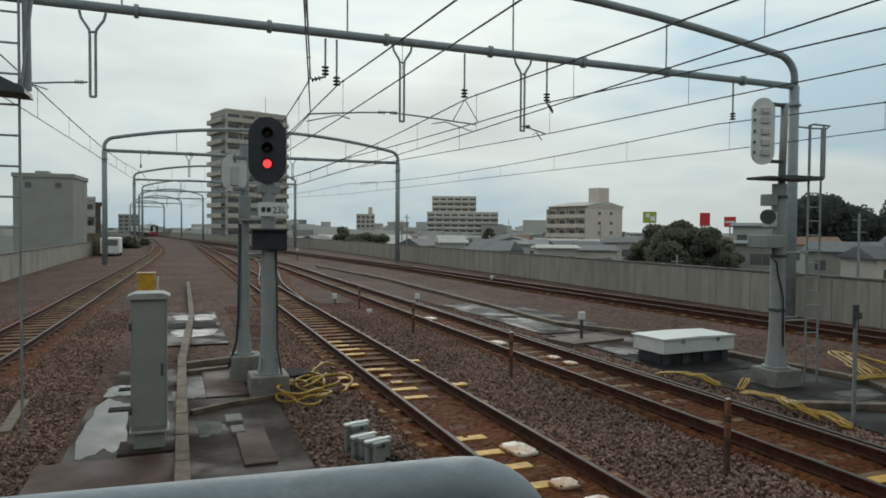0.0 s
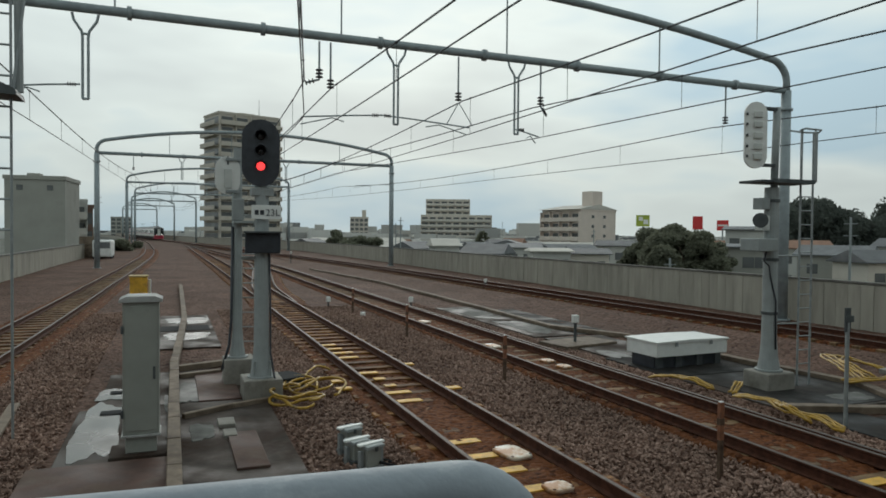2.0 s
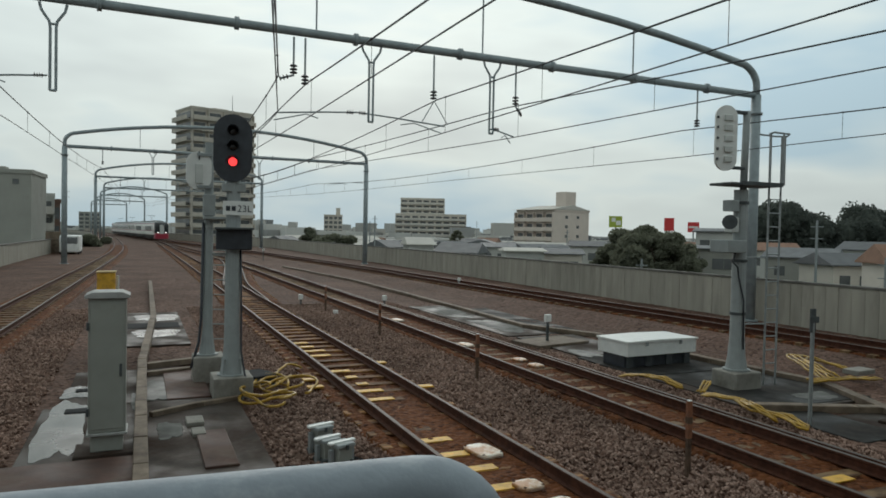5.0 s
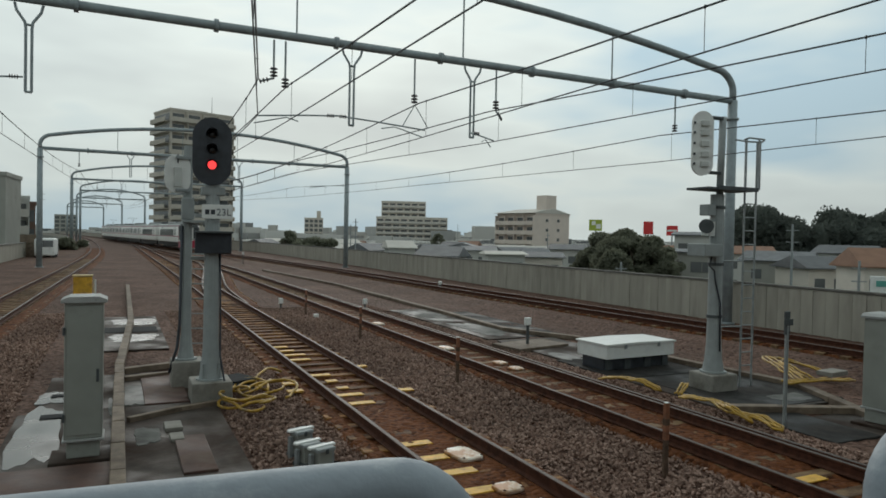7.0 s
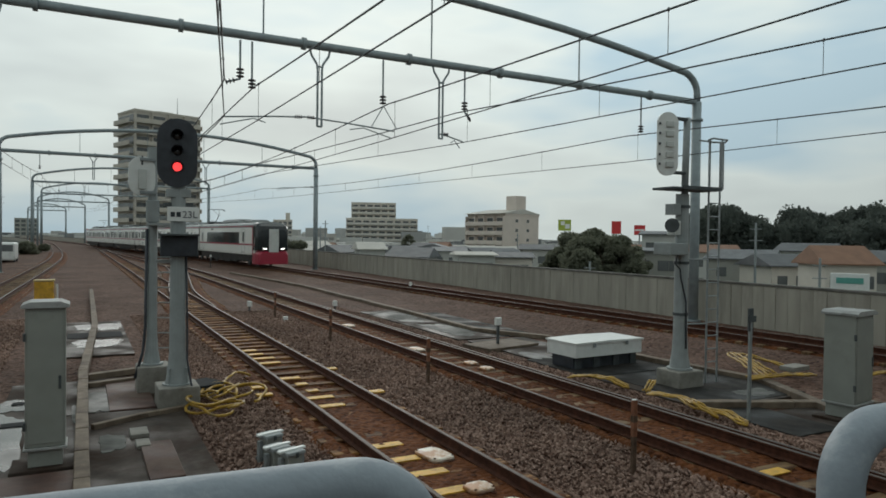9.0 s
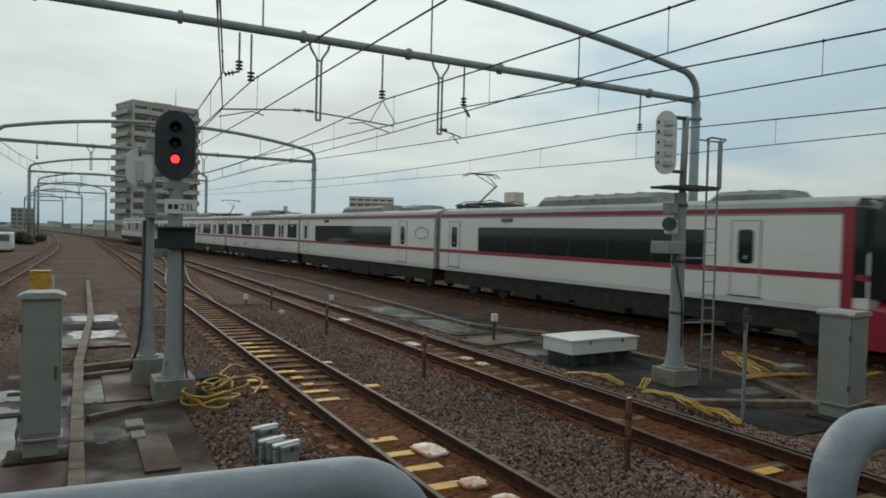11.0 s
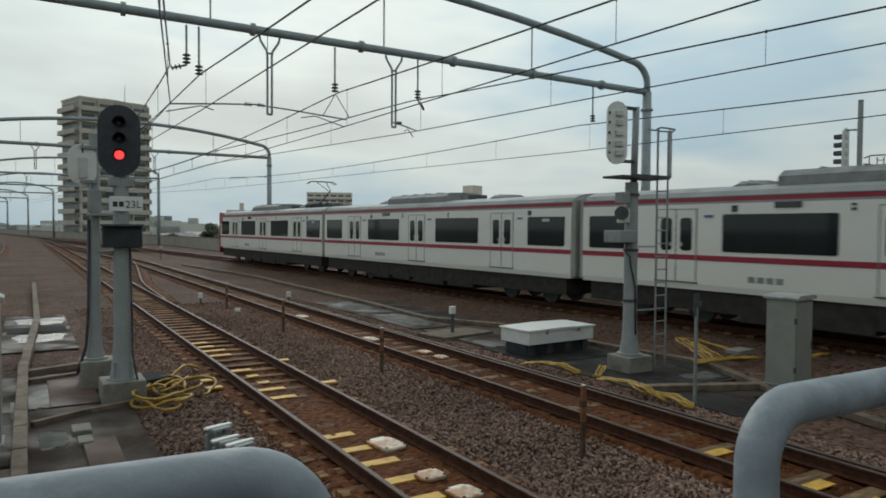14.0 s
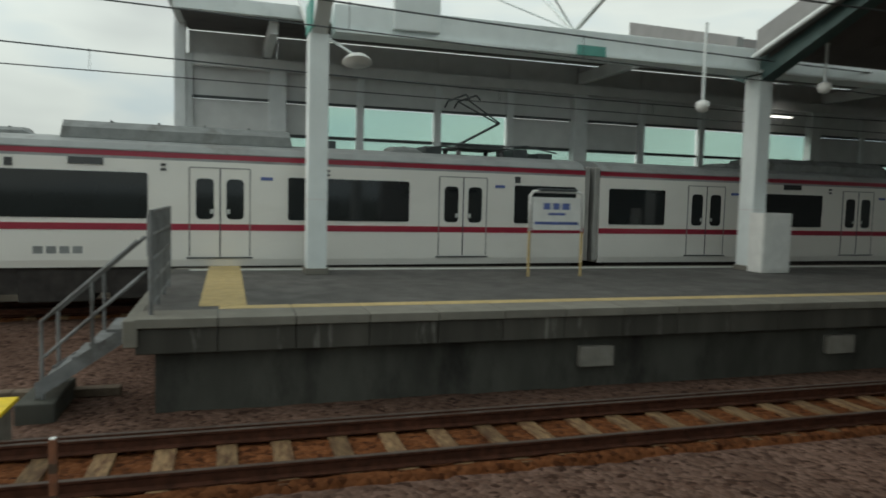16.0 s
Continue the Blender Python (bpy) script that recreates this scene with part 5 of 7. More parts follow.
def signal_behind():
    X, Y = 1.20, 13.75
    s = thing("railway_signal", "white-backed railway signal facing away on a slim grey mast", "railway signal", at=pose(X, Y, 0))
    bm = bmesh.new()
    lathe(bm, [(0.2, 0.302), (0.2, 0.33), (0.15, 0.335), (0.115, 0.55), (0.09, 0.85), (0.08, 4.3), (0.01, 4.305)], 14)
    part("mast", bm, "mast", s)
    part("pedestal", boxed(-0.26, 0.30, -0.3, 0.3, -0.26, 0.3, 0.02), "concrete", s)
    bm = bmesh.new()
    oval(bm, 0.46, 0.72, 0, 0.03)
    b = part("backboard", bm, "white", s, "off-white signal backboard seen from behind")
    b.matrix_basis = pose(-0.19, -0.12, 3.76, 0, 0, 8)
    bm = bmesh.new()
    box(bm, -0.07, 0.07, -0.03, -0.004, -0.24, 0.12, 0.008)
    part("lamp_housing", bm, "off_white", b)
    part("top_slot", boxed(-0.012, 0.012, -0.012, -0.003, 0.2, 0.36), "dark_steel", b)
    for z in (-0.3, 0.3):
        part("bracket", boxed(-0.04, 0.24, -0.035, -0.006, z - 0.03, z + 0.03, 0.006), "galv", b)
    part("platform_plate", boxed(-0.1, 0.32, -0.25, 0.1, 2.86, 2.91, 0.008), "mast", s)
    part("control_box", boxed(-0.12, 0.1, -0.22, -0.085, 2.92, 3.32, 0.012), "mast", s)
    for k in range(9):
        part("rung", rodded((0.09, -0.02, 0.6 + 0.28 * k), (0.34, -0.1, 0.6 + 0.28 * k), 0.012, seg=7), "mast", s)
    bm = bmesh.new()
    sweep(bm, [(-0.1, -0.05, 2.8), (-0.12, -0.06, 1.0), (-0.16, -0.08, 0.55), (-0.3, -0.2, 0.1)], 0.026, 8)
    part("cable", bm, "black", s, "", True)


def signal_right():
    X, Y = 11.47, 10.75
    s = thing("railway_signal", "tall grey signal mast with a white-backed signal, ladder and platform", "railway signal", at=pose(10.69, 10.02, 0.184) @ Matrix.Scale(0.932, 4))
    part("pedestal", boxed(-0.34, 0.36, -0.34, 0.34, -0.50, -0.06, 0.03), "concrete", s)
    bm = bmesh.new()
    lathe(bm, [(0.27, -0.055), (0.27, -0.02), (0.22, -0.018), (0.175, 0.25), (0.15, 0.6), (0.145, 1.0), (0.14, 3.7), (0.02, 3.705)], 16)
    part("mast", bm, "mast", s)
    part("upper_mast", rodded((0.06, 0, 3.7), (0.1, 0, 5.34), 0.075, seg=12), "mast", s, "", True)
    bm = bmesh.new()
    oval(bm, 0.47, 1.33, 0, 0.05)
    b = part("backboard", bm, "white", s, "white signal backboard with bolted ribs")
    b.matrix_basis = pose(-0.55, -0.1, 4.73, 0, 0, -16)
    for z in (-0.42, -0.22, 0.0, 0.22, 0.42):
        part("lamp_back", boxed(-0.06, 0.12, -0.05, -0.004, z - 0.07, z + 0.05, 0.012), "off_white", b)
        part("bolt", boxed(-0.215, -0.175, -0.03, -0.004, z - 0.03, z + 0.02, 0.006), "dark_steel", b)
    for z in (4.15, 5.3):
        part("bracket", boxed(-0.42, 0.12, -0.06, 0.06, z - 0.03, z + 0.03, 0.01), "dark_steel", s)
    plat = part("work_platform", boxed(-0.58, 0.84, -0.3, 0.3, 3.78, 3.83, 0.008), "dark_steel", s, "dark steel work platform")
    part("toe_board", boxed(-0.3, 0.84, -0.32, -0.302, 3.78, 3.86), "dark_steel", plat)
    part("relay_box", boxed(-0.38, -0.16, -0.12, 0.12, 3.25, 3.48, 0.01), "mast", s)
    cam_ob = part("speaker_horn", bmesh.new(), "dark_steel", s, "dark horn loudspeaker")
    bm = bmesh.new()
    lathe(bm, [(0.05, -0.12), (0.06, 0.0), (0.14, 0.16), (0.15, 0.17)], 14, pose(-0.42, -0.1, 3.02, 90, 0, -40))
    bm.to_mesh(cam_ob.data)
    bm.free()
    part("junction_box", boxed(-0.34, -0.16, -0.12, 0.1, 2.82, 3.12, 0.012), "off_white", s)
    part("tray", boxed(-0.62, -0.1, -0.3, 0.2, 2.40, 2.66, 0.02), "mast", s, "grey control box on a bracket")
    for k, (x, z) in enumerate(((0.0, 2.2), (0.0, 1.1), (0.0, 3.4))):
        part("band", rodded((0, 0, z), (0, 0, z + 0.06), 0.165, seg=16), "dark_steel", s)
    bm = bmesh.new()
    sweep(bm, [(-0.2, -0.1, 2.45), (-0.3, -0.12, 2.2), (-0.18, -0.14, 2.1), (-0.13, -0.12, 1.9), (-0.02, -0.17, 1.4), (0.0, -0.17, 0.4)], 0.018, 7)
    part("cable", bm, "black", s, "", True)
    lad = part("ladder", bmesh.new(), "galv", s, "galvanised ladder with a safety hoop")
    bm = bmesh.new()
    for x in (0.68, 1.02):
        sweep(bm, [(x, -0.1, -0.5), (x, -0.1, 3.8), (x, -0.1, 4.85)], 0.022, 7)
    bm.to_mesh(lad.data)
    bm.free()
    for k in range(14):
        part("rung", rodded((0.68, -0.1, 0.05 + 0.29 * k), (1.02, -0.1, 0.05 + 0.29 * k), 0.013, seg=7), "galv", lad)
    bm = bmesh.new()
    sweep(bm, [(0.46, -0.25, 4.86), (0.54, -0.32, 4.9), (1.02, -0.28, 4.9), (1.16, -0.1, 4.88), (1.02, 0.1, 4.9), (0.54, 0.05, 4.9)], 0.02, 7)
    for x in (0.50, 0.86, 1.12):
        rod(bm, (x, -0.28 if x < 1.02 else -0.1, 3.84), (x, -0.28 if x < 1.02 else -0.1, 4.9), 0.016, seg=7)
    part("safety_hoop", bm, "galv", lad)
    for z in (0.9, 2.3):
        part("ladder_stay", rodded((0.1, 0, z), (0.68, -0.1, z), 0.018, seg=7), "galv", lad)


signal_near()
signal_behind()
signal_right()


def far_signal():
    X, Y = site(62.35, 24.4)
    s = thing("railway_signal", "grey signal post with a white-backed lamp rack beyond the train", "railway signal", at=pose(X, Y, 0))
    part("mast", rodded((0, 0, -0.4), (0, 0, 6.6), 0.075, seg=12), "mast", s)
    bm = bmesh.new()
    oval(bm, 0.34, 1.55, 0, 0.04)
    b = part("backboard", bm, "white", s)
    b.matrix_basis = pose(-0.17, 0.31, 5.02, 0, 0, 0)
    for z in (-0.5, -0.25, 0.0, 0.25, 0.5):
        part("hood", boxed(-0.1, 0.1, 0.05, 0.34, z - 0.05, z + 0.09, 0.02), "dark_steel", b)
        part("lamp_back", boxed(-0.07, 0.07, -0.04, -0.002, z - 0.07, z + 0.06, 0.012), "off_white", b)
    part("arm", rodded((0, 0, 5.72), (-0.17, 0.31, 5.72), 0.03, seg=7), "mast", s)
    part("arm", rodded((0, 0, 4.35), (-0.17, 0.31, 4.35), 0.03, seg=7), "mast", s)
    u = Vector((0.47, -0.88, 0))
    hoop = part("ladder_hoop", bmesh.new(), "galv", s, "galvanised ladder with a safety hoop")
    bm = bmesh.new()
    for d in (0.25, 0.45, 0.62, 0.82):
        rod(bm, tuple(u * d + Vector((0, 0, 3.0))), tuple(u * d + Vector((0, 0, 4.88))), 0.018, seg=6)
    sweep(bm, [u * 0.12 + Vector((0, 0, 4.86)), u * 0.3 + Vector((-0.1, -0.05, 4.92)), u * 0.82 + Vector((-0.1, -0.05, 4.92)), u * 0.95 + Vector((0, 0, 4.88))], 0.022, 6)
    bm.to_mesh(hoop.data)
    bm.free()
    for k in range(8):
        part("rung", rodded(tuple(u * 0.45 + Vector((0, 0, 3.1 + 0.24 * k))), tuple(u * 0.62 + Vector((0, 0, 3.1 + 0.24 * k))), 0.012, seg=6), "galv", hoop)
    for d in (0.45, 0.62):
        part("ladder_rail", rodded(tuple(u * d + Vector((0, 0, -0.4))), tuple(u * d + Vector((0, 0, 3.0))), 0.018, seg=6), "galv", s)


far_signal()


def left_mast():
    s = thing("ladder_mast", "steel lattice mast with rungs and a dark hood beside the walkway", "mast", at=pose(-2.12, 11.0, 0))
    for x in (-0.40, 0.10):
        part("leg", rodded((x, 0, -0.25), (x, 0, 7.2), 0.018, seg=10), "galv", s)
    part("pole", rodded((0.18, 0.1, 4.6), (0.16, 0.1, 7.4), 0.055, seg=10), "mast", s)
    for k in range(11):
        part("rung", rodded((-0.40, 0, 2.7 + 0.42 * k), (0.10, 0, 2.7 + 0.42 * k), 0.016, seg=7), "galv", s)
    part("brace", rodded((0.12, 0, 4.6), (0.3, 0.1, 6.4), 0.02, seg=7), "galv", s)
    bm = bmesh.new()
    prism(bm, [(-0.75, 4.55), (0.22, 4.5), (0.2, 4.58), (-0.1, 4.72), (-0.75, 4.86)], -0.3, 0.3)
    part("hood", bm, "dark_steel", s, "dark sloping hood")


left_mast()


def registration(x0, x1, y, z, label):
    r = thing("registration_arm", label, "registration arm", "registration arms")
    bm = bmesh.new()
    sweep(bm, [(x0, y, z + 0.06), (x0 + (x1 - x0) * 0.4, y, z), (x1, y, z - 0.12)], 0.022, 8)
    part("arm", bm, "steel", r)
    bm = bmesh.new()
    sweep(bm, [(x0 + (x1 - x0) * 0.5, y, z - 0.18), (x0 + (x1 - x0) * 0.65, y, z - 0.1), (x1 - 0.1, y, z - 0.32)], 0.016, 7)
    part("steady_arm", bm, "steel", r)
    bm = bmesh.new()
    for k in range(4):
        lathe(bm, [(0.02, 0), (0.06, 0.015), (0.02, 0.03)], 10, pose(x0 + (0.12 + 0.05 * k) * (1 if x1 > x0 else -1), y, z + 0.05, 0, 90, 0))
    part("insulator", bm, "insulator", r, "", True)


def gantry_hooks():
    """Small fittings that hang from the near gantry: a stirrup under one rod, cranked hooks under two others."""
    st = thing("wire_stirrup", "thin steel stirrup holding a registration arm", "wire fitting")
    for x in (7.25, 8.05):
        part("leg", rodded((7.62, 18.2, 6.42), (x, 18.2, 5.78), 0.014, seg=6), "steel", st)
    for x0, z0, x1, z1 in ((3.64, 6.72, 3.28, 6.6), (10.25, 6.52, 10.42, 6.28)):
        h = thing("wire_hook", "cranked steel hook with a small insulator on the gantry", "wire fitting", "wire hooks")
        bm = bmesh.new()
        sweep(bm, [(x0, 18.2, z0 + 0.12), (x0, 18.2, z0), (x1, 18.2, z1)], 0.03, 8)
        part("crank", bm, "steel", h)
        bm = bmesh.new()
        for k in range(3):
            lathe(bm, [(0.03, 0), (0.075, 0.015), (0.03, 0.04)], 10, pose(x1 + (x0 - x1) * 0.25 * k, 18.2, z1 + (z0 - z1) * 0.25 * k, 0, 70, 0))
        part("insulator", bm, "insulator", h, "", True)


gantry_hooks()
registration(5.3, 7.95, 18.2, 5.85, "tubular registration arm steadying the overhead wire")
registration(9.4, 10.2, 18.2, 5.72, "tubular registration arm steadying the overhead wire")
registration(5.35, 3.25, 18.2, 5.84, "long pull-off arm steadying the slanting overhead wire")
registration(-1.95, -3.6, 18.2, 6.05, "tubular registration arm steadying the overhead wire")
registration(18.4, 15.2, 60, 7.0, "tubular registration arm steadying the overhead wire")

# ---------------------------------------------------------------- far platform and station


def far_platform():
    p = thing("platform_far", "island platform of concrete with a dark stained side wall", "platform", kind="structure")
    part("deck", boxed(9.62, 15.72, -70, 0.62, 0.80, 1.076, 0.01), "asphalt", p, "damp grey asphalt deck")
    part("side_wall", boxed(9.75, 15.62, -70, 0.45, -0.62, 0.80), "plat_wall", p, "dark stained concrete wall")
    y = 0.66
    k = 0
    me = {}
    for nm, mat, x0, x1, z0, z1 in (("coping_block", "coping", 9.42, 10.12, 0.96, 1.085), ("fascia_panel", "plat_fascia", 9.47, 9.60, 0.62, 0.955), ("tactile_tile", "tactile", 10.14, 10.42, 1.05, 1.086)):
        bm = boxed(x0, x1, -0.99, 0, z0, z1, 0.012)
        m2 = bpy.data.meshes.new(nm)
        bm.to_mesh(m2)
        bm.free()
        m2.materials.append(M[mat])
        me[nm] = m2
    while y > -62:
        for nm, m2 in me.items():
            if nm == "tactile_tile" and y > 0.5:
                continue
            ob = new(nm, m2)
            ob.parent = p
            ob.location = (0, y, 0)
        y -= 1.0
        k += 1
    for k in range(10):
        x = 10.44 + 0.588 * k
        part("tactile_tile", boxed(x, x + 0.58, -0.72, -0.06, 1.05, 1.087, 0.008), "tactile", p)
    part("edge_line", boxed(15.25, 15.5, -70, 0.3, 1.05, 1.082), "off_white", p, "worn pale edge line")
    part("coping_block", boxed(15.52, 15.75, -70, 0.6, 0.9, 1.084, 0.01), "coping", p)
    part("end_block", boxed(9.42, 15.72, 0.625, 0.80, 0.72, 1.07, 0.02), "coping", p)
    for y in (-10.9, -6.0):
        part("wall_box", boxed(9.61, 9.74, y - 0.3, y + 0.3, 0.12, 0.45, 0.02), "concrete", p, "grey box on the platform wall")


far_platform()


def end_fence():
    f = thing("platform_fence", "galvanised mesh fence across the platform end", "fence")
    for x in (9.75, 10.7, 11.7, 12.7):
        part("post", rodded((x, 0.5, 1.08), (x, 0.5, 2.45), 0.03, seg=10), "stair_steel", f)
    for z in (1.2, 1.5, 1.8, 2.12, 2.43):
        part("rail", rodded((9.75, 0.5, z), (12.7, 0.5, z), 0.024, seg=8), "stair_steel", f)
    k = 0
    x = 9.83
    while x < 12.65:
        part("bar", rodded((x, 0.5, 1.2), (x, 0.5, 2.43), 0.012, seg=6), "stair_steel", f)
        x += 0.11
    part("sheet", boxed(9.75, 12.7, 0.53, 0.545, 1.85, 2.4), "stair_steel", f, "grey sheet panel")
    s = thing("service_stairs", "galvanised steel service stairs with handrails down to the track", "stairs")
    for x in (9.8, 10.7):
        bm = bmesh.new()
        sweep(bm, [(x, 0.66, 2.05), (x, 1.78, 1.02), (x, 1.78, 0.03)], 0.026, 8)
        part("handrail", bm, "stair_steel", s)
        part("post", rodded((x, 1.2, 0.6), (x, 1.2, 1.55), 0.022, seg=8), "stair_steel", s)
        part("mid_rail", rodded((x, 0.66, 1.55), (x, 1.78, 0.55), 0.02, seg=8), "stair_steel", s)
        bm = bmesh.new()
        vs = [(x - 0.02, 0.64, 1.05), (x - 0.02, 1.86, 0.24), (x - 0.02, 1.86, 0.03), (x - 0.02, 0.64, 0.85)]
        a = [bm.verts.new(v) for v in vs]
        b = [bm.verts.new((v[0] + 0.04, v[1], v[2])) for v in vs]
        bm.faces.new(a)
        bm.faces.new(b[::-1])
        for k in range(4):
            bm.faces.new((a[k], b[k], b[(k + 1) % 4], a[(k + 1) % 4]))
        part("stringer", bm, "stair_steel", s)
    part("footing", boxed(9.6, 10.9, 1.6, 2.05, -0.3, 0.028, 0.02), "plat_wall", s, "dark concrete footing")
    for k in range(5):
        part("tread", boxed(9.8, 10.7, 0.80 + 0.2 * k, 1.04 + 0.2 * k, 0.86 - 0.17 * k, 0.90 - 0.17 * k, 0.005), "stair_steel", s)


end_fence()


def yellow_cover():
    b = thing("pit_cover", "bright yellow cover plate on a concrete pit", "pit cover", at=pose(8.76, 2.24, 0))
    part("plate", boxed(-0.33, 0.33, -0.38, 0.38, 0.225, 0.275, 0.008), "bright_yellow", b)
    part("pit_wall", boxed(-0.27, 0.27, -0.32, 0.32, -0.26, 0.224, 0.015), "concrete", b)


yellow_cover()


def column(x, y, label):
    c = thing("platform_column", label, "column", "platform columns", at=pose(x, y, 0))
    part("shaft", boxed(-0.26, 0.26, -0.20, 0.20, 1.08, 5.95, 0.02), "pale_steel", c)
    part("collar", boxed(-0.30, 0.30, -0.24, 0.24, 1.076, 1.2, 0.01), "coping", c)
    part("joint_band", boxed(-0.268, 0.268, -0.208, 0.208, 2.6, 2.63), "grey_panel", c)
    return c


COLS = [column(14.65, y, "tall pale painted steel platform column") for y in (-2.2, -13.2, -24.2, -35.2, -46.2)]


def canopy():
    c = thing("station_canopy", "steel station canopy with a pale ridge beam and dark soffit", "canopy", kind="structure")
    part("ridge_beam", boxed(14.45, 14.85, -60, -2.5, 6.05, 6.58, 0.02), "pale_steel", c, "pale painted ridge beam")
    part("beam_flange", boxed(14.32, 14.98, -60, -2.5, 5.99, 6.048), "pale_steel", c)
    part("beam_box", boxed(14.3, 14.44, -4.7, -3.7, 6.15, 6.85, 0.02), "pale_steel", c)
    # short fork at the head of the first column
    for s in (-1, 1):
        bm = bmesh.new()
        vs = [(14.65 - 0.2, 0, 5.9), (14.65 + 0.2, 0, 5.9), (14.65 + s * 2.9 + 0.2, 0, 7.45), (14.65 + s * 2.9 - 0.2, 0, 7.45)]
        a = [bm.verts.new((v[0], -2.35, v[2])) for v in vs]
        b = [bm.verts.new((v[0], -2.05, v[2])) for v in vs]
        bm.faces.new(a)
        bm.faces.new(b[::-1])
        for k in range(4):
            bm.faces.new((a[k], b[k], b[(k + 1) % 4], a[(k + 1) % 4]))
        bmesh.ops.recalc_face_normals(bm, faces=bm.faces)
        part("fork_arm", bm, "pale_steel", c)
        for y in (-13.2, -24.2, -35.2, -46.2):
            bm = bmesh.new()
            a = [bm.verts.new((14.65 + s * u, y - 0.18, z)) for u, z in ((0.0, 5.7), (5.1, 7.75), (5.1, 8.1), (0.0, 6.5))]
            b = [bm.verts.new((14.65 + s * u, y + 0.18, z)) for u, z in ((0.0, 5.7), (5.1, 7.75), (5.1, 8.1), (0.0, 6.5))]
            bm.faces.new(a)
            bm.faces.new(b[::-1])
            for k in range(4):
                bm.faces.new((a[k], b[k], b[(k + 1) % 4], a[(k + 1) % 4]))
            bmesh.ops.recalc_face_normals(bm, faces=bm.faces)
            part("rafter", bm, "rafter", c, "teal rafter with the canopy's shade in its colour")
        # butterfly roof from the second column on
        bm = bmesh.new()
        vs = [(14.65 + s * 0.5, -60, 6.3), (14.65 + s * 0.5, -13.0, 6.3), (14.65 + s * 5.3, -13.0, 8.2), (14.65 + s * 5.3, -60, 8.2)]
        lo = [bm.verts.new(v) for v in vs]
        hi = [bm.verts.new((v[0], v[1], v[2] + 0.16)) for v in vs]
        bm.faces.new(lo)
        bm.faces.new(hi[::-1])
        for k in range(4):
            bm.faces.new((lo[k], hi[k], hi[(k + 1) % 4], lo[(k + 1) % 4]))
        bmesh.ops.recalc_face_normals(bm, faces=bm.faces)
        part("roof_sheet", bm, "roof_sheet", c)
        bm = bmesh.new()
        a = [bm.verts.new((14.65 + s * u, -12.95, z)) for u, z in ((0.35, 6.35), (5.4, 8.0), (5.4, 8.5), (0.35, 6.98))]
        b = [bm.verts.new((14.65 + s * u, -12.75, z)) for u, z in ((0.35, 6.35), (5.4, 8.0), (5.4, 8.5), (0.35, 6.98))]
        bm.faces.new(a)
        bm.faces.new(b[::-1])
        for k in range(4):
            bm.faces.new((a[k], b[k], b[(k + 1) % 4], a[(k + 1) % 4]))
        bmesh.ops.recalc_face_normals(bm, faces=bm.faces)
        part("verge_board", bm, "verge", c)
        bm = bmesh.new()
        rod(bm, (14.65 + s * 0.3, -12.7, 6.33), (14.65 + s * 5.4, -12.7, 8.0), 0.06, seg=8)
        part("verge_trim", bm, "pale_steel", c, "pale verge trim")
    for y in (-8.0, -18.8, -29.6):
        bm = bmesh.new()
        for s in (-1, 1):
            rod(bm, (14.65, y, 6.58), (14.65 + s * 3.2, y - 0.6, 8.3), 0.055, seg=8)
            rod(bm, (14.65, y, 6.58), (14.65 + s * 1.2, y + 1.6, 7.5), 0.02, seg=6)
        part("strut", bm, "pale_steel", c, "pale tubular strut")
    part("teal_panel", boxed(14.2, 15.1, -2.06, -2.0, 6.0, 6.6), "teal", c, "teal painted panel")
    part("teal_panel", boxed(14.25, 14.31, -8.6, -7.9, 5.98, 6.2), "teal", c)


canopy()


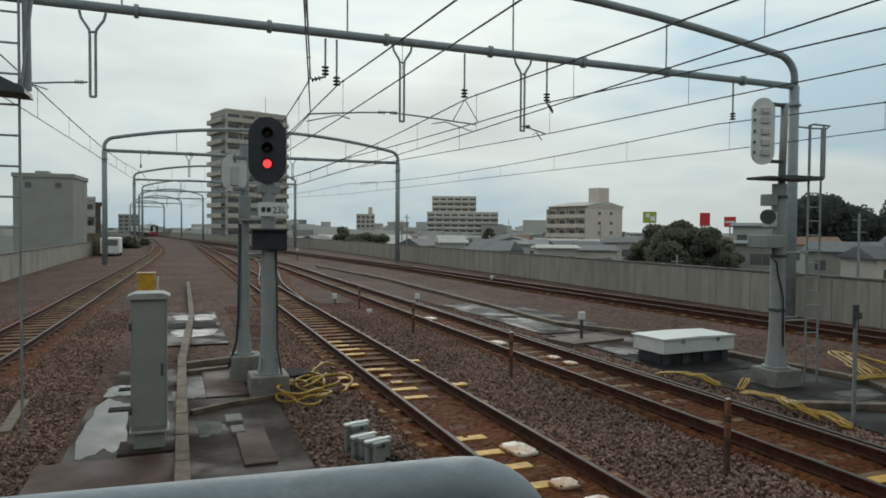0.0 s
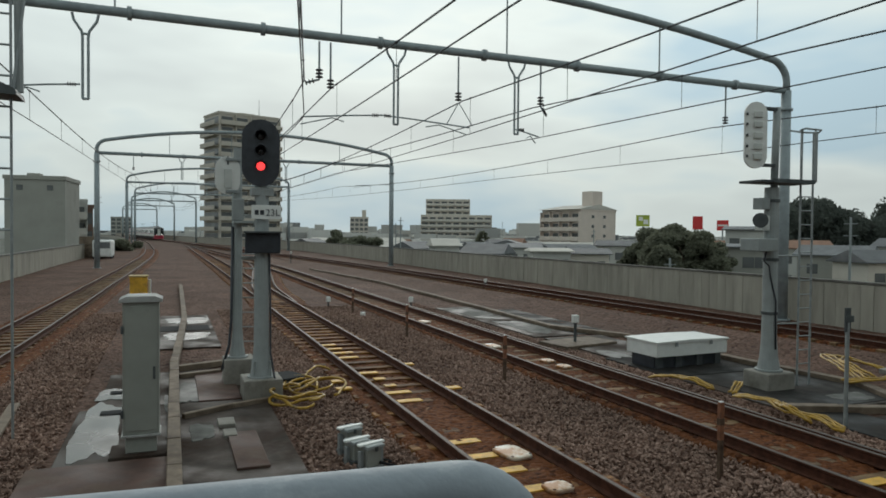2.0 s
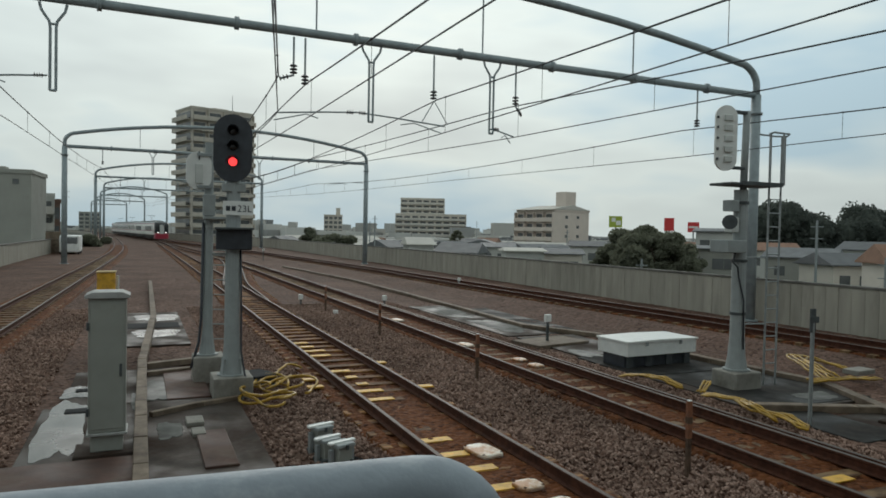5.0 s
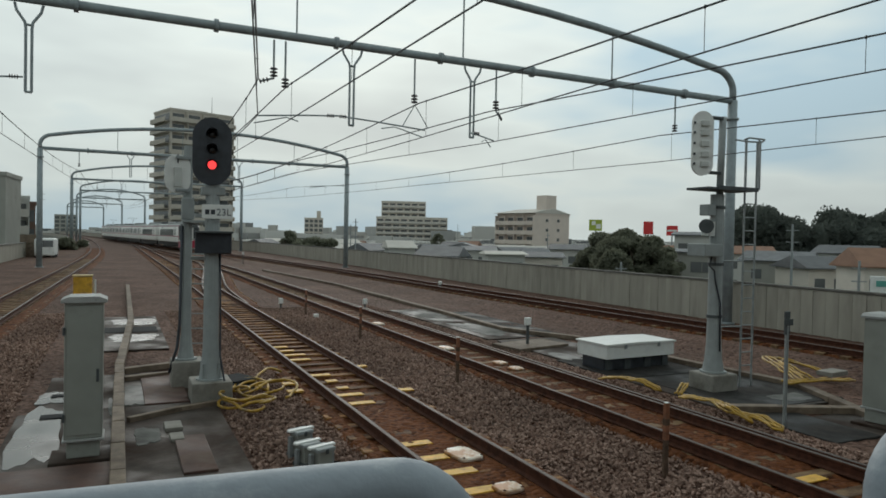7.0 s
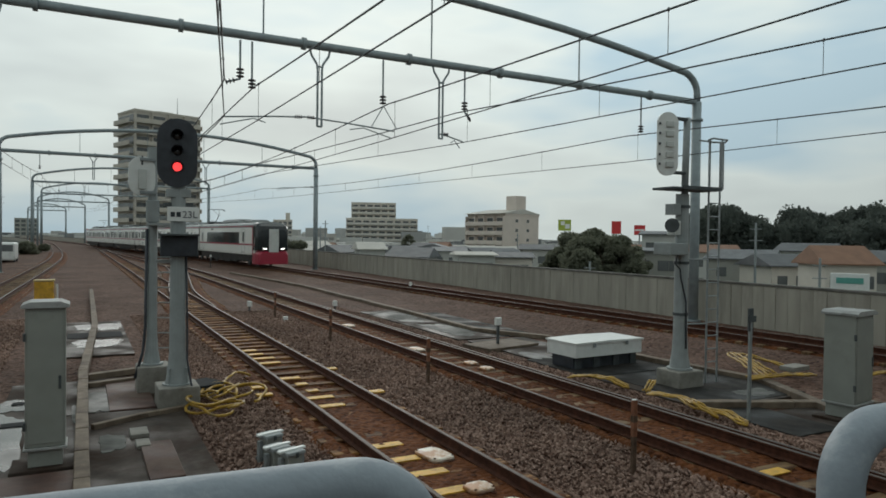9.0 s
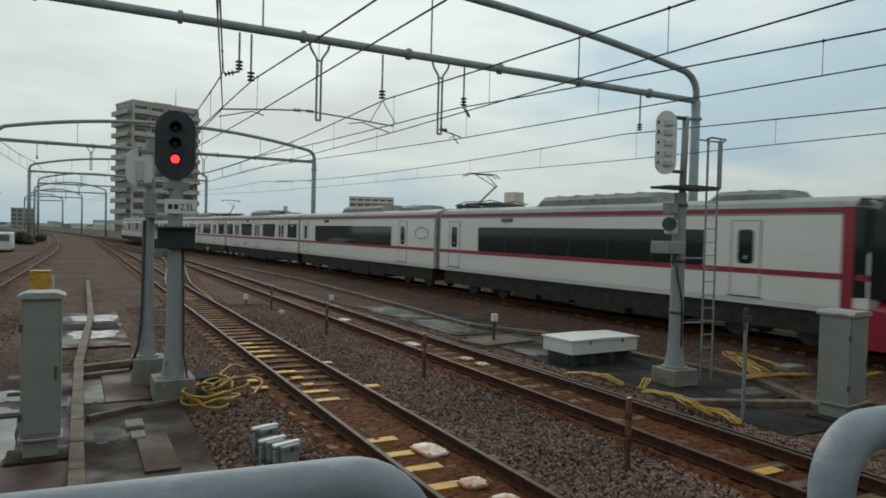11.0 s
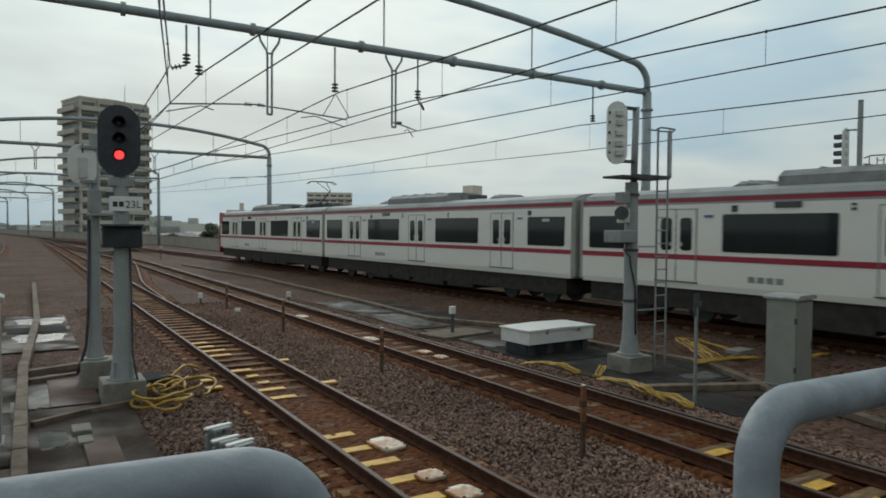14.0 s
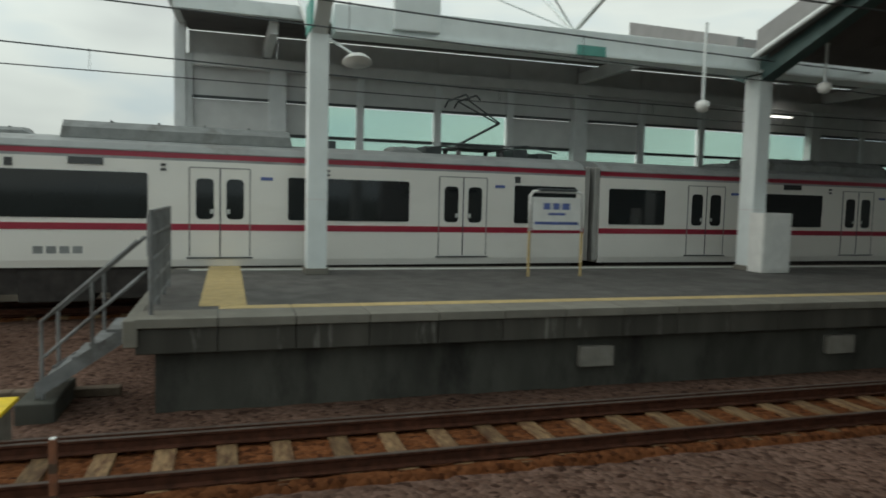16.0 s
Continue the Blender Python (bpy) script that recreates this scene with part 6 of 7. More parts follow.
def station_wall():
    w = thing("wall_station", "grey panelled station side wall with milky green windows and a dark soffit", "station wall", kind="structure")
    part("lower_wall", boxed(21.0, 21.3, -60, 0.57, -0.6, 3.55), "grey_panel", w)
    y, k = 0.62, 0
    while y > -58:
        wide = k % 4 == 1
        part("wall_post", boxed(20.84 if not wide else 20.66, 20.98, y - (0.24 if wide else 0.11), y + (0.24 if wide else 0.11), -0.6, 6.55, 0.01), "panel_frame", w)
        glazed = (k - 1) % 5 in (0, 1, 2)
        y1 = y - 2.42
        part("upper_panel", boxed(21.0, 21.25, y1 + 0.01, y - 0.01, 5.44, 6.3), "grey_panel", w)
        part("upper_panel", boxed(21.0, 21.25, y1 + 0.01, y - 0.01, 6.32, 7.2), "grey_panel", w)
        part("sill_bar", boxed(20.93, 21.0, y1, y, 5.35, 5.43), "dark_steel", w)
        g = part("window", boxed(20.95, 21.2, y1 + 0.1, y - 0.1, 4.38, 4.46), "dark_steel", w)
        pn = part("pane", boxed(21.08, 21.10, y1 + 0.1, y - 0.1, 3.56, 4.37), "frosted", g, "milky green glazing")
        pn.visible_shadow = False
        solid = 0.0 if glazed else 2.42
        if k == 1:
            solid = 1.2
        if solid:
            part("lower_panel", boxed(21.0, 21.25, y - solid + 0.01, y - 0.01, 4.47, 5.34), "grey_panel", w)
        if solid < 2:
            pn = part("pane", boxed(21.08, 21.10, y1 + 0.1, y - max(0.1, solid), 4.47, 5.34), "frosted", g, "milky green glazing")
            pn.visible_shadow = False
        y = y1
        k += 1
    part("eaves_beam", boxed(20.6, 20.82, -60, 0.45, 6.2, 6.5), "grey_panel", w)
    part("end_post", boxed(20.7, 21.3, 0.68, 0.97, -0.6, 7.6), "panel_frame", w)
    bm = bmesh.new()
    prism(bm, [(17.3, 6.92), (21.6, 7.35), (21.6, 7.95), (17.3, 7.12)], -60, 0.65)
    part("roof", bm, "roof_sheet", w, "dark canopy roof over the eastern track")
    part("roof_fascia", boxed(17.12, 17.28, -60, 0.75, 6.84, 7.16, 0.01), "pale_steel", w, "white roof edge")
    bm = bmesh.new()
    prism(bm, [(17.1, 7.0), (21.6, 7.4), (21.6, 8.1), (17.1, 7.25)], 0.66, 0.87)
    part("verge", bm, "panel_frame", w)
    for y in (-1.5, -11.5, -21.5, -31.5):
        part("roof_bracket", boxed(17.6, 20.8, y - 0.1, y + 0.1, 6.55, 6.9), "grey_panel", w)


station_wall()


def station_sign():
    s = thing("station_sign", "white station name board in a tubular frame on orange-striped legs", "station sign", at=pose(13.62, -7.2, 0))
    for y in (-0.62, 0.62):
        part("leg", rodded((0, y, 1.08), (0, y, 2.05), 0.03, seg=10), "tactile", s)
    bm = bmesh.new()
    sweep(bm, [(0, -0.62, 2.05), (0, -0.62, 2.82), (0, -0.55, 2.9), (0, 0.55, 2.9), (0, 0.62, 2.82), (0, 0.62, 2.05)], 0.03, 10)
    part("frame", bm, "white", s, "", True)
    b = part("board", boxed(-0.02, 0.02, -0.57, 0.57, 2.08, 2.78, 0.006), "white", s)
    for y0, y1, z0, z1 in ((-0.3, -0.12, 2.52, 2.66), (-0.06, 0.1, 2.52, 2.66), (0.16, 0.32, 2.52, 2.66), (-0.2, 0.2, 2.40, 2.45)):
        part("lettering", boxed(-0.026, -0.021, y0, y1, z0, z1), "sign_blue", b)
    part("lettering", boxed(-0.026, -0.021, -0.52, 0.52, 2.2, 2.26), "sign_blue", b)
    part("lamp_box", boxed(-0.06, 0.06, -0.45, 0.45, 2.91, 2.97, 0.01), "dark_steel", s)
    c = thing("equipment_cabinet", "white steel cabinet beside a platform column", "cabinet", "equipment cabinets", at=pose(14.1, -13.3, 0))
    body = part("body", boxed(-0.25, 0.25, -0.42, 0.42, 1.08, 2.55, 0.012), "white", c)
    part("door", boxed(-0.262, -0.252, -0.38, 0.38, 1.15, 2.5, 0.003), "white", body)
    for x, y, z, ln in ((14.0, -2.9, 5.35, 0.55),):
        l = thing("platform_lamp", "white dish-shaped platform lamp on the column", "lamp", "platform lamps", at=pose(x, y, z))
        bm = bmesh.new()
        lathe(bm, [(0.30, 0.0), (0.29, 0.03), (0.2, 0.12), (0.06, 0.17)], 18, pose(0, 0, 0, 0, 14, 0))
        part("shade", bm, "lamp_white", l, "", True)
        part("arm", rodded((0.02, 0, 0.12), (0.42, 0.5, 0.5), 0.025, seg=8), "pale_steel", l)
    for x, y, z in ((13.4, -10.6, 4.9), (13.4, -14.0, 5.55)):
        l = thing("platform_camera", "small white dome lamp hung from the canopy", "lamp", "hanging lamps", at=pose(x, y, z))
        part("rod", rodded((0, 0, 0.1), (0, 0, 6.75 - z), 0.035, seg=8), "pale_steel", l)
        bm = bmesh.new()
        lathe(bm, [(0.05, 0.14), (0.14, 0.1), (0.16, 0.0), (0.12, -0.09), (0.03, -0.13)], 16)
        part("dome", bm, "lamp_white", l, "", True)
    for y in (-19, -26, -33):
        l = thing("tube_lamp", "lit fluorescent tube lamp under the station roof", "lamp", "tube lamps", at=pose(20.3, y, 5.9))
        part("tube", boxed(-0.04, 0.04, -0.6, 0.6, -0.03, 0.03, 0.01), "tube_light", l)
        part("hanger", rodded((0, 0, 0.03), (0, 0, 1.3), 0.015, seg=6), "pale_steel", l)


station_sign()

# ---------------------------------------------------------------- train
HALF = 9.18  # half a car body
SIDE = 1.37


def body_section():
    out = [(-SIDE + 0.03, 0.95), (SIDE - 0.03, 0.95), (SIDE, 1.1), (SIDE, 2.3), (SIDE - 0.02, 3.22)]
    return out + [(-SIDE + 0.02, 3.22), (-SIDE, 2.3), (-SIDE, 1.1)]


def roof_section():
    top = []
    for k in range(9):
        a = math.pi * k / 8
        top.append((1.30 * math.cos(a), 3.39 + 0.33 * math.sin(a) ** 0.8))
    return [(-1.352, 3.22), (1.352, 3.22), (1.35, 3.39)] + top + [(-1.35, 3.39)]


def panel(name, s, y0, y1, z0, z1, mat, parent, proud=0.006, bevel=0.0, label="", x=None):
    """A sheet on the side wall s (-1 or 1)."""
    x = SIDE if x is None else x
    a, b = (x - 0.02, x + proud)
    bm = bmesh.new()
    box(bm, min(s * a, s * b), max(s * a, s * b), y0, y1, z0, z1, bevel)
    return part(name, bm, mat, parent, label)


def rounded_pane(name, s, yc, w, zc, h, r, mat, parent, proud=0.012):
    bm = bmesh.new()
    out = []
    for cy, cz, a0 in ((w / 2 - r, h / 2 - r, 0), (-w / 2 + r, h / 2 - r, 90), (-w / 2 + r, -h / 2 + r, 180), (w / 2 - r, -h / 2 + r, 270)):
        for k in range(5):
            a = radians(a0 + 22.5 * k)
            out.append((cy + r * math.cos(a), cz + r * math.sin(a)))
    va = [bm.verts.new((s * (SIDE - 0.02), yc + u, zc + v)) for u, v in out]
    vb = [bm.verts.new((s * (SIDE + proud), yc + u, zc + v)) for u, v in out]
    n = len(out)
    bm.faces.new(va)
    bm.faces.new(vb[::-1])
    for k in range(n):
        bm.faces.new((va[k], va[(k + 1) % n], vb[(k + 1) % n], vb[k]))
    bmesh.ops.recalc_face_normals(bm, faces=bm.faces)
    return part(name, bm, mat, parent)


def side_door(car, s, yc, single=False):
    w = 0.42 if single else 0.63
    z0, z1 = 1.17, 3.08
    fr = panel("door", s, yc - w, yc + w, z0, z1, "train_white", car, 0.008, 0.004, "white sliding doors with tall narrow windows")
    for y in (yc - w, yc + w):
        panel("door_seal", s, y - 0.014, y + 0.014, z0, z1, "bellows", fr, 0.014)
    if not single:
        panel("door_seal", s, yc - 0.014, yc + 0.014, z0, z1, "seam", fr, 0.014)
    panel("door_seal", s, yc - w, yc + w, z1, z1 + 0.025, "bellows", fr, 0.014)
    panel("door_sill", s, yc - w - 0.06, yc + w + 0.06, z0 - 0.05, z0 - 0.02, "dark_steel", fr, 0.03)
    for u in ((0.0,) if single else (-0.315, 0.315)):
        rounded_pane("door_window", s, yc + u, 0.37 if not single else 0.46, 2.42, 0.88, 0.10, "train_glass", fr)
        panel("door_label", s, yc + u * 0.55 - 0.03, yc + u * 0.55 + 0.03, 2.10, 2.20, "off_white", fr, 0.016)
    return fr


def roof_unit(car, y0, y1, h, name="air_conditioner", half=0.78, slope=0.28):
    bm = bmesh.new()
    out = [(-half, 3.64), (half, 3.64), (half, 3.64 + h * 0.55), (half * 0.75, 3.64 + h * 0.93), (0, 3.64 + h), (-half * 0.75, 3.64 + h * 0.93), (-half, 3.64 + h * 0.55)]
    fs = prism(bm, out, y0, y1)
    for v in bm.verts:
        if v.co.z > 3.67:
            v.co.y += slope * (1 if v.co.y < (y0 + y1) / 2 else -1)
    u = part(name, bm, "roof_gear", car, "grey ribbed roof unit")
    n = max(2, int((y1 - y0) / 0.9))
    for k in range(1, n):
        y = y0 + (y1 - y0) * k / n
        part("rib", boxed(-half * 0.78, half * 0.78, y - 0.02, y + 0.02, 3.64 + h * 0.90, 3.64 + h * 1.02), "roof_gear", u)


def pantograph(car, y, d):
    p = part("pantograph", boxed(-0.6, 0.6, y - 0.7, y + 0.7, 3.86, 3.92, 0.01), "dark_steel", car, "raised single-arm pantograph")
    for x in (-0.5, 0.5):
        for yy in (-0.6, 0.6):
            bm = bmesh.new()
            lathe(bm, [(0.05, 3.64), (0.08, 3.70), (0.05, 3.80), (0.08, 3.83), (0.05, 3.86)], 8, pose(x, y + yy, 0))
            part("insulator", bm, "insulator", p)
    # busbars and breaker boxes beside the pantograph
    for yb, hb in ((y + 1.3, 0.22), (y - 1.15, 0.26), (y - 1.9, 0.18)):
        part("breaker_box", boxed(-0.55, 0.55, yb - 0.22, yb + 0.22, 3.62, 3.66 + hb, 0.03), "dark_steel", p)
    bm = bmesh.new()
    for x in (-0.62, 0.62):
        sweep(bm, [(x, y + 1.5, 3.82), (x, y + 0.6, 3.98), (x, y - 0.6, 3.95), (x, y - 1.3, 4.0), (x, y - 2.2, 3.85)], 0.022, 6)
    part("busbar", bm, "dark_steel", p)
    part("lower_arm", rodded((0, y - 0.5 * d, 3.95), (0, y + 0.75 * d, 4.62), 0.035, seg=8), "dark_steel", p)
    bm = bmesh.new()
    for x in (-0.12, 0.12):
        rod(bm, (x * 0.5, y + 0.75 * d, 4.62), (x * 2.5, y - 0.35 * d, 5.18), 0.022, seg=6)
    part("upper_arm", bm, "dark_steel", p)
    bm = bmesh.new()
    for k in (-0.14, 0.14):
        sweep(bm, [(-0.9, y - 0.35 * d + k, 5.08), (-0.65, y - 0.35 * d + k, 5.22), (0.65, y - 0.35 * d + k, 5.22), (0.9, y - 0.35 * d + k, 5.08)], 0.025, 7)
    part("collector_head", bm, "dark_steel", p)


def running_gear(car):
    # solid dark box, stands in for the unlit space under the floor too
    part("underframe", boxed(-1.26, 1.26, -8.9, 8.9, 0.40, 0.948), "underframe", car, "dirty underframe, a dark box filling in the shade below the car")
    for y0, y1, h in ((-3.9, -2.2, 0.32), (-1.9, 0.4, 0.28), (0.7, 2.2, 0.34), (2.5, 3.9, 0.3)):
        part("equipment_box", boxed(-1.28, 1.28, y0, y1, h - 0.08, 0.9, 0.03), "underframe", car)
    for yb in (-6.45, 6.45):
        bo = part("bogie", boxed(-0.98, 0.98, yb - 1.5, yb + 1.5, 0.38, 0.62, 0.04), "underframe", car, "dark bogie frame")
        for dy in (-1.05, 1.05):
            for x in (-0.566, 0.566):
                bm = bmesh.new()
                rod(bm, (x - 0.065, yb + dy, 0.43), (x + 0.065, yb + dy, 0.43), 0.43, seg=24)
                part("wheel", bm, "dark_steel", bo)


def shell(label, group):
    car = thing("train_car", label, "train car", group)
    bm = bmesh.new()
    prism(bm, body_section(), -HALF, HALF)
    part("body", bm, "train_white", car, "white painted car body")
    bm = bmesh.new()
    prism(bm, roof_section(), -HALF, HALF)
    part("roof", bm, "train_roof", car, "grey car roof")
    for s in (-1, 1):
        panel("stripe", s, -HALF, HALF, 1.735, 1.875, "train_red", car, 0.012, label="dark red waist stripe")
        panel("stripe", s, -HALF, HALF, 3.275, 3.385, "train_red", car, 0.004, label="dark red roof stripe", x=1.352)
        panel("gutter", s, -HALF, HALF, 3.39, 3.415, "train_roof", car, 0.02, x=1.352)
    running_gear(car)
    for e in (-1, 1):
        y0, y1 = sorted((e * HALF, e * (HALF + 0.255)))
        part("gangway", boxed(-0.75, 0.75, y0, y1, 1.0, 3.25, 0.03), "bellows", car, "grey gangway bellows")
        for s in (-1, 1):
            part("end_skirt", boxed(min(s * 0.8, s * 1.34), max(s * 0.8, s * 1.34), *sorted((e * HALF, e * (HALF + 0.16))), 1.0, 3.5, 0.03), "bellows", car)
    return car


def commuter_car(label):
    car = shell(label, "commuter cars of the train")
    for s in (-1, 1):
        for yc in (-5.72, 0.0, 5.72):
            side_door(car, s, yc)
            panel("sticker", s, yc - 1.12, yc - 0.86, 2.86, 2.93, "sign_blue", car, 0.006)
        for y0, y1 in ((-8.9, -7.12), (-4.32, -1.46), (1.46, 4.32), (7.12, 8.9)):
            rounded_pane("window", s, (y0 + y1) / 2, y1 - y0, 2.46, 0.96, 0.05, "train_glass", car)
        panel("destination_display", s, 2.3, 2.95, 3.08, 3.22, "dark_lens", car, 0.012)
        for y in (-7.2, 4.0):
            panel("vent", s, y - 0.07, y + 0.07, 3.0, 3.16, "seam", car, 0.014)
        for k in range(4):
            panel("lettering", s, 2.70 + 0.24 * k, 2.88 + 0.24 * k, 1.24, 1.39, "roof_gear", car, 0.004)
        for y in (-2.35, 1.15):
            panel("speaker", s, y - 0.05, y + 0.05, 3.0, 3.05, "seam", car, 0.012)
            panel("speaker", s, y - 0.05, y + 0.05, 3.10, 3.15, "seam", car, 0.012)
        panel("window_label", s, -8.2, -7.85, 2.78, 2.88, "off_white", car, 0.016)
    roof_unit(car, -1.6, 3.15, 0.40, half=0.95, slope=0.04)
    roof_unit(car, 3.6, 4.7, 0.2, "roof_vent", 0.6)
    roof_unit(car, -5.0, -3.9, 0.2, "roof_vent", 0.6)
    ant = part("antenna", boxed(-0.3, 0.3, -2.75, -2.25, 3.70, 3.90, 0.02), "dark_steel", car, "small dark roof antenna")
    for y in (-2.7, -2.3):
        part("antenna_foot", rodded((0, y, 3.6), (0, y, 3.7), 0.05, seg=8), "dark_steel", ant)
    return car


def express_car(label, rear_logo):
    car = shell(label, "express cars of the train")
    for s in (-1, 1):
        for yc in (-6.1, 8.0):
            side_door(car, s, yc, True)
        w = rounded_pane("window", s, 0.68, 11.0, 2.36, 0.98, 0.06, "train_glass", car)
        for k in range(1, 6):
            y = -4.82 + 11.0 * k / 6
            panel("window_bar", s, y - 0.02, y + 0.02, 1.9, 2.82, "seam", w, 0.016)
        panel("destination_display", s, 3.9, 4.6, 3.06, 3.2, "dark_lens", car, 0.012)
        if rear_logo:
            bm = bmesh.new()
            sweep(bm, [Vector((s * (SIDE + 0.004), -8.03 + 0.64 * math.cos(a), 2.55 + 0.27 * math.sin(a))) for a in np.linspace(0, 2 * math.pi, 25)], 0.022, 5)
            part("emblem", bm, "bellows", car, "plain oval emblem outline")
    roof_unit(car, -2.6, 3.2, 0.4)
    roof_unit(car, -6.8, -4.4, 0.3)
    return car


def cab_block(bm, z0, z1, rows):
    """A tapering block between two heights: rows of (y, half width, roof height)."""
    rings = []
    for y, x, zt in rows:
        t = min(z1, zt)
        rings.append([bm.verts.new(c) for c in ((-x, y, z0), (x, y, z0), (x, y, t - 0.25), (x * 0.84, y, t), (-x * 0.84, y, t), (-x, y, t - 0.25))])
    for a, b in zip(rings, rings[1:]):
        for k in range(6):
            bm.faces.new((a[k], a[(k + 1) % 6], b[(k + 1) % 6], b[k]))
    bm.faces.new(rings[0][::-1])
    bm.faces.new(rings[-1])
    bmesh.ops.recalc_face_normals(bm, faces=bm.faces)


def nose(car):
    """Cab front of the leading car: dark curved windows either side of a pale centre panel, red skirt."""
    bm = bmesh.new()
    cab_block(bm, 1.35, 3.62, ((-HALF + 0.35, 1.385, 3.62), (-HALF - 0.15, 1.36, 3.56), (-HALF - 0.55, 1.27, 3.35), (-HALF - 0.75, 1.15, 3.05)))
    n = part("nose", bm, "train_glass", car, "dark glazed cab front")
    bm = bmesh.new()
    cab_block(bm, 0.22, 1.348, ((-HALF + 0.5, 1.386, 1.348), (-HALF - 0.2, 1.37, 1.348), (-HALF - 0.65, 1.28, 1.3), (-HALF - 0.85, 1.15, 1.2)))
    part("skirt", bm, "train_red", n, "dark red front skirt")
    for s in (-1, 1):
        panel("pillar", s, -HALF + 0.352, -HALF + 0.62, 0.95, 3.4, "train_red", n, 0.016, label="dark red pillar")
        part("headlight", boxed(min(s * 0.58, s * 0.92), max(s * 0.58, s * 0.92), -HALF - 0.80, -HALF - 0.74, 1.44, 1.53, 0.02), "headlight", n, "lit headlight")
    part("centre_panel", boxed(-0.40, 0.40, -HALF - 0.84, -HALF - 0.4, 1.1, 3.1, 0.02), "off_white", n, "pale centre door panel")


def cab_end(car):
    """Closed cab end of the last car."""
    n = part("cab_end", boxed(-1.36, 1.36, HALF + 0.26, HALF + 0.42, 0.6, 3.62, 0.06), "train_red", car, "dark red cab end")
    part("end_wall", boxed(-1.36, 1.36, HALF - 0.5, HALF + 0.258, 0.96, 3.5, 0.02), "train_red", n)
    for x in (-0.85, 0.0, 0.85):
        part("end_window", boxed(x - 0.32, x + 0.32, HALF + 0.424, HALF + 0.435, 2.0, 2.95, 0.01), "train_glass", n)


CARS = []
c3 = commuter_car("white commuter train car with dark red stripes and three door pairs")
c4 = copy_thing(c3, Matrix())
c5 = copy_thing(c3, Matrix())
c6 = copy_thing(c3, Matrix())
pantograph(c4, -6.5, -1)
pantograph(c6, -6.5, -1)
tagged(c4, "white commuter train car with dark red stripes and a raised pantograph")
tagged(c6, "white rear train car with red stripes, pantograph and cab end")
cab_end(c6)
c1 = express_car("white leading express car with a dark and pale cab front", False)
nose(c1)
pantograph(c1, 7.7, -1)
c2 = express_car("white express car with long dark windows and an oval emblem", True)
CARS = [c1, c2, c3, c4, c5, c6]

# ---------------------------------------------------------------- trees


def leaf_cloud(clumps, per, size, seed):
    """Small leaf faces scattered in uneven clumps: rows of (x, y, z, rx, ry, rz)."""
    rng = np.random.RandomState(seed)
    V, Fc = [], []
    n = 0
    for x, y, z, rx, ry, rz in clumps:
        k = per
        d = rng.normal(size=(k, 3))
        d /= np.linalg.norm(d, axis=1)[:, None]
        r = rng.uniform(0.62, 1.06, (k, 1))
        c = d * r * (rx, ry, rz) + (x, y, z)
        a = rng.normal(size=(k, 3))
        a /= np.linalg.norm(a, axis=1)[:, None]
        b = np.cross(a, rng.normal(size=(k, 3)))
        b /= np.linalg.norm(b, axis=1)[:, None]
        s = size * rng.uniform(0.6, 1.3, (k, 1))
        q = np.stack([c - a * s, c - b * s * 0.6, c + a * s, c + b * s * 0.6], 1).reshape(-1, 3)
        V.append(q)
        Fc.append(np.arange(4 * k).reshape(k, 4) + n)
        n += 4 * k
        # dense inner twigs and leaves of the clump
        ring = [(math.cos(q) * math.cos(h), math.sin(q) * math.cos(h), math.sin(h)) for h in (-1.1, -0.4, 0.4, 1.1) for q in np.arange(8) * math.pi / 4]
        V.append(np.array(ring) * (0.8 * rx, 0.8 * ry, 0.8 * rz) * rng.uniform(0.8, 1.1, (32, 1)) + (x, y, z))
        Fc.append(np.array([(a * 8 + b, a * 8 + (b + 1) % 8, (a + 1) * 8 + (b + 1) % 8, (a + 1) * 8 + b) for a in range(3) for b in range(8)]) + n)
        n += 32
    return np.concatenate(V), np.concatenate(Fc)


def tree(x, y, height, spread, seed, mat="leaf", label="broad leafy green tree beyond the parapet", base=-7.5, clumps=46, per=300, size=0.2):
    rng = np.random.RandomState(seed)
    t = thing("tree", label, "tree", "trees beyond the viaduct", at=pose(x, y, base))
    bm = bmesh.new()
    rod(bm, (0, 0, 0), (0.1, 0, height * 0.5), height * 0.035, height * 0.022, 9)
    for k in range(7):
        a = rng.uniform(0, 6.28)
        rod(bm, (0.08, 0, height * rng.uniform(0.25, 0.5)), (spread * 0.6 * math.cos(a), spread * 0.6 * math.sin(a), height * rng.uniform(0.6, 0.85)), height * 0.014, height * 0.004, 6)
    part("trunk", bm, "bark", t)
    rows = []
    for k in range(clumps):
        a, u = rng.uniform(0, 6.28), rng.uniform(0, 1)
        zc = height * (0.42 + 0.5 * u)
        rr = spread * math.sqrt(max(0.05, 1 - (2 * u - 0.85) ** 2 * 0.85)) * math.sqrt(rng.uniform(0.1, 1.0)) * 0.85
        s = spread * rng.uniform(0.2, 0.34)
        rows.append((rr * math.cos(a), rr * math.sin(a), zc, s, s, s * 0.75))
    V, Fc = leaf_cloud(rows, per, size, seed + 1)
    me = bpy.data.meshes.new("crown")
    me.from_pydata(V.tolist(), [], Fc.tolist())
    me.materials.append(M[mat])
    ob = new("crown", me)
    ob.parent = t
    return t


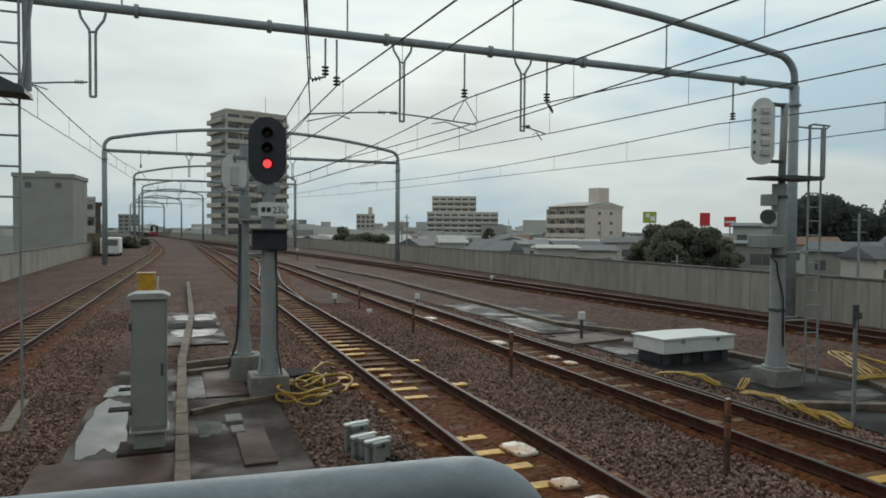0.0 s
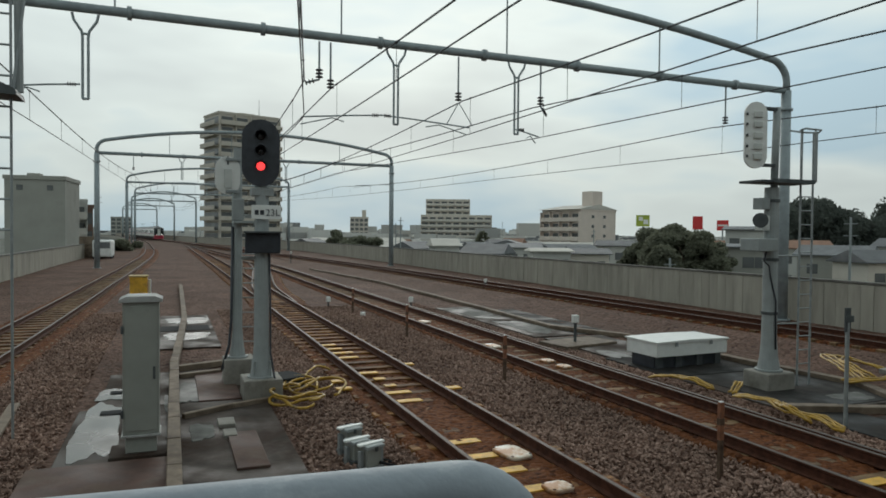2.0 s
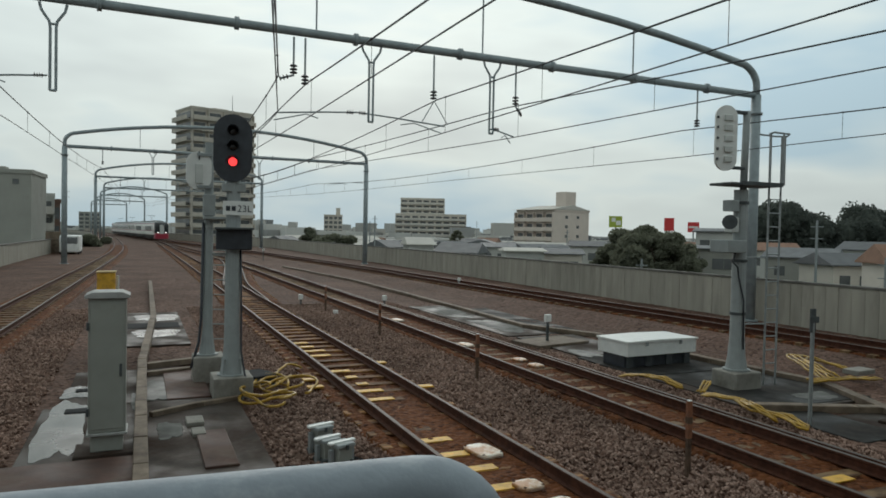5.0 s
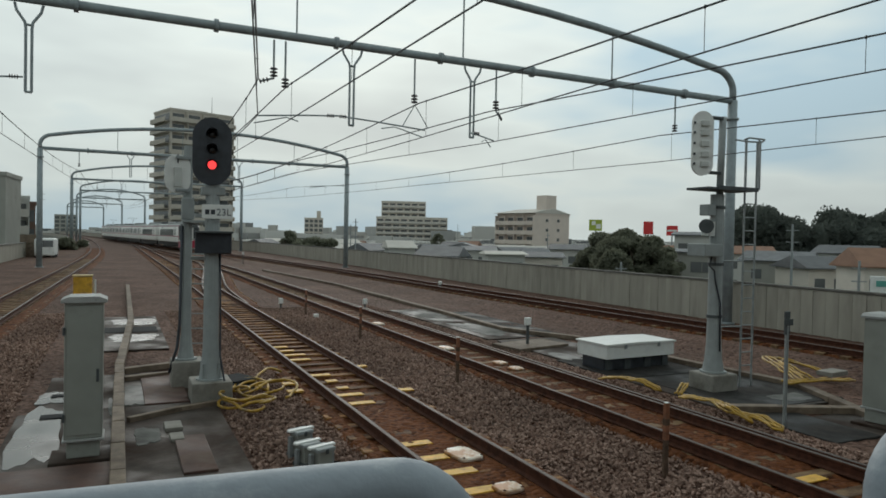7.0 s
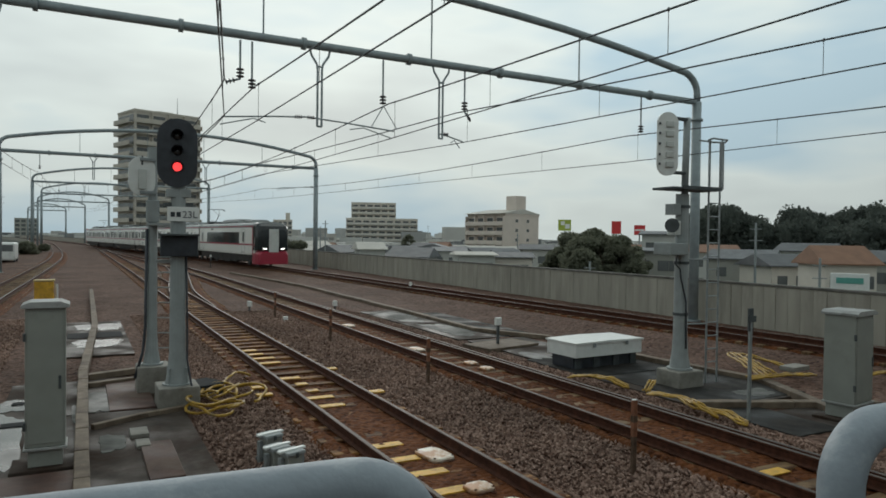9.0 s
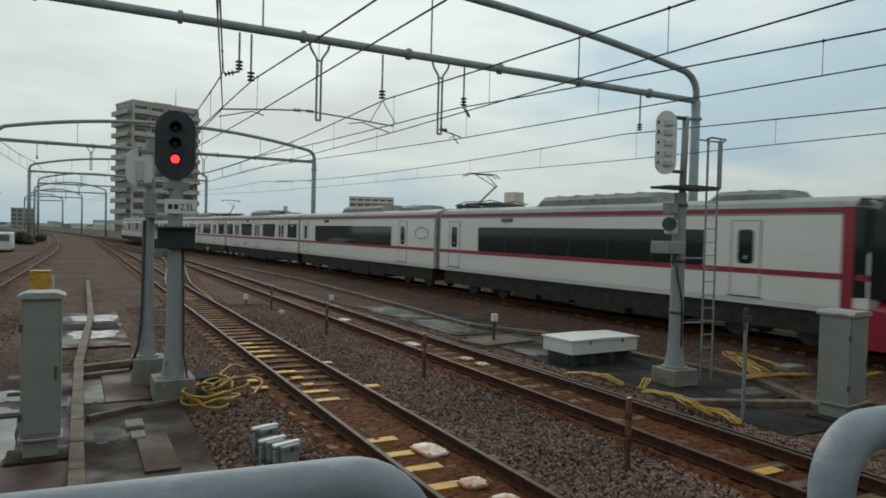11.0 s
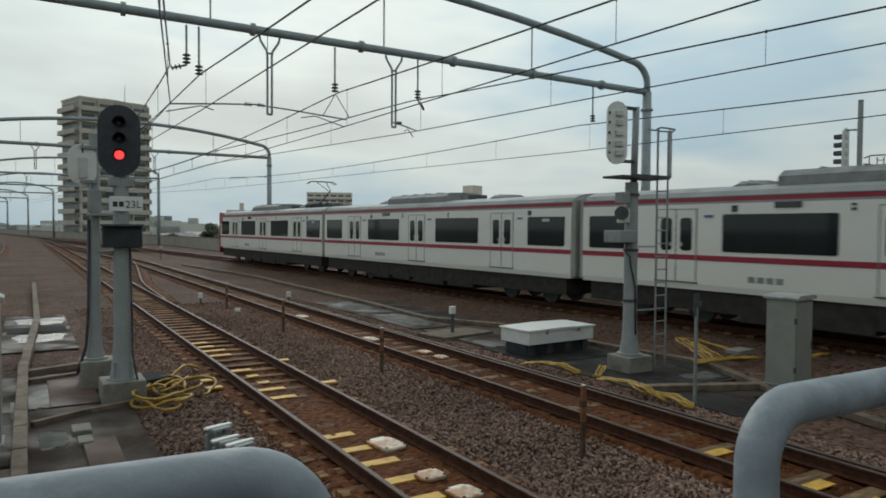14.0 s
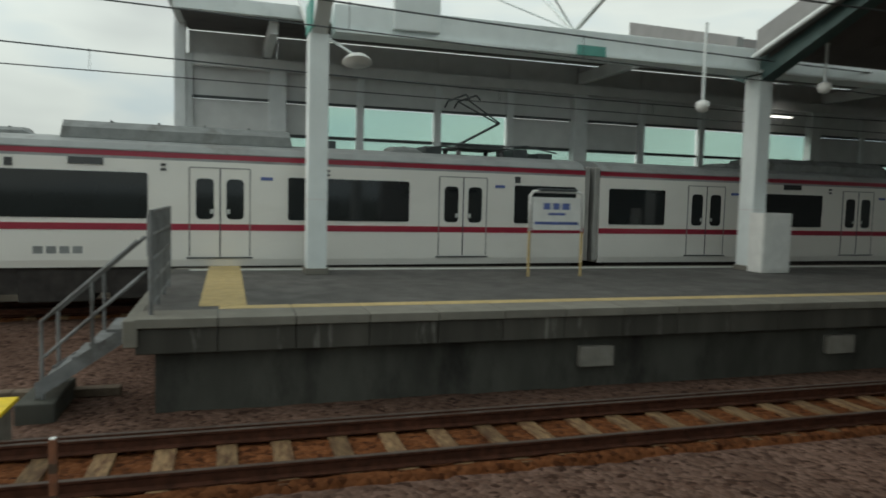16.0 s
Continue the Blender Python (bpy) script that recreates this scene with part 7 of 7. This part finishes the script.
def forest():
    """Dark wooded hill line behind the houses."""
    rng = np.random.RandomState(8)
    rows = []
    for b0, b1, D, ztop, n in ((46.2, 52.8, 170, 9.6, 90), (53.3, 82, 190, 10.3, 260), (50, 80, 175, 6.5, 160)):
        for k in range(n):
            b = b0 + (b1 - b0) * (k + rng.uniform(0, 1)) / n
            edge = min(1.0, (b - b0) / 2.0 + 0.35, (b1 - b) / 1.6 + 0.25)
            x, y = site(b, D + rng.uniform(-8, 14))
            h = (ztop + 7.5) * edge * (0.93 + 0.07 * math.sin(b * 1.3)) * rng.uniform(0.96, 1.02)
            for u in (0.35, 0.62, 0.86):
                s = rng.uniform(2.2, 3.6)
                rows.append((x + rng.uniform(-2, 2), y + rng.uniform(-2, 2), -7.5 + h * u, s, s, h * 0.17 + 1.0))
    V, Fc = leaf_cloud(rows, 260, 0.5, 9)
    me = bpy.data.meshes.new("wooded_hill")
    me.from_pydata(V.tolist(), [], Fc.tolist())
    me.materials.append(M["leaf_dark"])
    tagged(new("wooded_hill", me), "dark green wooded hill behind the houses", "wood", kind="stuff")


forest()
k = 0
for b, D, h, sp in ((38.2, 74, 11.2, 2.9), (40.0, 70, 11.6, 3.4), (41.8, 68, 10.9, 2.8), (43.0, 74, 10.0, 2.2), (39.2, 64, 9.6, 2.4), (36.9, 80, 9.3, 2.0)):
    tree(*site(b, D), h, sp, 60 + k)
    k += 1
for b, D, h, sp in ((12.8, 125, 11.0, 2.6), (14.6, 120, 10.0, 4.0), (16.0, 118, 9.6, 3.0), (24.8, 250, 11.5, 3.5), (-4.6, 96, 9.0, 2.4), (-3.4, 110, 9.2, 2.6), (-2.4, 120, 8.8, 2.0), (-5.0, 84, 8.6, 1.6)):
    tree(*site(b, D), h, sp, 80 + k, label="dark green tree beside the viaduct", clumps=30, per=200, size=0.24)
    k += 1

# ---------------------------------------------------------------- town


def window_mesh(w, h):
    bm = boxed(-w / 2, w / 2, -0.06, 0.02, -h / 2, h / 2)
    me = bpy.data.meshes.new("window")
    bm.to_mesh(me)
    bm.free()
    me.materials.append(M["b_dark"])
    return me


def block(name, label, bearing, dist, turn, w, d, ztop, floors, storey, wall, slab_mat="slab_edge", balcony="front", side_windows=2, bays=5, base=-7.5, roof="flat", penthouse=None):
    """A slab block: front face at -y of its own axes; balconies with rails and dark openings on each storey."""
    x, y = site(bearing, dist)
    b = thing("apartment_building", label, "building", "town buildings", at=pose(x, y, 0, 0, 0, turn))
    walls = part("wall", boxed(-w / 2, w / 2, 0, d, base, ztop), wall, b)
    part("parapet", boxed(-w / 2 - 0.15, w / 2 + 0.15, -0.15, d + 0.15, ztop + 0.001, ztop + 0.55), wall, b)
    bay = w / bays
    op = window_mesh(bay * 0.72, storey * 0.62)
    rail_me = None
    for f in range(floors):
        z = ztop - storey * (f + 1)
        if balcony in ("front", "both"):
            bl = part("balcony", boxed(-w / 2, w / 2, -1.25, -0.01, z - 0.16, z), slab_mat, b)
            part("balustrade", boxed(-w / 2, w / 2, -1.27, -1.15, z + 0.001, z + 1.05), slab_mat, bl)
            for k in range(bays + 1):
                part("divider", boxed(-w / 2 + k * bay - 0.08, -w / 2 + k * bay + 0.08, -1.1, -0.01, z + 0.002, z + storey - 0.17), wall, bl)
        for k in range(bays if balcony != "blank" or f == 0 else 0):
            ob = new("window", op)
            ob.parent = b
            ob.matrix_basis = pose(-w / 2 + (k + 0.5) * bay, 0, z + storey * (0.42 if balcony != "blank" else 0.62)) @ Matrix.Diagonal((1, 1, 1, 1) if balcony != "blank" else (0.28, 1, 0.4, 1))
        if balcony in ("side", "both"):
            bl = part("balcony", boxed(-w / 2 - 1.3, -w / 2 - 0.01, 0.3, d - 0.3, z - 0.16, z), slab_mat, b)
            part("balustrade", boxed(-w / 2 - 1.32, -w / 2 - 1.2, 0.3, d - 0.3, z + 0.001, z + 1.05), slab_mat, bl)
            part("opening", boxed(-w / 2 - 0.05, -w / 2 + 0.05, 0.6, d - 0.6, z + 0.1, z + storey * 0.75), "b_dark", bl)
        if balcony in ("both", "wrap"):
            bl = part("balcony", boxed(w / 2 + 0.01, w / 2 + 1.3, 0.3, d * 0.6, z - 0.16, z), slab_mat, b)
            part("balustrade", boxed(w / 2 + 1.2, w / 2 + 1.32, 0.3, d * 0.6, z + 0.001, z + 1.05), slab_mat, bl)
        for k in range(side_windows):
            if balcony == "blank":
                break
            ob = new("window", op)
            ob.parent = b
            ob.matrix_basis = pose(w / 2, d * (k + 1) / (side_windows + 1), z + storey * 0.45, 0, 0, 90) @ Matrix.Diagonal((0.35, 1, 0.5, 1))
            if balcony not in ("side", "both"):
                ob = new("window", op)
                ob.parent = b
                ob.matrix_basis = pose(-w / 2, d * (k + 1) / (side_windows + 1), z + storey * 0.45, 0, 0, -90) @ Matrix.Diagonal((0.35, 1, 0.5, 1))
    if penthouse:
        px, pw, pd, ph = penthouse
        part("penthouse", boxed(px - pw / 2, px + pw / 2, d * 0.35, d * 0.35 + pd, ztop + 0.56, ztop + ph), wall, b)
    if roof == "gable":
        bm = bmesh.new()
        vs = [(-w / 2 - 0.5, -1.7, ztop + 0.56), (w / 2 + 0.3, -1.7, ztop + 0.56), (w / 2 + 0.3, d + 0.5, ztop + 0.56), (-w / 2 - 0.5, d + 0.5, ztop + 0.56)]
        lo = [bm.verts.new(v) for v in vs]
        r0, r1 = bm.verts.new((-w / 2 + 1.5, d / 2, ztop + 2.1)), bm.verts.new((w / 2 + 0.3, d / 2, ztop + 2.1))
        bm.faces.new(lo)
        bm.faces.new((lo[0], lo[1], r1, r0))
        bm.faces.new((lo[2], lo[3], r0, r1))
        bm.faces.new((lo[1], lo[2], r1))
        bm.faces.new((lo[3], lo[0], r0))
        bmesh.ops.recalc_face_normals(bm, faces=bm.faces)
        part("roof", bm, "slab_edge", b)
    return b


block("apartment", "tall tan tiled apartment tower with stacked balconies behind the line", 5.9, 201.4, 18.0, 17.5, 11.1, 34.9, 14, 2.9, "b_tan", balcony="both", bays=4, penthouse=(1.0, 4.5, 4, 1.4), slab_mat="b_tan")
def roof_mast(bearing, dist, z0, z1):
    x, y = site(bearing, dist)
    tagged(finish("roof_aerial", rodded((x, y, z0), (x, y, z1), 0.12, 0.05, 6), "galv"), "thin grey aerial on an apartment tower roof", "aerial")


roof_mast(6.6, 206, 35.0, 40.5)
block("apartment", "five-storey pinkish apartment block with recessed balconies and a roof tower", 31.2, 210.8, -77.3, 16.3, 14.6, 9.6, 6, 2.85, "b_pink", bays=4, side_windows=2, roof="gable", penthouse=(5.5, 4.2, 4.2, 6.0), slab_mat="b_pink")
block("apartment", "stepped beige apartment block with long balconies", 22.6, 372, -20, 38, 14, 12.2, 7, 2.85, "b_beige", bays=9)
block("apartment", "upper stepped part of a beige apartment block", 21.9, 380, -20, 24, 12, 21.0, 3, 2.85, "b_beige", bays=6, base=12.8)
block("apartment", "plain grey low apartment block beside the viaduct", -9.0, 110, -5, 7.4, 9.0, 9.6, 5, 2.9, "b_grey", balcony="blank", bays=2, side_windows=1, penthouse=(-1.0, 1.6, 2, 1.1))
block("apartment", "white block with open dark galleries beside the viaduct", -6.3, 126, 6, 2.6, 8, 7.2, 4, 2.6, "b_white", bays=1)
block("apartment", "narrow brown tiled block beside the viaduct", -5.55, 128, 6, 1.1, 6, 6.4, 3, 3.0, "b_brown", balcony="none", bays=1, side_windows=0)
block("apartment", "tall pale tower block with horizontal balconies in the distance", 68.3, 370, -72, 33, 17, 58.5, 20, 3.0, "b_white", balcony="both", bays=6)
block("apartment", "small distant office block with a roof mast", 14.6, 500, -14, 13, 10, 13.6, 5, 3.2, "b_tan", balcony="none", bays=4, penthouse=(3.5, 3, 3, 5.5))
block("apartment", "long low grey block in the distance", 3.9, 640, -4, 14, 10, 12, 5, 3.2, "b_grey", balcony="none", bays=4)
block("apartment", "long low grey block in the distance", -3.4, 620, 2, 16, 10, 13.5, 5, 3.2, "b_grey", balcony="none", bays=4)


def house(bearing, dist, turn, w, d, ztop, wall, roof, label, rise=1.5):
    x, y = site(bearing, dist)
    h = thing("house", label, "house", "town houses", at=pose(x, y, 0, 0, 0, turn))
    wl = part("wall", boxed(-w / 2, w / 2, -d / 2, d / 2, -7.5, ztop - rise), wall, h)
    bm = bmesh.new()
    e = 0.45
    vs = [(-w / 2 - e, -d / 2 - e, ztop - rise), (w / 2 + e, -d / 2 - e, ztop - rise), (w / 2 + e, d / 2 + e, ztop - rise), (-w / 2 - e, d / 2 + e, ztop - rise)]
    lo = [bm.verts.new(v) for v in vs]
    mid = [bm.verts.new((v[0], v[1], v[2] + 0.12)) for v in vs]
    r0, r1 = bm.verts.new((-w / 2 - e * 0.5, 0, ztop)), bm.verts.new((w / 2 + e * 0.5, 0, ztop))
    bm.faces.new(lo)
    for k in range(4):
        bm.faces.new((lo[k], lo[(k + 1) % 4], mid[(k + 1) % 4], mid[k]))
    bm.faces.new((mid[0], mid[1], r1, r0))
    bm.faces.new((mid[2], mid[3], r0, r1))
    bm.faces.new((mid[1], mid[2], r1))
    bm.faces.new((mid[3], mid[0], r0))
    bmesh.ops.recalc_face_normals(bm, faces=bm.faces)
    part("roof", bm, roof, h)
    for z in (ztop - rise - 1.5, ztop - rise - 4.2):
        for k in (-0.28, 0.1, 0.32):
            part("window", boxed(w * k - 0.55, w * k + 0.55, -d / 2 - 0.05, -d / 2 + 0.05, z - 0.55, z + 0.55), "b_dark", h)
    return h


house(25.2, 82, -40, 4.6, 5.5, 1.55, "b_grey", "roof_tile", "house with a broad grey tiled gable roof", 1.2)
house(21.6, 112, -10, 4, 5, 1.9, "b_white", "slab_edge", "small house with a pale roof", 1.2)
house(19.0, 120, 30, 5, 5, 1.3, "b_grey", "roof_tile", "small house with a dark tiled roof", 1.3)
house(28.2, 118, -30, 5.5, 5, 1.2, "b_white", "roof_tile", "white house with a grey tiled roof", 0.8)
house(30.2, 95, -20, 5, 5, 0.9, "b_white", "slab_edge", "low white rendered house", 0.5)
house(45.2, 92, -46, 4.6, 5, 3.9, "b_white", "roof_tile", "white house with a dark flat-pitched roof", 0.5)
house(45.0, 80, -46, 5.2, 5, 1.9, "b_grey", "roof_tile", "grey house with dark eaves and blue-grey walls", 0.4)
house(57.3, 72, -30, 4.4, 5.0, 2.45, "b_beige", "roof_brown", "beige house with a reddish-brown tiled roof", 1.7)
house(51.2, 92, -60, 7.2, 6, 1.75, "b_grey", "roof_tile", "house with a grey tiled roof", 1.2)
house(53.6, 84, -20, 5.6, 6, 1.4, "b_beige", "roof_tile", "house with a grey tiled roof", 1.3)
house(59.6, 82, -58, 4.5, 5, 2.0, "b_grey", "roof_tile", "grey house with a dark roof", 1.2)
house(62.5, 90, -50, 6, 6, 2.4, "b_white", "roof_tile", "white house with a grey tiled roof", 1.3)
house(48.8, 110, -40, 7, 6, 2.2, "b_white", "roof_brown", "house with a weathered brown roof", 1.2)
house(55.6, 110, -70, 7, 6, 2.6, "b_white", "roof_tile", "white house with a grey tiled roof", 1.2)
house(33.2, 100, -30, 6, 5, 0.8, "b_beige", "roof_tile", "low house with a grey roof", 0.8)
house(35.4, 110, -30, 5, 5, 1.9, "b_white", "roof_tile", "white house with a dark roof", 0.9)


def small_houses():
    """Crowded two-storey houses between the viaduct and the taller blocks."""
    rng = np.random.RandomState(77)
    walls, roofs = ("b_white", "b_grey", "b_beige", "b_white", "b_tan"), ("roof_tile", "roof_tile", "roof_brown", "slab_edge", "roof_tile")
    tints = dict(b_white="white", b_grey="grey", b_beige="beige", b_tan="tan", roof_tile="grey tiled", roof_brown="brown tiled", slab_edge="pale sheet")
    for k in range(64):
        b = 10.5 + 36 * (k + rng.uniform(-0.3, 0.3)) / 64
        D = rng.uniform(135, 255)
        if 27.5 < b < 36 and D > 165:
            D = rng.uniform(125, 165)
        if 18.5 < b < 27 and D > 240:
            D = 210
        wl, rf = walls[rng.randint(5)], roofs[rng.randint(5)]
        house(b, D, rng.uniform(-60, 60), rng.uniform(6, 10), rng.uniform(5.5, 8), rng.uniform(-0.9, 1.1) + 0.004 * (D - 135), wl, rf,
              "%s two-storey house with a %s roof in a crowded street" % (tints[wl], tints[rf]), rng.uniform(1.1, 2.0))


small_houses()


def billboard(bearing, dist, w, z0, z1, mat, label, stripe=None):
    x, y = site(bearing, dist)
    s = thing("billboard", label, "billboard", "billboards", at=pose(x, y, 0, 0, 0, -bearing))
    p = part("panel", boxed(-w / 2, w / 2, -0.2, 0.2, z0, z1, 0.02), mat, s)
    part("post", rodded((0, 0.1, -7.5), (0, 0.1, z0), 0.3, seg=8), "galv", s)
    if stripe:
        for u0, u1, v0, v1 in stripe[1:]:
            part("print", boxed(-w / 2 + w * u0, -w / 2 + w * u1, -0.23, -0.201, z0 + (z1 - z0) * v0, z0 + (z1 - z0) * v1), stripe[0], p)


billboard(37.6, 300, 5.4, 6.4, 11.1, "sign_green", "yellow-green roadside billboard on a steel post", ("white", (0.2, 0.5, 0.5, 0.85), (0.55, 0.9, 0.2, 0.6)))
billboard(41.7, 300, 3.9, 5.3, 10.6, "sign_red", "tall plain red roadside billboard on a post")
billboard(43.5, 300, 4.4, 4.9, 9.0, "sign_red", "red roadside billboard with a white band", ("white", (0.08, 0.92, 0.42, 0.58)))
billboard(58.2, 45, 1.9, 0.05, 0.98, "white", "white roadside signboard with a blue print", ("teal", (0.15, 0.85, 0.4, 0.75)))
billboard(39.2, 310, 10, 2.6, 5.6, "white", "long white low shop sign beside the road")


def utility_pole(bearing, dist, z1, label="grey concrete utility pole with cross-arms"):
    x, y = site(bearing, dist)
    p = thing("utility_pole", label, "utility pole", "utility poles", at=pose(x, y, 0, 0, 0, -bearing))
    part("pole", rodded((0, 0, -7.5), (0, 0, z1), 0.13, 0.085, 10), "galv", p)
    for z in (z1 - 0.5, z1 - 1.4):
        part("cross_arm", boxed(-0.45, 0.45, -0.04, 0.04, z - 0.035, z + 0.035), "galv", p)


for b, D, z in ((18.0, 110, 5.2), (17.6, 120, 4.4), (52.0, 60, 4.2), (56.3, 55, 1.6), (39.7, 55, 1.0), (-4.9, 130, 8.8), (26.4, 300, 8), (33.8, 140, 3.8), (63, 75, 4)):
    utility_pole(b, D, z)


def low_marker_posts():
    """Lamp-like short posts rising behind the parapet."""
    b = thing("gate_post", "beige concrete post at the end of the western parapet", "post", at=pose(-8.1, 83, 0))
    part("shaft", boxed(-0.9, 0.9, -0.6, 0.6, -0.3, 2.05, 0.03), "trough", b)
    v = thing("parked_van", "white van parked beside the viaduct", "van", at=pose(-6.6, 82, 0.0))
    part("body", boxed(-0.9, 0.9, -2.2, 2.2, -0.05, 1.7, 0.15), "white", v)
    part("windscreen", boxed(-0.75, 0.75, -2.23, -2.18, 0.85, 1.5, 0.02), "b_dark", v)
    for x in (-0.8, 0.8):
        for y in (-1.4, 1.4):
            part("wheel", rodded((x - 0.1, y, 0.02), (x + 0.1, y, 0.02), 0.3, seg=14), "black", v)


low_marker_posts()


def distant_town():
    """Small roofs and blocks out to the horizon."""
    rng = np.random.RandomState(21)
    cube = np.array([(-1, -1, 0), (1, -1, 0), (1, 1, 0), (-1, 1, 0), (-1, -1, 1), (1, -1, 1), (1, 1, 1), (-1, 1, 1)], float) * (0.5, 0.5, 1)
    quads = np.array([(0, 1, 5, 4), (1, 2, 6, 5), (2, 3, 7, 6), (3, 0, 4, 7), (4, 5, 6, 7)])
    V, Fc = [], []
    n = 0
    for k in range(7500):
        b = rng.uniform(-24, 100)
        D = 250 + 1900 * rng.uniform(0, 1) ** 1.4
        if (b < 6 and D < 900) or (D < 330 and (b < 9 or 29 < b < 36.5)):
            continue
        if 45 < b < 83 and D > 150:
            continue
        x, y = site(b, D)
        top = rng.uniform(6.0, 10.6) if rng.uniform() < 0.93 else rng.uniform(10, 17)
        if 35.5 < b < 45.5 or D < 330:
            top = min(top, rng.uniform(6.0, 8.6))
        s = rng.uniform(4, 10, 2) * (1 + D / 1500)
        a = rng.uniform(0, 1.57)
        v = cube * (s[0], s[1], top)
        v = v @ np.array([(math.cos(a), math.sin(a), 0), (-math.sin(a), math.cos(a), 0), (0, 0, 1)])
        V.append(v + (x, y, -7.5))
        Fc.append(quads + n)
        n += 8
    me = bpy.data.meshes.new("distant_town")
    me.from_pydata(np.concatenate(V).tolist(), [], np.concatenate(Fc).tolist())
    me.materials.append(M["town"])
    tagged(new("distant_town", me), "low roofs and blocks of a town out to the horizon", "town", kind="stuff")


distant_town()

# ---------------------------------------------------------------- motion


def motions():
    pts = PTS["C"]
    ys = np.array([p[1] for p in pts])
    xs = np.array([p[0] for p in pts])
    seg = np.hypot(np.diff(xs), np.diff(ys))
    arc_len = np.concatenate([[0], np.cumsum(seg)])
    zero = np.interp(0.0, ys, arc_len)

    def at(s):
        y = np.interp(s + zero, arc_len, ys)
        return np.interp(y, ys, xs), y

    tt, ss = np.array(FRONT_T), np.array(FRONT_S)
    slope = np.gradient(ss, tt)

    def front(t):
        i = int(min(max(np.searchsorted(tt, t) - 1, 0), len(tt) - 2))
        h = tt[i + 1] - tt[i]
        u = (t - tt[i]) / h
        return ((2 * u ** 3 - 3 * u ** 2 + 1) * ss[i] + (u ** 3 - 2 * u ** 2 + u) * h * slope[i]
                + (3 * u ** 2 - 2 * u ** 3) * ss[i + 1] + (u ** 3 - u ** 2) * h * slope[i + 1])

    for k, car in enumerate(CARS):
        rows = []
        for i in range(33):
            t = 0.5 * i
            s = front(t) + 18.87 * (k + 0.5)
            (xa, ya), (xb, yb) = at(s - 6.45), at(s + 6.45)
            rows.append((t, pose((xa + xb) / 2, (ya + yb) / 2, RAISE, 0, 0, -math.degrees(math.atan2(xb - xa, yb - ya)))))
        walk(car, rows)


# distance of the train's nose along its track
FRONT_T = [0.0, 3.5, 6.3, 8.0, 9.1, 11.4, 12.5, 14.0, 15.0, 16.0]
FRONT_S = [268.5, 191.0, 123.5, 81.5, 55.0, -0.4, -24.9, -58.9, -81.6, -104.0]
motions()
